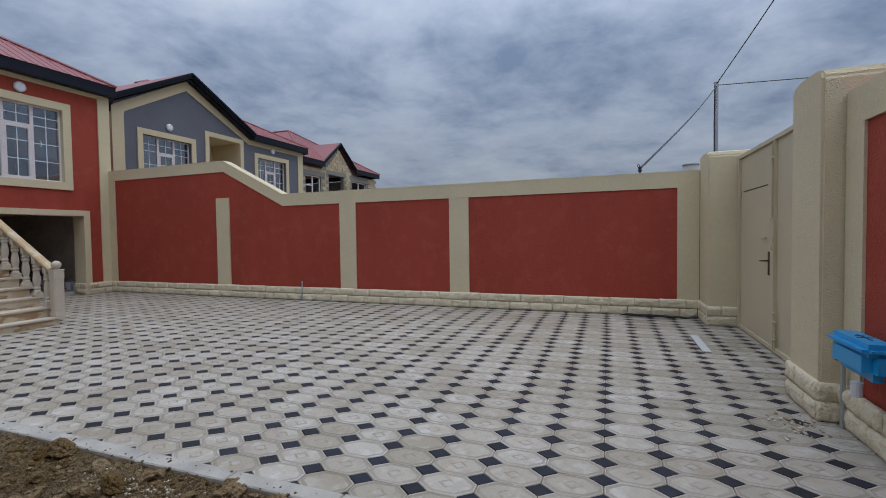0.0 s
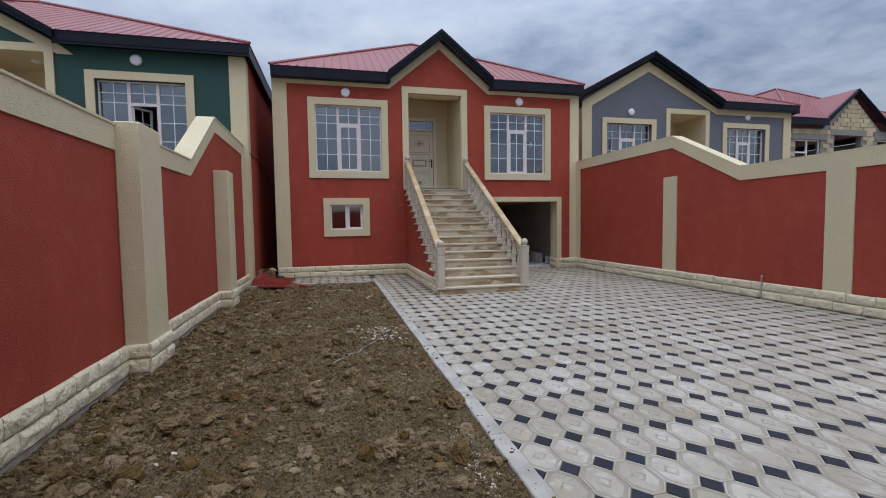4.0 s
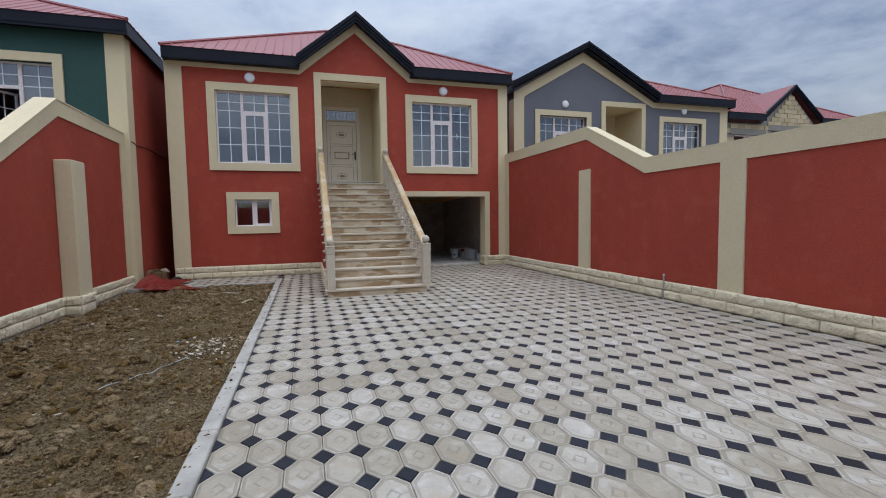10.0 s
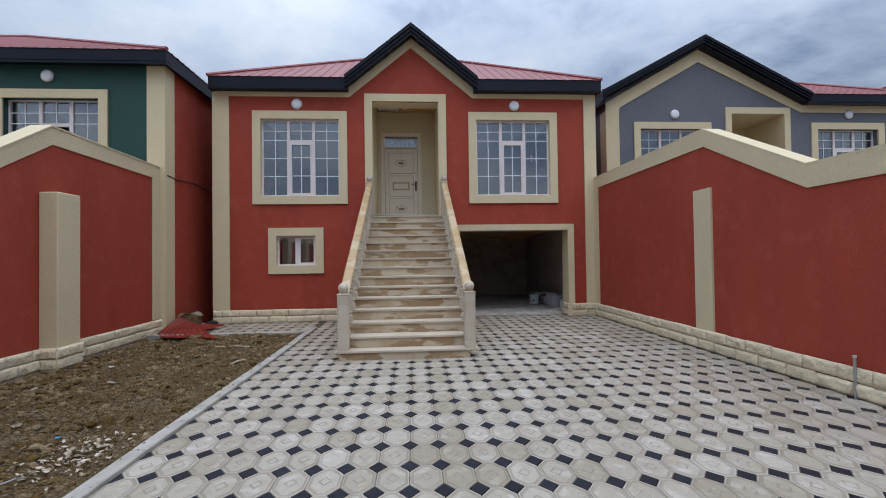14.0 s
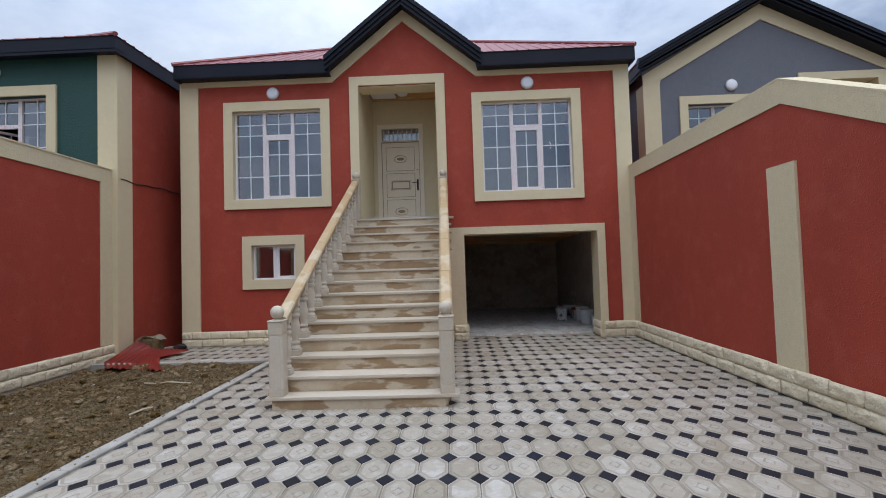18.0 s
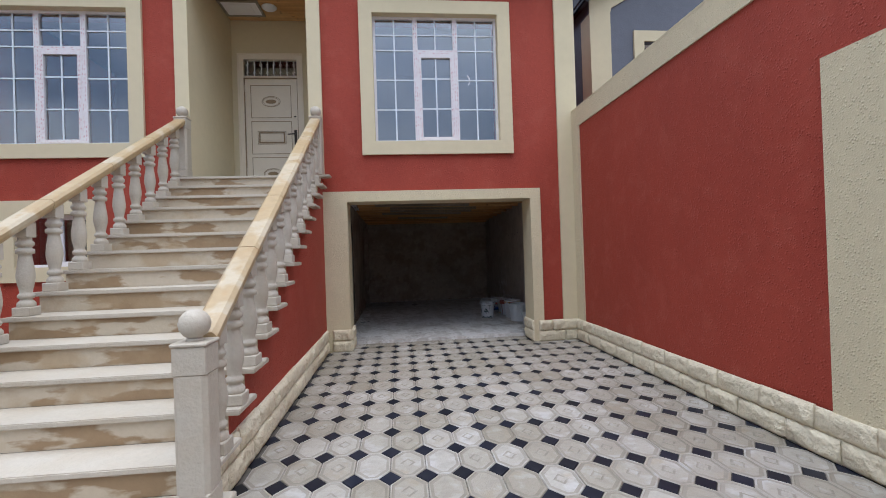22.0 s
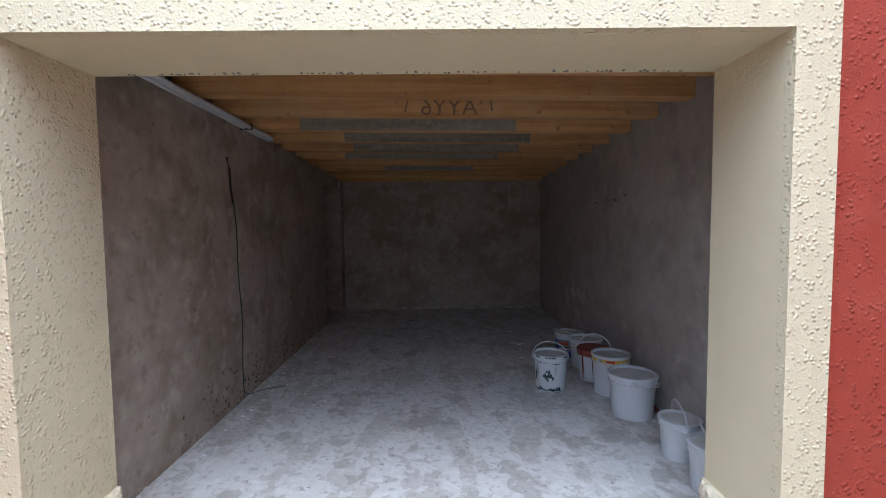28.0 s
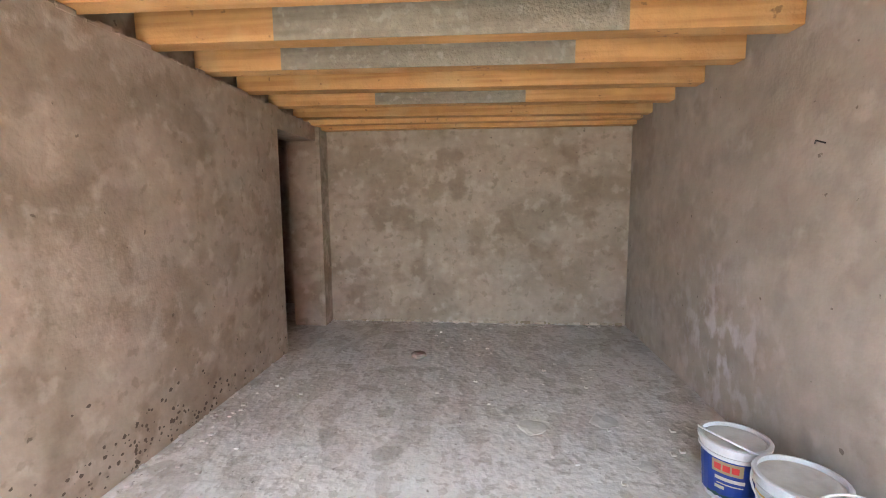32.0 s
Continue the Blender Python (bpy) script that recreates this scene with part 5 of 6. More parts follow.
part("handle", box(bmesh.new(), 7.495, 7.545, -1.70, -1.682, 0.96, 1.27, bevel=0.006), DARKMETAL, gate)
part("lever", tube(bmesh.new(), ((7.52, -1.69, 1.15), (7.52, -1.635, 1.15), (7.68, -1.635, 1.14)), 0.011, 8), DARKMETAL, gate)
part("bolt", tube(bmesh.new(), ((7.285, -1.645, 2.62), (7.275, -1.645, 1.70), (7.265, -1.62, 1.665), (7.19, -1.62, 1.660)), 0.011, 8), GATE, gate, "long cream drop bolt")
part("bolt", tube(bmesh.new(), ((7.20, -1.665, 0.05), (7.20, -1.665, 0.50), (7.19, -1.64, 0.525), (7.12, -1.64, 0.53)), 0.011, 8), GATE, gate)
for x, zz in ((7.28, 2.45), (7.277, 1.86), (7.20, 0.18), (7.20, 0.40)):
    part("bolt_clip", box(bmesh.new(), x - 0.028, x + 0.028, -1.68, -1.632, zz - 0.012, zz + 0.012, bevel=0.004), GATE, gate)
part("latch", tube(bmesh.new(), ((7.78, -1.675, 1.44), (7.58, -1.675, 1.445), (7.57, -1.65, 1.445)), 0.011, 8), GATE, gate)
part("latch_loop", tube(bmesh.new(), ((7.245, -1.655, 1.45), (7.245, -1.63, 1.29), (7.17, -1.63, 1.29), (7.17, -1.655, 1.45)), 0.009, 8), GATE, gate)
meter = thing("meter_box", "bright blue plastic meter box on the street wall", "meter box", at=(4.6, -1.4, 0.65))
part("body", box(bmesh.new(), 4.20, 4.72, -1.46, -1.28, 0.55, 0.78, bevel=0.06, seg=4), BLUE, meter)
part("lid", box(bmesh.new(), 4.19, 4.735, -1.475, -1.265, 0.715, 0.805, bevel=0.036, seg=4), BLUE, meter)
part("print_mark", boxes((4.36, 4.56, -1.385, -1.372, 0.803, 0.807), (4.44, 4.456, -1.42, -1.33, 0.803, 0.8075), (4.50, 4.516, -1.40, -1.345, 0.803, 0.8075)), CABLE, meter, "dark worn mark on the lid")
part("cover_plate", box(bmesh.new(), 4.718, 4.735, -1.42, -1.32, 0.57, 0.72, bevel=0.006), BLUE, meter)
part("nozzle", lathe(bmesh.new(), [(0.03, -0.10), (0.035, -0.05), (0.035, 0.0)], 4.36, -1.30, 0.52, 12), WHITEPL, meter)
part("pipe", tube(bmesh.new(), ((4.90, -1.44, 0.0), (4.90, -1.44, 0.5), (4.86, -1.40, 0.6)), 0.018, 8), GALV, meter)
pole = thing("utility_pole", "tall grey steel utility pole beyond the wall", "pole", at=(25.0, -4.5, -0.3))
part("shaft", tube(bmesh.new(), ((25, -4.5, -0.3), (25, -4.5, 8.45)), 0.09, 10), GALV, pole)
part("cap", lathe(bmesh.new(), [(0.11, 0.0), (0.11, 0.05), (0.03, 0.08)], 25, -4.5, 8.44, 10), GALV, pole)
part("drop_cable", tube(bmesh.new(), ((24.88, -4.42, 8.3), (24.87, -4.40, 6.5), (24.88, -4.42, 4.0), (24.88, -4.42, 1.0)), 0.03, 6), CABLE, pole)
for a, b in (((25, -4.5, 8.35), (25.5, -30.0, 8.0)), ((25, -4.5, 8.3), (9.78, -0.29, 2.73)), ((25, -4.5, 8.4), (14.5, -6.5, 12.0))):
    a, b = Vector(a), Vector(b)
    w = thing("overhead_wire", "thin black overhead wire from the pole", "wire", "overhead wires", at=a)
    part("strand", tube(bmesh.new(), [a.lerp(b, i / 10) - Vector((0, 0, 0.12 * math.sin(math.pi * i / 10))) for i in range(11)], 0.022, 5), CABLE, w)
tank = solid("roof_tank", lathe(bmesh.new(), [(0.19, 0.0), (0.20, 0.25), (0.19, 0.38)], 14.5, -1.85, 2.95, 14), WHITEPL, "white plastic tank behind the wall", "tank")
part("lid", lathe(bmesh.new(), [(0.21, 0.0), (0.21, 0.03), (0.05, 0.05)], 14.5, -1.85, 3.33, 14), MORTAR, tank)
part("stand", boxes((14.3, 14.7, -2.05, -1.65, -0.3, 2.95)), MORTAR, tank)
insulator = solid("insulator", lathe(bmesh.new(), [(0.014, -0.06), (0.014, 0.0), (0.032, 0.012), (0.036, 0.04), (0.022, 0.055), (0.034, 0.07), (0.030, 0.10), (0.008, 0.115)], 9.78, -0.29, 2.66, 12), CABLE, "small black wire insulator on the wall top", "insulator", smooth=True)
part("tie_wire", tube(bmesh.new(), ((9.78, -0.29, 2.73), (9.76, -0.25, 2.76), (9.75, -0.24, 2.80), (9.77, -0.26, 2.81), (9.78, -0.29, 2.78)), 0.006, 5), CABLE, insulator)

# things on the paving
bar = solid("metal_strip", box(bmesh.new(), 7.05, 8.0, -0.96, -0.86, 0.004, 0.020, bevel=0.003), WHITEPL, "flat pale bluish strip lying on the paving", "strip")
bm = bmesh.new()
for k in range(4):
    n = 22 - 3 * k
    pts = [(9.46 - 0.025 * k + 0.045 * math.sin(i * (0.7 + 0.12 * k) + 1.7 * k), 0.06 - 0.02 * k - 1.26 * i / 21, 0.014 + 0.013 * k + 0.006 * math.sin(i * 1.3)) for i in range(n)]
    tube(bm, pts, 0.010, 6)
solid("loose_cable", bm, CABLE, "black cable lying loosely along the wall foot", "cable")
stake = solid("pipe_stub", tube(bmesh.new(), ((9.585, 7.23, -0.05), (9.59, 7.235, 0.43)), 0.014, 8), GALV, "thin grey pipe stub standing at the wall foot", "pipe")
part("cap", lathe(bmesh.new(), [(0.018, 0), (0.018, 0.025)], 9.59, 7.235, 0.425, 10), WHITEPL, stake)

crumbs = bmesh.new()
crng = random.Random(21)
for i in range(46):
    x, y, q = crng.gauss(4.85, 0.13), crng.gauss(-1.13, 0.10), crng.uniform(0.006, 0.022)
    box(crumbs, x - q, x + q * crng.uniform(0.3, 1.4), y - q * 0.5, y + q * 0.5, -0.001, 0.004 + q * 0.3)
solid("paint_flakes", crumbs, PAPER, "white paint flakes spilled on the paving by the gate pier", "flakes", kind="stuff")

# ---- buckets in the garage ----
prnd = random.Random(31)


def bucket(x, y, r, h, label, label_mat=None, fill=None, handle=(0, 100), band=None, spin=0.0):
    b = thing("bucket", label, "bucket", "paint buckets in the garage", at=(x, y, 0.045))
    seg = 28
    rb = r * 0.86
    part("body", lathe(bmesh.new(), [(rb - 0.004, 0), (rb, 0.004), (rb + (r - rb) * 0.80, h * 0.80), (r + 0.006, h * 0.805), (r + 0.006, h * 0.83), (r, h * 0.835), (r, h * 0.93), (r + 0.010, h * 0.935), (r + 0.012, h * 0.985), (r + 0.004, h),
                                   (r - 0.006, h), (r - 0.006, h * (0.93 if fill is None else 0.90))], x, y, 0.045, seg), WHITEPL, b, smooth=False)
    part("contents" if fill else "lid", lathe(bmesh.new(), [(r - 0.007, 0.0), (r - 0.02, 0.004), (0.02, 0.003)], x, y, 0.045 + h * (0.932 if fill is None else 0.902), seg), fill or LIDPL, b)

    def patch(a0, a1, z0, z1, mat, name, off=0.0025):
        bm = bmesh.new()
        n = 10
        rows = []
        ragged = 0.45 * (z1 - z0) if name in ("paint_smear", "dark_smear", "paint_streak") else 0.0
        for z in (z0, z1):
            rr = rb + (r - rb) * z + off
            rows.append([bm.verts.new((x + rr * math.cos(radians(a0 + (a1 - a0) * i / n)), y + rr * math.sin(radians(a0 + (a1 - a0) * i / n)), 0.045 + h * (z + ragged * prnd.uniform(-1, 1)))) for i in range(n + 1)])
        for i in range(n):
            bm.faces.new((rows[0][i], rows[0][i + 1], rows[1][i + 1], rows[1][i]))
        return part(name, bm, mat, b)
    if label_mat:
        patch(170 + spin, 300 + spin, 0.10, 0.76, label_mat, "printed_label")
    if band:
        patch(165 + spin, 320 + spin, 0.84, 0.92, band, "printed_band", 0.004)
    hr = r + 0.012
    turn, swing = handle
    u = Vector((math.cos(radians(turn)), math.sin(radians(turn)), 0))
    v = Vector((-u.y, u.x, 0)) * math.sin(radians(swing)) + Vector((0, 0, math.cos(radians(swing))))
    c = Vector((x, y, 0.045 + h * 0.88))
    pts = [c + u * hr * math.cos(math.pi * i / 14) + v * hr * 1.04 * math.sin(math.pi * i / 14) for i in range(15)]
    part("bail_handle", tube(bmesh.new(), pts, 0.005, 6), WHITEPL, b)
    for s in (-1, 1):
        part("handle_lug", lathe(bmesh.new(), [(0.016, -0.012), (0.018, 0.0), (0.016, 0.012)], x + s * u.x * (r + 0.004), y + s * u.y * (r + 0.004), 0.045 + h * 0.88, 10), WHITEPL, b)
    return b, patch


bA, pA = bucket(9.08, 17.28, 0.145, 0.29, "white bucket with a blue printed label", BLUELABEL, handle=(-62, -62))
pA(206, 260, 0.53, 0.74, PAPER, "white_print", 0.004)
for a0 in (211, 226, 241):
    pA(a0, a0 + 12, 0.58, 0.69, REDLABEL, "red_print", 0.0055)
pA(212, 264, 0.41, 0.47, PAPER, "white_print", 0.004)
pA(216, 262, 0.34, 0.36, PAPER, "white_print", 0.004)
pA(212, 230, 0.25, 0.31, PAPER, "white_print", 0.004)
pA(195, 285, 0.10, 0.16, GREENPAINT, "dark_smear", 0.0045)
bB, pB = bucket(9.16, 16.94, 0.155, 0.31, "white bucket with a thin yellow printed line", handle=(-50, -118))
pB(165, 310, 0.70, 0.73, YELLOWLABEL, "printed_line", 0.003)
pB(165, 310, 0.03, 0.07, YELLOWLABEL, "printed_line", 0.003)
for row in range(7):
    pB(200, 236, 0.16 + 0.07 * row, 0.185 + 0.07 * row, LIDPL, "grey_print", 0.003)
    pB(242, 262 + 6 * (row % 3), 0.16 + 0.07 * row, 0.18 + 0.07 * row, LIDPL, "grey_print", 0.003)
bR, pR = bucket(9.13, 16.61, 0.145, 0.30, "white bucket with brick red paint inside and streaks", fill=RUST, handle=(-20, 22))
part("paint_coat", lathe(bmesh.new(), [(0.1515, 0.240), (0.1525, 0.251), (0.1560, 0.279), (0.1582, 0.296), (0.1500, 0.3018), (0.1455, 0.3022)], 9.13, 16.61, 0.045, 24), RUST, bR)
part("paint_coat", lathe(bmesh.new(), [(0.1372, 0.0), (0.1372, 0.0315), (0.1400, 0.0325), (0.1455, 0.0325)], 9.13, 16.61, 0.045 + 0.30 * 0.90, 24), RUST, bR)
pR(204, 210, 0.15, 0.95, RUST, "paint_streak", 0.0035)
pR(246, 250, 0.40, 0.95, RUST, "paint_streak", 0.0035)
bC, pC = bucket(9.16, 16.27, 0.155, 0.35, "white bucket with a yellow and red band at the rim", band=YELLOWLABEL, handle=(215, 112))
pC(235, 262, 0.85, 0.91, REDLABEL, "red_print", 0.006)
bucket(9.155, 15.82, 0.172, 0.33, "plain white wide bucket with a pale lid", handle=(250, 100))
bD, pD = bucket(8.67, 16.41, 0.145, 0.32, "white bucket smeared with dark green paint", handle=(-8, 52))
for a0, a1, z0, z1 in ((185, 300, 0.02, 0.07), (235, 262, 0.36, 0.48), (240, 256, 0.52, 0.60), (190, 200, 0.30, 0.55), (215, 245, 0.79, 0.815), (262, 290, 0.78, 0.81), (228, 240, 0.40, 0.46), (262, 270, 0.33, 0.42), (244, 250, 0.28, 0.35), (205, 208, 0.45, 0.70), (275, 277, 0.5, 0.72), (210, 225, 0.07, 0.12), (250, 262, 0.06, 0.10), (278, 296, 0.05, 0.13)):
    pD(a0, a1, z0, z1, GREENPAINT, "paint_smear", 0.008 if z0 > 0.7 else 0.003)
for a0, a1, z0, z1 in ((150, 172, 0.945, 0.975), (205, 222, 0.94, 0.985), (240, 275, 0.945, 0.97), (300, 322, 0.94, 0.98)):
    pD(a0, a1, z0, z1, GREENPAINT, "paint_smear", 0.0145)
bucket(9.19, 15.20, 0.118, 0.25, "white bucket with a grey lid and raised handle", handle=(82, 8))
bucket(9.17, 14.82, 0.122, 0.28, "white bucket with a raised handle near the jamb", handle=(70, 28))

# letters stamped on a joist
def writing(text, size, x, y, z, rz, mat, parent):
    cu = bpy.data.curves.new("writing", "FONT")
    cu.body, cu.size, cu.extrude, cu.align_x = text, size, 0.0006, "CENTER"
    tmp = new("writing", cu)
    bpy.context.view_layer.update()
    me = bpy.data.meshes.new_from_object(tmp.evaluated_get(bpy.context.evaluated_depsgraph_get()))
    bpy.data.objects.remove(tmp)
    me.materials.append(mat)
    ob = new("writing", me)
    ob.matrix_basis = Matrix.Translation((x, y, z)) @ pose(0, 0, 0, 90, 0, rz)
    hang(ob, parent)
    return ob


mark = writing("AYY6", 0.175, 7.77, 16.006, 2.375, 0, CABLEMARK, bpy.data.objects["ceiling_joist.002"])
mark.matrix_basis = mark.matrix_basis @ Matrix.Diagonal((-1.08, 1, 1, 1))
for x, lean in ((7.42, 0.02), (8.10, -0.012)):
    part("writing_stroke", prisms("y", 16.005, 16.0085, [(x, 2.40), (x + 0.014, 2.40), (x + lean + 0.014, 2.485), (x + lean, 2.485)]), CABLEMARK, bpy.data.objects["ceiling_joist.002"])

# ---- other garage things ----
duct = thing("cable_trunking", "pale plastic cable trunking under the garage ceiling", "trunking", at=(6.1, 15.6, 2.34))
for x, end in ((6.04, 16.87), (6.088, 16.83)):
    part("tube", tube(bmesh.new(), ((x, 14.56, 2.385), (x, 15.3, 2.372), (x + 0.004, 16.1, 2.362), (x - 0.006, end, 2.352)), 0.020, 10), WHITEPL, duct)
part("cable_tie", boxes((6.014, 6.114, 16.30, 16.312, 2.336, 2.386)), CABLE, duct, "thin black cable tie")
part("channel", boxes((6.15, 7.40, 14.545, 14.58, 2.25, 2.28)), WHITEPL, duct)
conduit = thing("conduit", "pair of white plastic conduits clipped to the garage wall", "conduit", at=(9.39, 15.0, 1.29))
for y in (14.985, 15.03):
    part("pipe", tube(bmesh.new(), ((9.397, y, 1.29), (9.397, y, 1.8), (9.397, y + 0.004, 2.34)), 0.021, 10), WHITEPL, conduit)
    part("pipe_end", lathe(bmesh.new(), [(0.024, 0.0), (0.026, 0.01), (0.026, 0.03), (0.022, 0.034)], 9.395, y, 1.278, 10), WHITEPL, conduit)
part("clip", boxes((9.373, 9.419, 14.955, 15.06, 1.69, 1.70)), CABLE, conduit, "thin black cable tie")
floor_pipe = solid("floor_pipe", tube(bmesh.new(), ((9.36, 15.95, 0.066), (9.355, 15.5, 0.064), (9.35, 15.05, 0.066)), 0.018, 8), RUST, "reddish pipe lying along the garage wall foot", "pipe")
wire = thing("hanging_wire", "thin dark green wire hanging down the garage wall", "wire", at=(6.01, 16.2, 0.05))
pts = [(6.006, 16.14 + 0.012 * i - 0.0005 * i * i + 0.012 * math.sin(i * 0.8), 1.71 - 0.100 * i) for i in range(17)]
pts += [(6.02, 16.24, 0.08), (6.03, 16.34, 0.052), (6.09, 16.42, 0.052), (6.16, 16.46, 0.052), (6.26, 16.50, 0.055)]
part("strand", tube(bmesh.new(), pts, 0.0045, 5), GREENPAINT, wire)
part("wall_slot", tube(bmesh.new(), ((6.004, 16.05, 2.07), (6.004, 16.09, 1.98), (6.004, 16.10, 1.84), (6.003, 16.135, 1.71)), 0.012, 6), CABLE, wire, "dark chased slot in the wall")
rng = random.Random(11)
bm = bmesh.new()
for i in range(150):
    y = rng.uniform(14.6, 20.1)
    if (y - 15.02) % 0.51 < 0.12:
        continue
    q = rng.uniform(0.010, 0.032)
    z = 2.405 - 0.023 * (y - GY0)
    box(bm, GX0 - 0.05 - q, GX0 + 0.004 * rng.random(), y - q * 1.5, y + q * 1.5, z - q * 0.5, z + q * rng.uniform(0.2, 0.9), bevel=q * 0.15)
solid("mortar_pockets", bm, CEMENT, "rough dark mortar left between the joist ends", "mortar", kind="stuff")


def crumb(name, x, y, z, s, mat, label, category, squash=0.6):
    bm = bmesh.new()
    bmesh.ops.create_icosphere(bm, subdivisions=2, radius=s)
    o = Vector((rng.uniform(0, 50), rng.uniform(0, 50), 0))
    for v in bm.verts:
        v.co *= 1 + 0.45 * noise.noise(v.co / s * 1.1 + o)
        v.co.z *= squash
    bmesh.ops.transform(bm, matrix=pose(x, y, z + s * squash * 0.55, 0, 0, rng.uniform(0, 360)), verts=bm.verts)
    return solid(name, bm, mat, label, category)


# a crushed can, drawn as a plain crumpled grey lump
crumb("rag", 7.25, 19.03, 0.045, 0.075, MORTAR, "small crushed grey can on the garage floor", "rag", 0.45)
for x, y, s in ((8.63, 17.92, 0.09), (8.17, 17.82, 0.09), (9.20, 18.46, 0.05), (8.75, 17.45, 0.05)):
    crumb("paper_scrap", x, y, 0.045, s, LIDPL, "flat beige scrap on the garage floor", "scrap", 0.10)
for i, (y, z) in enumerate(((17.41, 1.732), (16.88, 1.736), (16.66, 1.772))):
    solid("wall_wire_end", tube(bmesh.new(), ((9.415, y, z), (9.40, y - 0.03, z + 0.01), (9.40, y - 0.09, z - 0.008)), 0.004, 5), CABLE, "short black wire end sticking from the wall", "wire", "wire ends")
bm = bmesh.new()
for i in range(420):
    x, y = rng.choice(((GX0 + abs(rng.gauss(0, 0.12)), rng.uniform(14.6, 19)), (rng.uniform(GX0, GX1), rng.uniform(14.6, 20.1)), (rng.uniform(GX0, GX1), GY1 - abs(rng.gauss(0, 0.06)))))
    s = rng.uniform(0.004, 0.014)
    box(bm, x - s, x + s, y - s, y + s, 0.044, 0.045 + s * 0.8)
solid("floor_rubble", bm, SCREED, "small crumbs of mortar on the garage floor", "rubble", kind="stuff")

bm = bmesh.new()
for i in range(90):
    x, q = rng.uniform(GX0 + 0.2, GX1 - 0.05), rng.uniform(0.008, 0.03)
    box(bm, x - q * 1.6, x + q * 1.6, GY1 - q * 0.8, GY1 - 0.001, 0.044, 0.05 + q, bevel=q * 0.3)
solid("mortar_crust", bm, PAPER, "pale mortar crust along the wall foot", "mortar", kind="stuff")

# shade of pits low on the cement plaster garage wall, painted as dark polygons
bm = bmesh.new()
for i in range(260):
    y, z, q = rng.choice((rng.gauss(17.5, 0.5), rng.gauss(16.4, 0.5))), 0.06 + abs(rng.gauss(0, 0.15)), rng.uniform(0.004, 0.016)
    n = rng.choice((5, 6, 7))
    prism(bm, [(y + q * rng.uniform(0.5, 1.2) * math.cos(6.283 * k / n), z + q * rng.uniform(0.5, 1.2) * math.sin(6.283 * k / n)) for k in range(n)], "x", GX0 - 0.002, GX0 + 0.0012)
solid("render_pits", bm, PITSHADE, "dark spots painting the shade of small pits in the cement render near the floor", "pits", kind="stuff")

# ---- clods and litter on the bare soil ----
clod_meshes = []
for i in range(8):
    bm = bmesh.new()
    bmesh.ops.create_icosphere(bm, subdivisions=2 if i < 4 else 4, radius=1.0)
    o = Vector((i * 7.3, 2.0, 1.0))
    for v in bm.verts:
        v.co *= 1 + 0.55 * noise.noise(v.co * 1.0 + o) + 0.28 * noise.noise(v.co * 2.7 + o) + 0.16 * noise.noise(v.co * 6.5 + o)
        v.co.z *= 0.8
    me = mesh_of("clod", bm, CLOD)
    clod_meshes.append(me)
big = [(2.37, 2.39, 0.11), (1.99, 3.32, 0.12), (1.80, 2.57, 0.10), (0.41, 3.44, 0.12), (2.63, 3.95, 0.11), (2.57, 4.06, 0.08), (2.64, 2.41, 0.10), (2.70, 2.47, 0.06), (1.96, 2.77, 0.09), (0.13, 4.11, 0.10), (0.2, 4.17, 0.09), (0.22, 3.94, 0.11), (0.37, 3.8, 0.10), (0.49, 4.09, 0.12), (0.74, 4.28, 0.10), (0.77, 4.58, 0.10), (0.63, 4.57, 0.09), (0.01, 7.56, 0.12), (1.48, 4.41, 0.11), (1.85, 5.04, 0.11), (0.9, 4.08, 0.08),
       (0.18, 4.9, 0.08), (-0.14, 4.82, 0.09), (0.82, 3.83, 0.08), (2.04, 4.58, 0.08), (1.53, 3.82, 0.07), (1.95, 4.06, 0.06), (2.45, 3.15, 0.10), (2.35, 3.30, 0.07), (1.45, 3.5, 0.10), (0.9, 5.2, 0.10), (1.1, 5.3, 0.08), (0.3, 6.6, 0.08), (1.7, 6.2, 0.10),
       (0.6, 2.6, 0.11), (1.25, 2.2, 0.10), (2.2, 2.4, 0.09), (0.1, 3.3, 0.09), (1.0, 3.1, 0.09), (2.3, 1.9, 0.10), (2.62, 2.05, 0.08), (2.3, 1.2, 0.10), (2.45, 0.9, 0.08), (2.2, 0.6, 0.09), (2.5, 1.5, 0.07), (2.0, 0.9, 0.08), (0.7, 8.6, 0.09), (0.2, 9.0, 0.08), (1.3, 9.4, 0.07), (0.0, 10.6, 0.08), (0.4, 11.2, 0.07)]
for x, y, s in big:
    s *= 0.78
    ob = new("clod", rng.choice(clod_meshes[4:]))
    ob.matrix_basis = pose(x, y, soil_height(x, y) + s * 0.34, rng.uniform(-20, 20), rng.uniform(-20, 20), rng.uniform(0, 360)) @ Matrix.Diagonal((s, s * rng.uniform(0.7, 1.1), s * rng.uniform(0.7, 1.0), 1))
    tagged(ob, "large brown clod of dry clay on the soil", "clod", "large clods")
verts, faces = [], []
src = [([tuple(v.co) for v in me.vertices], [tuple(p.vertices) for p in me.polygons]) for me in clod_meshes[:4]]
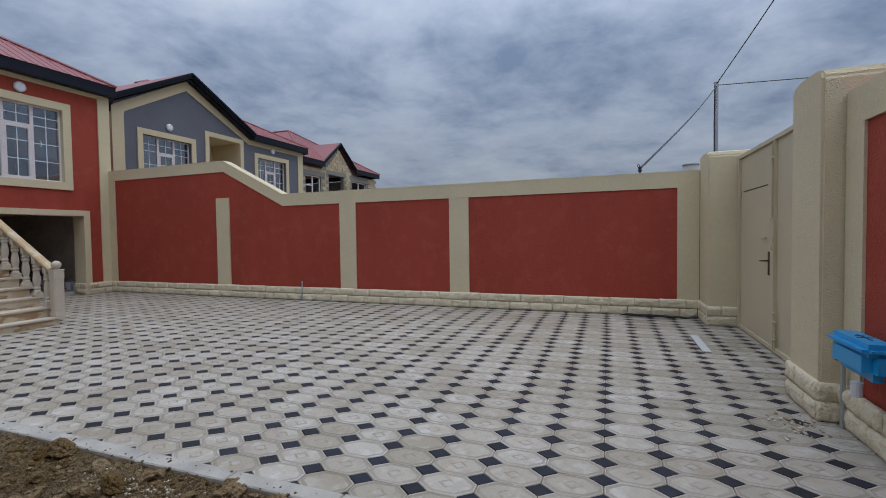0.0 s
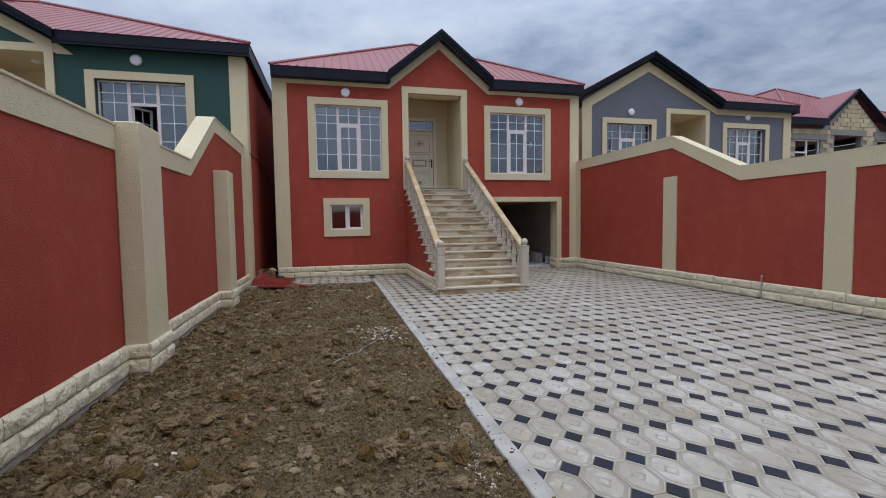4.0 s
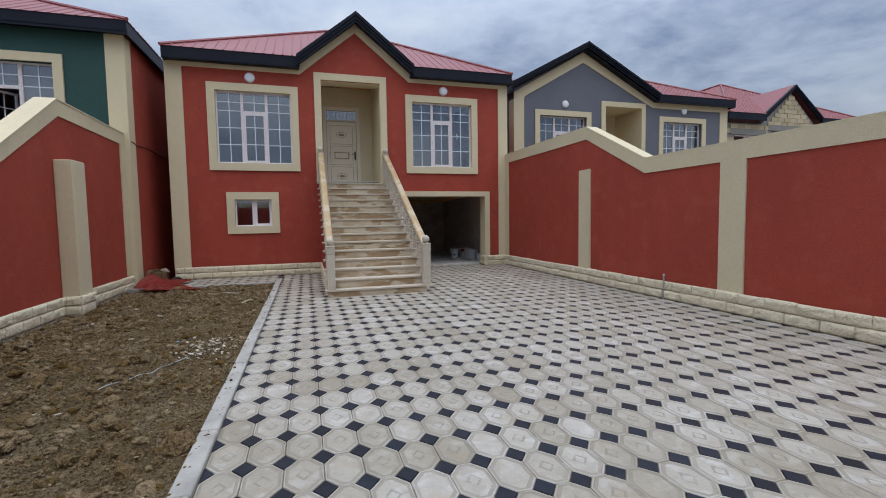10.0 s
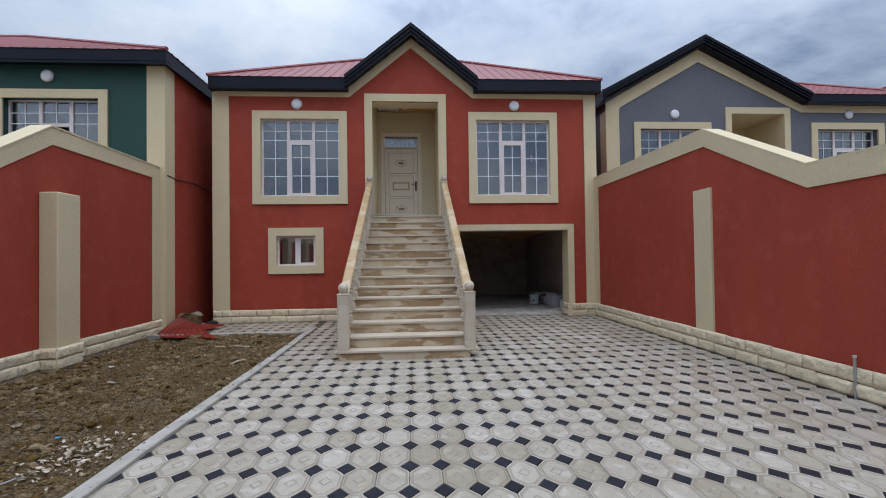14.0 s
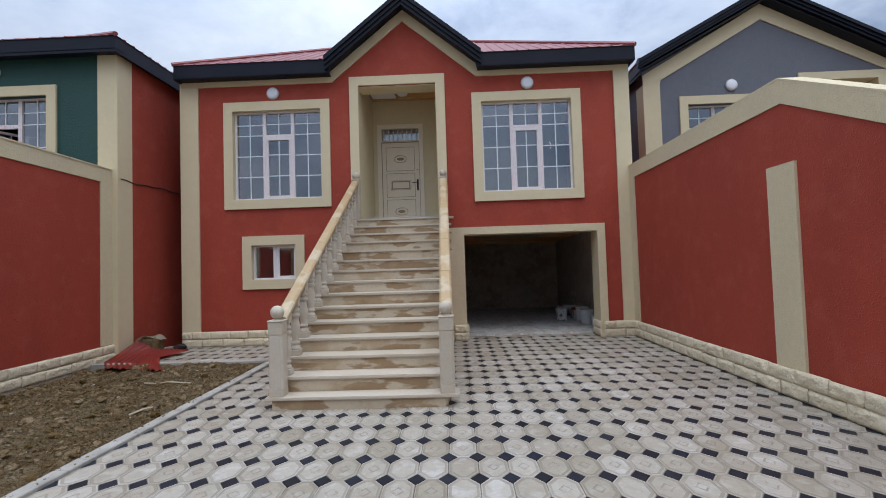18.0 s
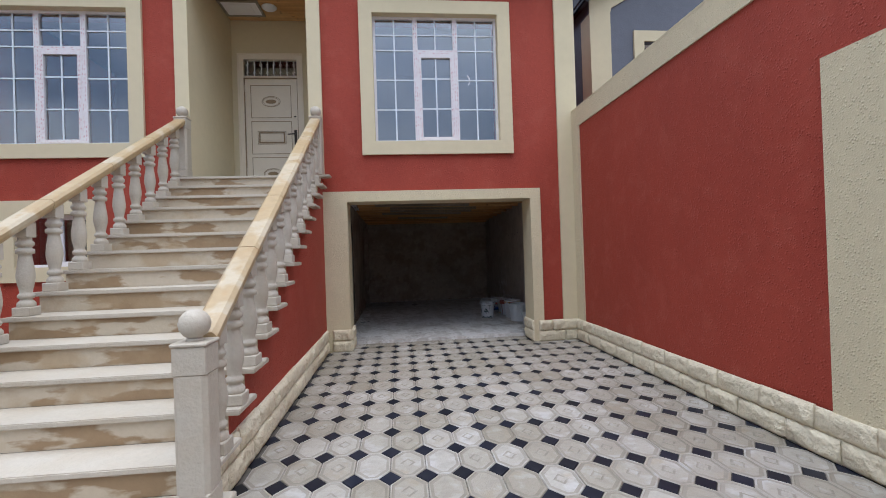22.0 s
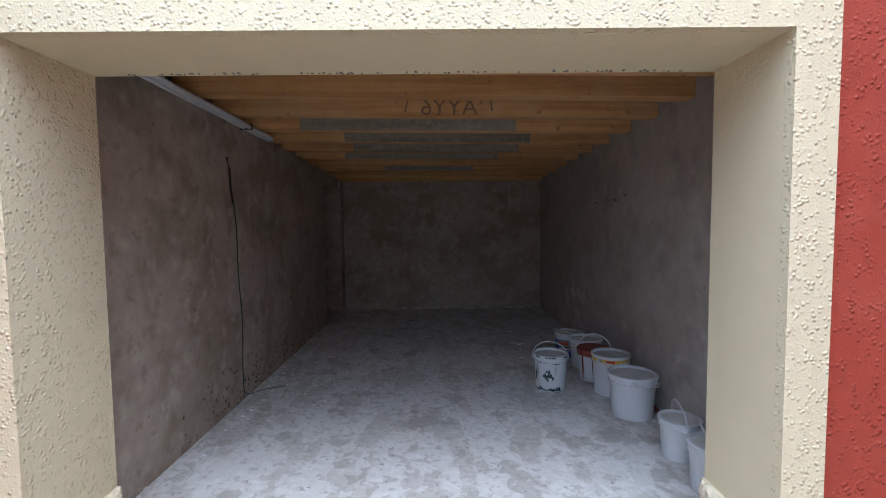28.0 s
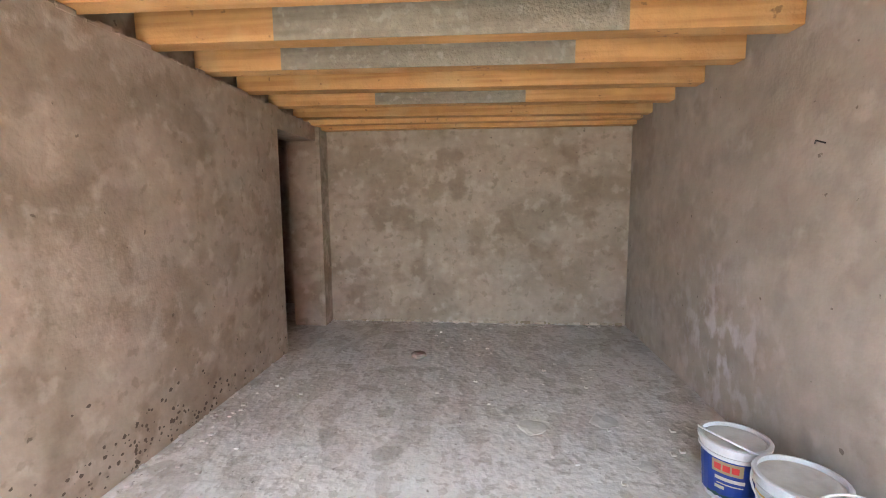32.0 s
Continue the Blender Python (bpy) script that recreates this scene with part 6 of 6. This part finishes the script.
for i in range(11000):
    x, y = rng.uniform(-0.45, 2.66), rng.uniform(-1.4, 12.2)
    if rng.random() < 0.35:
        x = -0.45 + abs(rng.gauss(0, 0.5))
    if not -0.45 < x < 2.66:
        continue
    s = min(0.055, 0.007 + rng.expovariate(95))
    m = pose(x, y, soil_height(x, y) + s * 0.2, rng.uniform(-30, 30), rng.uniform(-30, 30), rng.uniform(0, 360)) @ Matrix.Diagonal((s, s, s * 0.9, 1))
    vs, fs = src[i % 4]
    base = len(verts)
    verts += [tuple(m @ Vector(v)) for v in vs]
    faces += [tuple(k + base for k in f) for f in fs]
me = bpy.data.meshes.new("soil_crumbs")
me.from_pydata(verts, [], faces)
me.materials.append(CLOD)
tagged(new("soil_crumbs", me), "loose small clods and crumbs of clay", "soil", kind="stuff")


# fine crumbs over the whole bed
frng = np.random.default_rng(4)
count = 70000
fx, fy = np.where(frng.uniform(0, 1, count) < 0.006, frng.uniform(2.69, 2.80, count), frng.uniform(-0.44, 2.69, count)), 12.2 - 13.6 * frng.uniform(0, 1, count) ** 0.8
fs = np.minimum(0.016, 0.0035 + frng.exponential(0.0032, count))
fz = np.array([soil_height(x, y) if x < 2.69 else 0.03 for x, y in zip(fx, fy)]) + fs * 0.3
seed = bmesh.new()
bmesh.ops.create_icosphere(seed, subdivisions=1, radius=1.0)
sv, sf = np.array([v.co[:] for v in seed.verts]), np.array([[v.index for v in f.verts] for f in seed.faces])
seed.free()
spin = frng.uniform(0, 6.283, count)
shape = sv[None] * (1 + frng.uniform(-0.35, 0.35, (count, len(sv), 1))) * np.array([1.0, 0.8, 0.7])
px = shape[..., 0] * np.cos(spin)[:, None] - shape[..., 1] * np.sin(spin)[:, None]
py = shape[..., 0] * np.sin(spin)[:, None] + shape[..., 1] * np.cos(spin)[:, None]
where = np.stack((px, py, shape[..., 2]), -1) * fs[:, None, None] + np.stack((fx, fy, fz), -1)[:, None]
index = (sf[None] + np.arange(count)[:, None, None] * len(sv)).reshape(-1)
me = bpy.data.meshes.new("fine_soil_crumbs")
me.vertices.add(count * len(sv))
me.vertices.foreach_set("co", where.reshape(-1).astype(np.float32))
me.loops.add(len(index))
me.loops.foreach_set("vertex_index", index.astype(np.int32))
me.polygons.add(len(index) // 3)
me.polygons.foreach_set("loop_start", np.arange(0, len(index), 3, dtype=np.int32))
me.update(calc_edges=True)
me.materials.append(CLOD)
tagged(new("fine_soil_crumbs", me), "fine crumbs of dry clay covering the bed", "soil", kind="stuff")


def scrap(x, y, s, mat=PAPER, label="torn white plaster scrap on the soil", lift=0.0):
    bm = bmesh.new()
    n = rng.choice((5, 6, 7, 8))
    s *= 0.85
    top = [bm.verts.new((s * rng.uniform(0.45, 1) * math.cos(2 * math.pi * k / n), 0.55 * s * rng.uniform(0.5, 1) * math.sin(2 * math.pi * k / n), rng.uniform(0, 0.3 * s) + lift)) for k in range(n)]
    bm.faces.new(top)
    bmesh.ops.solidify(bm, geom=bm.faces[:], thickness=0.004)
    bmesh.ops.transform(bm, matrix=pose(x, y, soil_height(x, y) + 0.018, rng.uniform(-12, 12), rng.uniform(-12, 12), rng.uniform(0, 360)), verts=bm.verts)
    solid("scrap", bm, mat, label, "scrap", "litter on the soil")


for x, y, s in ((2.24, 6.45, 0.10), (2.16, 6.38, 0.09), (2.05, 6.55, 0.10), (2.32, 6.55, 0.11), (2.42, 6.48, 0.10), (2.40, 6.75, 0.07), (2.50, 6.95, 0.06), (2.12, 6.68, 0.07), (2.22, 6.6, 0.06), (2.46, 6.6, 0.05), (2.0, 6.42, 0.05), (1.30, 7.22, 0.11), (1.36, 4.93, 0.09), (1.50, 5.0, 0.06), (0.60, 3.72, 0.08), (0.52, 4.14, 0.10), (0.52, 3.62, 0.05), (0.70, 3.13, 0.06), (2.28, 2.36, 0.05), (0.36, 8.6, 0.12),
                (0.6, 9.6, 0.11), (0.75, 9.75, 0.08), (0.15, 9.1, 0.08), (0.9, 3.05, 0.05), (1.95, 11.71, 0.11), (2.04, 12.41, 0.07), (1.30, 9.3, 0.07), (1.75, 11.8, 0.05), (1.2, 11.5, 0.08), (0.7, 11.0, 0.06), (1.6, 10.3, 0.05), (2.0, 2.75, 0.04), (2.25, 2.6, 0.035), (2.2, 9.9, 0.05), (1.25, 8.6, 0.09), (0.0, 11.5, 0.06), (2.4, 3.9, 0.03)):
    scrap(x, y, s * (0.6 if 6.3 < y < 7.0 else 0.8))
for x, y, s in ((0.96, 3.86, 0.045), (1.13, 4.19, 0.05), (2.12, 2.53, 0.03), (1.1, 2.2, 0.03)):
    scrap(x, y, s, RUST, "small brick red paint flake on the soil")
scrap(1.9, 6.9, 0.035, BLUE, "small blue plastic scrap on the soil")
# heap of torn plaster and mortar beside the kerb
bm = bmesh.new()
for i in range(150):
    x, y, s = rng.gauss(2.28, 0.15), rng.gauss(6.58, 0.24), rng.uniform(0.008, 0.036)
    if x > 2.68:
        continue
    vs = [bm.verts.new((x + s * rng.uniform(0.5, 1) * math.cos(a), y + s * 0.7 * rng.uniform(0.5, 1) * math.sin(a), soil_height(x, y) + 0.012 + rng.uniform(0, 0.03))) for a in (0.2, 1.5, 2.6, 3.9, 5.2)]
    f = bm.faces.new(vs)
    bmesh.ops.solidify(bm, geom=[f], thickness=rng.uniform(0.004, 0.012))
solid("plaster_rubble", bm, PAPER, "heap of torn pale plaster and mortar scraps beside the kerb", "rubble", kind="stuff")
wire_pts = [(2.18 - 0.045 * i + 0.03 * math.sin(i * 1.4), 6.25 - 0.075 * i, soil_height(2.18 - 0.045 * i, 6.25 - 0.075 * i) + 0.015) for i in range(13)]
solid("loose_wire", tube(bmesh.new(), wire_pts, 0.005, 5), GALV, "thin grey wire lying crooked on the soil", "wire")
# white chippings scattered in the soil
bm = bmesh.new()
for i in range(240):
    x, y = rng.uniform(-0.3, 2.6), rng.uniform(0.5, 12.1)
    if rng.random() < 0.45:
        x, y = rng.gauss(2.52, 0.07), rng.gauss(3.1, 0.22)
    if not -0.4 < x < 2.66:
        continue
    s = rng.uniform(0.002, 0.007)
    box(bm, x - s, x + s, y - s, y + s * 0.8, soil_height(x, y) - 0.002, soil_height(x, y) + s + 0.004)
solid("pale_chippings", bm, PAPER, "pale mortar chippings scattered in the soil", "chippings", kind="stuff")
# torn red roofing sheet in the alley mouth, one side bent up against the wall foot
def along(ways, v):
    k = min(int(v * (len(ways) - 1)), len(ways) - 2)
    return Vector(ways[k]).lerp(Vector(ways[k + 1]), v * (len(ways) - 1) - k)


bm = bmesh.new()
g = []
for j in range(25):
    v = j / 24
    left = along(((0.0, 12.08, 0.02), (-0.36, 12.5, 0.03), (-0.38, 12.9, 0.12), (-0.20, 13.18, 0.33)), v)
    right = along(((1.26, 11.70, 0.03), (0.86, 12.2, 0.05), (0.50, 12.75, 0.06), (0.66, 13.42, 0.05)), v)
    row = []
    for i in range(49):
        u = i / 48
        p = left.lerp(right, u)
        sag = (left.z - right.z) * (1 - u) * (min(1.0, u * 2.2) - u) * 1.2
        torn = 0.05 * noise.noise(Vector((u * 9, 4.0, 1.0))) * max(0.0, 1 - v * 5)
        row.append(bm.verts.new((p.x, p.y + torn, p.z - max(0.0, sag) + 0.011 * math.sin(u * 62) + 0.018 * noise.noise(Vector((u * 2.2, v * 2.0, 5.0))))))
    g.append(row)
for j in range(24):
    for i in range(48):
        bm.faces.new((g[j][i], g[j][i + 1], g[j + 1][i + 1], g[j + 1][i])).smooth = True
bmesh.ops.solidify(bm, geom=bm.faces[:], thickness=0.002)
solid("metal_sheet", bm, SHEETRED, "torn brick red corrugated roofing sheet lying by the alley", "sheet")
# pale curl of the torn sheet's underside, added as its own crumpled piece
bm = bmesh.new()
g = [[bm.verts.new((-0.20 + 0.045 * i + 0.02 * math.sin(j), 13.12 + 0.02 * i + 0.06 * j, 0.38 + 0.03 * math.sin(i * 0.9 + j * 0.7) - 0.012 * (i - 4) ** 2 * 0.6)) for i in range(9)] for j in range(4)]
for j in range(3):
    for i in range(8):
        bm.faces.new((g[j][i], g[j][i + 1], g[j + 1][i + 1], g[j + 1][i]))
bmesh.ops.solidify(bm, geom=bm.faces[:], thickness=0.004)
sack = solid("empty_sack", bm, PAPER, "pale curled underside of the torn sheet, on rubble in the alley", "sack")
part("rubble_heap", boxes((-0.34, 0.12, 13.20, 13.5, -0.2, 0.35), bevel=0.06), CLOD, sack)
crumb("plastic_bag", 0.18, 13.85, 0.0, 0.13, BLACKPL, "crumpled black plastic bag at the alley mouth", "bag", 0.5)
for pts in ([(1.46, 10.98), (1.62, 11.03), (1.80, 11.02), (2.08, 11.11)], [(2.30, 9.55), (2.36, 9.68), (2.44, 9.74)]):
    bm = bmesh.new()
    for k, (x, y) in enumerate(pts[:-1]):
        x1, y1 = pts[k + 1]
        tube(bm, ((x, y, soil_height(x, y) + 0.022), (x1, y1, soil_height(x1, y1) + 0.022)), 0.014, 5)
    solid("white_strip", bm, PAPER, "thin torn white strip on the soil", "scrap", "litter on the soil")
# added wall that closes the unseen far end of the alley
solid("alley_fence", boxes((-0.42, 0.12, 22.0, 22.2, -0.3, 3.0)), RED, "plain wall added to close the unseen end of the alley", "wall", kind="structure")
solid("facade_cable", tube(bmesh.new(), [(-0.37, 12.95 + 0.11 * i, 3.41 - 0.02 * math.sin(i * 0.42) + 0.012 * math.sin(i * 1.3)) for i in range(30)], 0.011, 6), CABLE, "black cable sagging along the neighbour's red wall", "cable")

# ---- split-stone plinths ----
BL, BH = 0.42, 0.158


def rough_block(seed):
    """One split-faced stone: flat back and bed, a hammered front that bulges from a drafted edge."""
    bm = bmesh.new()
    n, k = 13, 7
    rows = []
    for j in range(k):
        row = []
        for i in range(n):
            u, v = i / (n - 1), j / (k - 1)
            inner = min(1, 9 * min(u, 1 - u) + 0.35) * min(1, 4.5 * min(v, 1 - v) + 0.25)
            d = 0.016 + inner * (0.024 + 0.020 * noise.noise(Vector((u * 4 + seed * 9, v * 2.2, seed))) + 0.011 * noise.noise(Vector((u * 10 + seed, v * 5, 2.0))))
            row.append(bm.verts.new(((u - 0.5) * (BL - 0.003), -d, 0.0015 + v * (BH - 0.003))))
        rows.append(row)
    for j in range(k - 1):
        for i in range(n - 1):
            bm.faces.new((rows[j][i], rows[j][i + 1], rows[j + 1][i + 1], rows[j + 1][i])).smooth = True
    loop = rows[0] + [rows[j][n - 1] for j in range(1, k)] + rows[-1][::-1][1:] + [rows[j][0] for j in range(k - 2, 0, -1)]
    back = [bm.verts.new((v.co.x, 0.0, v.co.z)) for v in loop]
    for i in range(len(loop)):
        j = (i + 1) % len(loop)
        bm.faces.new((loop[j], loop[i], back[i], back[j]))
    return mesh_of("plinth_stone", bm, LIMESTONE)


BLOCKS = [rough_block(s) for s in range(11)]
prng = random.Random(3)


def plinth(parent, a, b, courses=2, z0=0.0):
    """Two courses of split stone along the wall foot from a to b; the stones face to the right of that way."""
    a, b = Vector((*a, 0)), Vector((*b, 0))
    length = (b - a).length
    d = (b - a).normalized()
    turn = math.degrees(math.atan2(d.y, d.x))
    for c in range(courses):
        cuts = [0.0]
        x = BL * (0.5 if c % 2 else 1.0)
        while x < length - 0.12:
            cuts.append(x)
            x += BL * prng.uniform(0.9, 1.12)
        cuts.append(length)
        for u, v in zip(cuts, cuts[1:]):
            p = a + d * (u + v) / 2
            m = pose(p.x, p.y, z0 + c * (BH + 0.003), 0, 0, turn) @ Matrix.Diagonal(((v - u) / BL, prng.uniform(0.85, 1.15), prng.uniform(0.97, 1.03), 1))
            share("plinth_stone", prng.choice(BLOCKS), parent, m)


plinth(wr, (RX - P, 14.03), (RX - P, -1.22))
plinth(wl, (LX + P, 3.24), (LX + P, 5.76), z0=-0.03)
plinth(wl, (LX + P, 6.39), (LX + P, 9.72), z0=-0.03)
plinth(wl, (LX + P, 10.22), (LX + P, 12.90), z0=-0.03)
plinth(wl, (LX + P, -1.4), (LX + P, 2.70), z0=-0.03)
for a, b, top, face in PIERS:
    plinth(wl, (LX + 0.02, a), (face, a), z0=-0.03)
    plinth(wl, (face, a - 0.03), (face, b + 0.03), z0=-0.03)
    plinth(wl, (face, b), (LX + 0.02, b), z0=-0.03)
plinth(house, (HX0, TY), (3.85, TY))
plinth(house, (9.0, TY - 0.012), (RX - 0.04, TY - 0.012))
plinth(house, (8.93, 14.50), (8.93, TY - 0.03))
plinth(house, (6.16, TY - 0.03), (6.16, 14.50))
plinth(house, (5.90, TY - 0.012), (6.17, TY - 0.012))
plinth(stairs, (SX0 + 0.056, 14.03), (SX0 + 0.056, 9.72))
plinth(stairs, (SX1 - 0.056, 9.72), (SX1 - 0.056, 14.03))
plinth(ws, (5.0, -1.48), (0.0, -1.48))
piers = [o for o in scene.objects if o.name.startswith("gate_pier")]
plinth(piers[0], (9.70, -1.26), (8.96, -1.26))
plinth(piers[0], (8.96, -1.24), (8.96, -1.72))
plinth(piers[1], (5.66, -1.33), (5.0, -1.33))
plinth(piers[1], (5.02, -1.31), (5.02, -1.50))
plinth(piers[1], (5.64, -1.70), (5.64, -1.31))

# ---- paving of octagonal tiles with black inserts ----
PX, PY = 0.2336, 0.3666
TX0, TY0 = 2.83, -1.902
CA, CB = 0.071, 0.088


def octagon(inset_by, z, cut=0.0):
    hx, hy = PX / 2 - 0.002 - inset_by, PY / 2 - 0.002 - inset_by
    a, b = CA - inset_by * 0.45 + 0.001 + cut, CB - inset_by * 0.45 + 0.001 + cut
    return [(hx, hy - b, z), (hx - a, hy, z), (-hx + a, hy, z), (-hx, hy - b, z), (-hx, -hy + b, z), (-hx + a, -hy, z), (hx - a, -hy, z), (hx, -hy + b, z)]


def tile_data(emblem):
    """Vertices and faces of one tile: chamfered rim, groove, field and, on most, a small raised lozenge."""
    verts, faces = [], []
    levels = [octagon(0, -0.03), octagon(0, -0.004), octagon(0.003, 0.0), octagon(0.010, 0.0, 0.002), octagon(0.014, -0.0035, 0.004), octagon(0.028, -0.0012, 0.010)]
    for ring_pts in levels:
        verts += ring_pts
    for k in range(len(levels) - 1):
        for i in range(8):
            j = (i + 1) % 8
            faces.append((k * 8 + i, k * 8 + j, (k + 1) * 8 + j, (k + 1) * 8 + i))
    if not emblem:
        faces.append(tuple(40 + i for i in range(8)))
    else:
        base = len(verts)
        ex, ey = 0.052, 0.066
        for f, z in ((1.0, -0.0012), (0.92, -0.0034), (0.74, -0.0034), (0.62, -0.0006)):
            verts += [(ex * f, 0, z), (0, ey * f, z), (-ex * f, 0, z), (0, -ey * f, z)]
        for f in ((7, 0, 8), (0, 1, 9, 8), (1, 2, 9), (2, 3, 10, 9), (3, 4, 10), (4, 5, 11, 10), (5, 6, 11), (6, 7, 8, 11)):
            faces.append(tuple(40 + i for i in f))
        for k in range(3):
            for i in range(4):
                j = (i + 1) % 4
                faces.append((base + k * 4 + i, base + k * 4 + j, base + k * 4 + 4 + j, base + k * 4 + 4 + i))
        faces.append(tuple(base + 12 + i for i in range(4)))
    return verts, faces


def insert_data():
    v = []
    for f, z in ((0.97, -0.03), (0.97, -0.004), (0.93, -0.001)):
        v += [(CA * f, 0, z), (0, CB * f, z), (-CA * f, 0, z), (0, -CB * f, z)]
    fs = [(k * 4 + i, k * 4 + (i + 1) % 4, k * 4 + 4 + (i + 1) % 4, k * 4 + 4 + i) for k in range(2) for i in range(4)]
    return v, fs + [(8, 9, 10, 11)]


def mesh_from(name, verts, faces, mat):
    me = bpy.data.meshes.new(name)
    me.from_pydata(verts, [], faces)
    me.materials.append(mat)
    me.update()
    return me


paving = thing("paving", "pale octagonal paving tiles with small black lozenge inserts", "pavement", kind="structure", at=(6.2, 6, 0))
plain, marked, lozenge = tile_data(False), tile_data(True), insert_data()
RIM_FACES = {k * 8 + i for k in (3, 4) for i in range(8)}
tile_meshes = [mesh_from("paving_tile", *d, TILE) for d in (plain, marked)]
for me in tile_meshes:
    me.materials.append(TILERIM)
    for i in RIM_FACES:
        me.polygons[i].material_index = 1
EMBLEM_FACES = {48 + k * 4 + i for k in (0, 1, 2) for i in range(4)}
tile_meshes[1].materials.append(EMBLEM)
for i in EMBLEM_FACES:
    tile_meshes[1].polygons[i].material_index = 2
insert_mesh = mesh_from("black_insert", *lozenge, INSERT)
trng = random.Random(8)
rest_t, rest_i = ([], []), ([], [])
rims, emblems = [], []


def lay(kind, x, y, whole):
    m = pose(x, y, trng.uniform(-0.002, 0.0015), trng.uniform(-0.35, 0.35), trng.uniform(-0.35, 0.35), trng.uniform(-0.4, 0.4))
    emblem = trng.random() < 0.72
    if whole:
        if kind == "tile":
            share("paving_tile", tile_meshes[emblem], paving, m)
        else:
            share("black_insert", insert_mesh, paving, m)
        return
    src_v, src_f = (marked if emblem else plain) if kind == "tile" else lozenge
    vs, fs = rest_t if kind == "tile" else rest_i
    base = len(vs)
    vs += [tuple(m @ Vector(v)) for v in src_v]
    if kind == "tile":
        rims.extend(len(fs) + i for i in RIM_FACES)
        emblems.extend(len(fs) + i for i in EMBLEM_FACES if emblem)
    fs += [tuple(k + base for k in f) for f in src_f]


def near(x, y):
    return 5.97 < x < 9.62 and 8.2 < y < 14.2


for i in range(30):
    for j in range(45):
        x, y = TX0 + i * PX, TY0 + j * PY
        cx, cy = x + PX / 2, y + PY / 2
        inside_stair = SX0 + 0.1 < cx < SX1 - 0.1 and 9.95 < cy < 14.3
        if i < 29 and not inside_stair and (cy < 14.15 or 6.05 < cx < 9.0):
            lay("tile", cx, cy, near(cx, cy))
        if not (SX0 + 0.1 < x < SX1 - 0.1 and 9.95 < y < 14.3) and (y < 14.1 or 6.05 < x < 9.0):
            lay("insert", x, y, near(x, y))
for i in range(14):
    for j in range(5):
        x, y = TX0 - 0.135 - (i + 1) * PX, SOIL_Y1 + 0.115 + j * PY
        if y + PY / 2 < 14.1 and x > -0.5:
            lay("tile", x + PX / 2, y + PY / 2, False)
        if y < 14.1 and x > -0.5:
            lay("insert", x + PX, y, False)
for name, (vs, fs), mat in (("paving_tiles", rest_t, TILE), ("black_inserts", rest_i, INSERT)):
    ob = new(name, mesh_from(name, vs, fs, mat))
    if mat is TILE:
        ob.data.materials.append(TILERIM)
        ob.data.materials.append(EMBLEM)
        for i in rims:
            ob.data.polygons[i].material_index = 1
        for i in emblems:
            ob.data.polygons[i].material_index = 2
    hang(ob, paving)
    tagged(ob, kind="stuff")
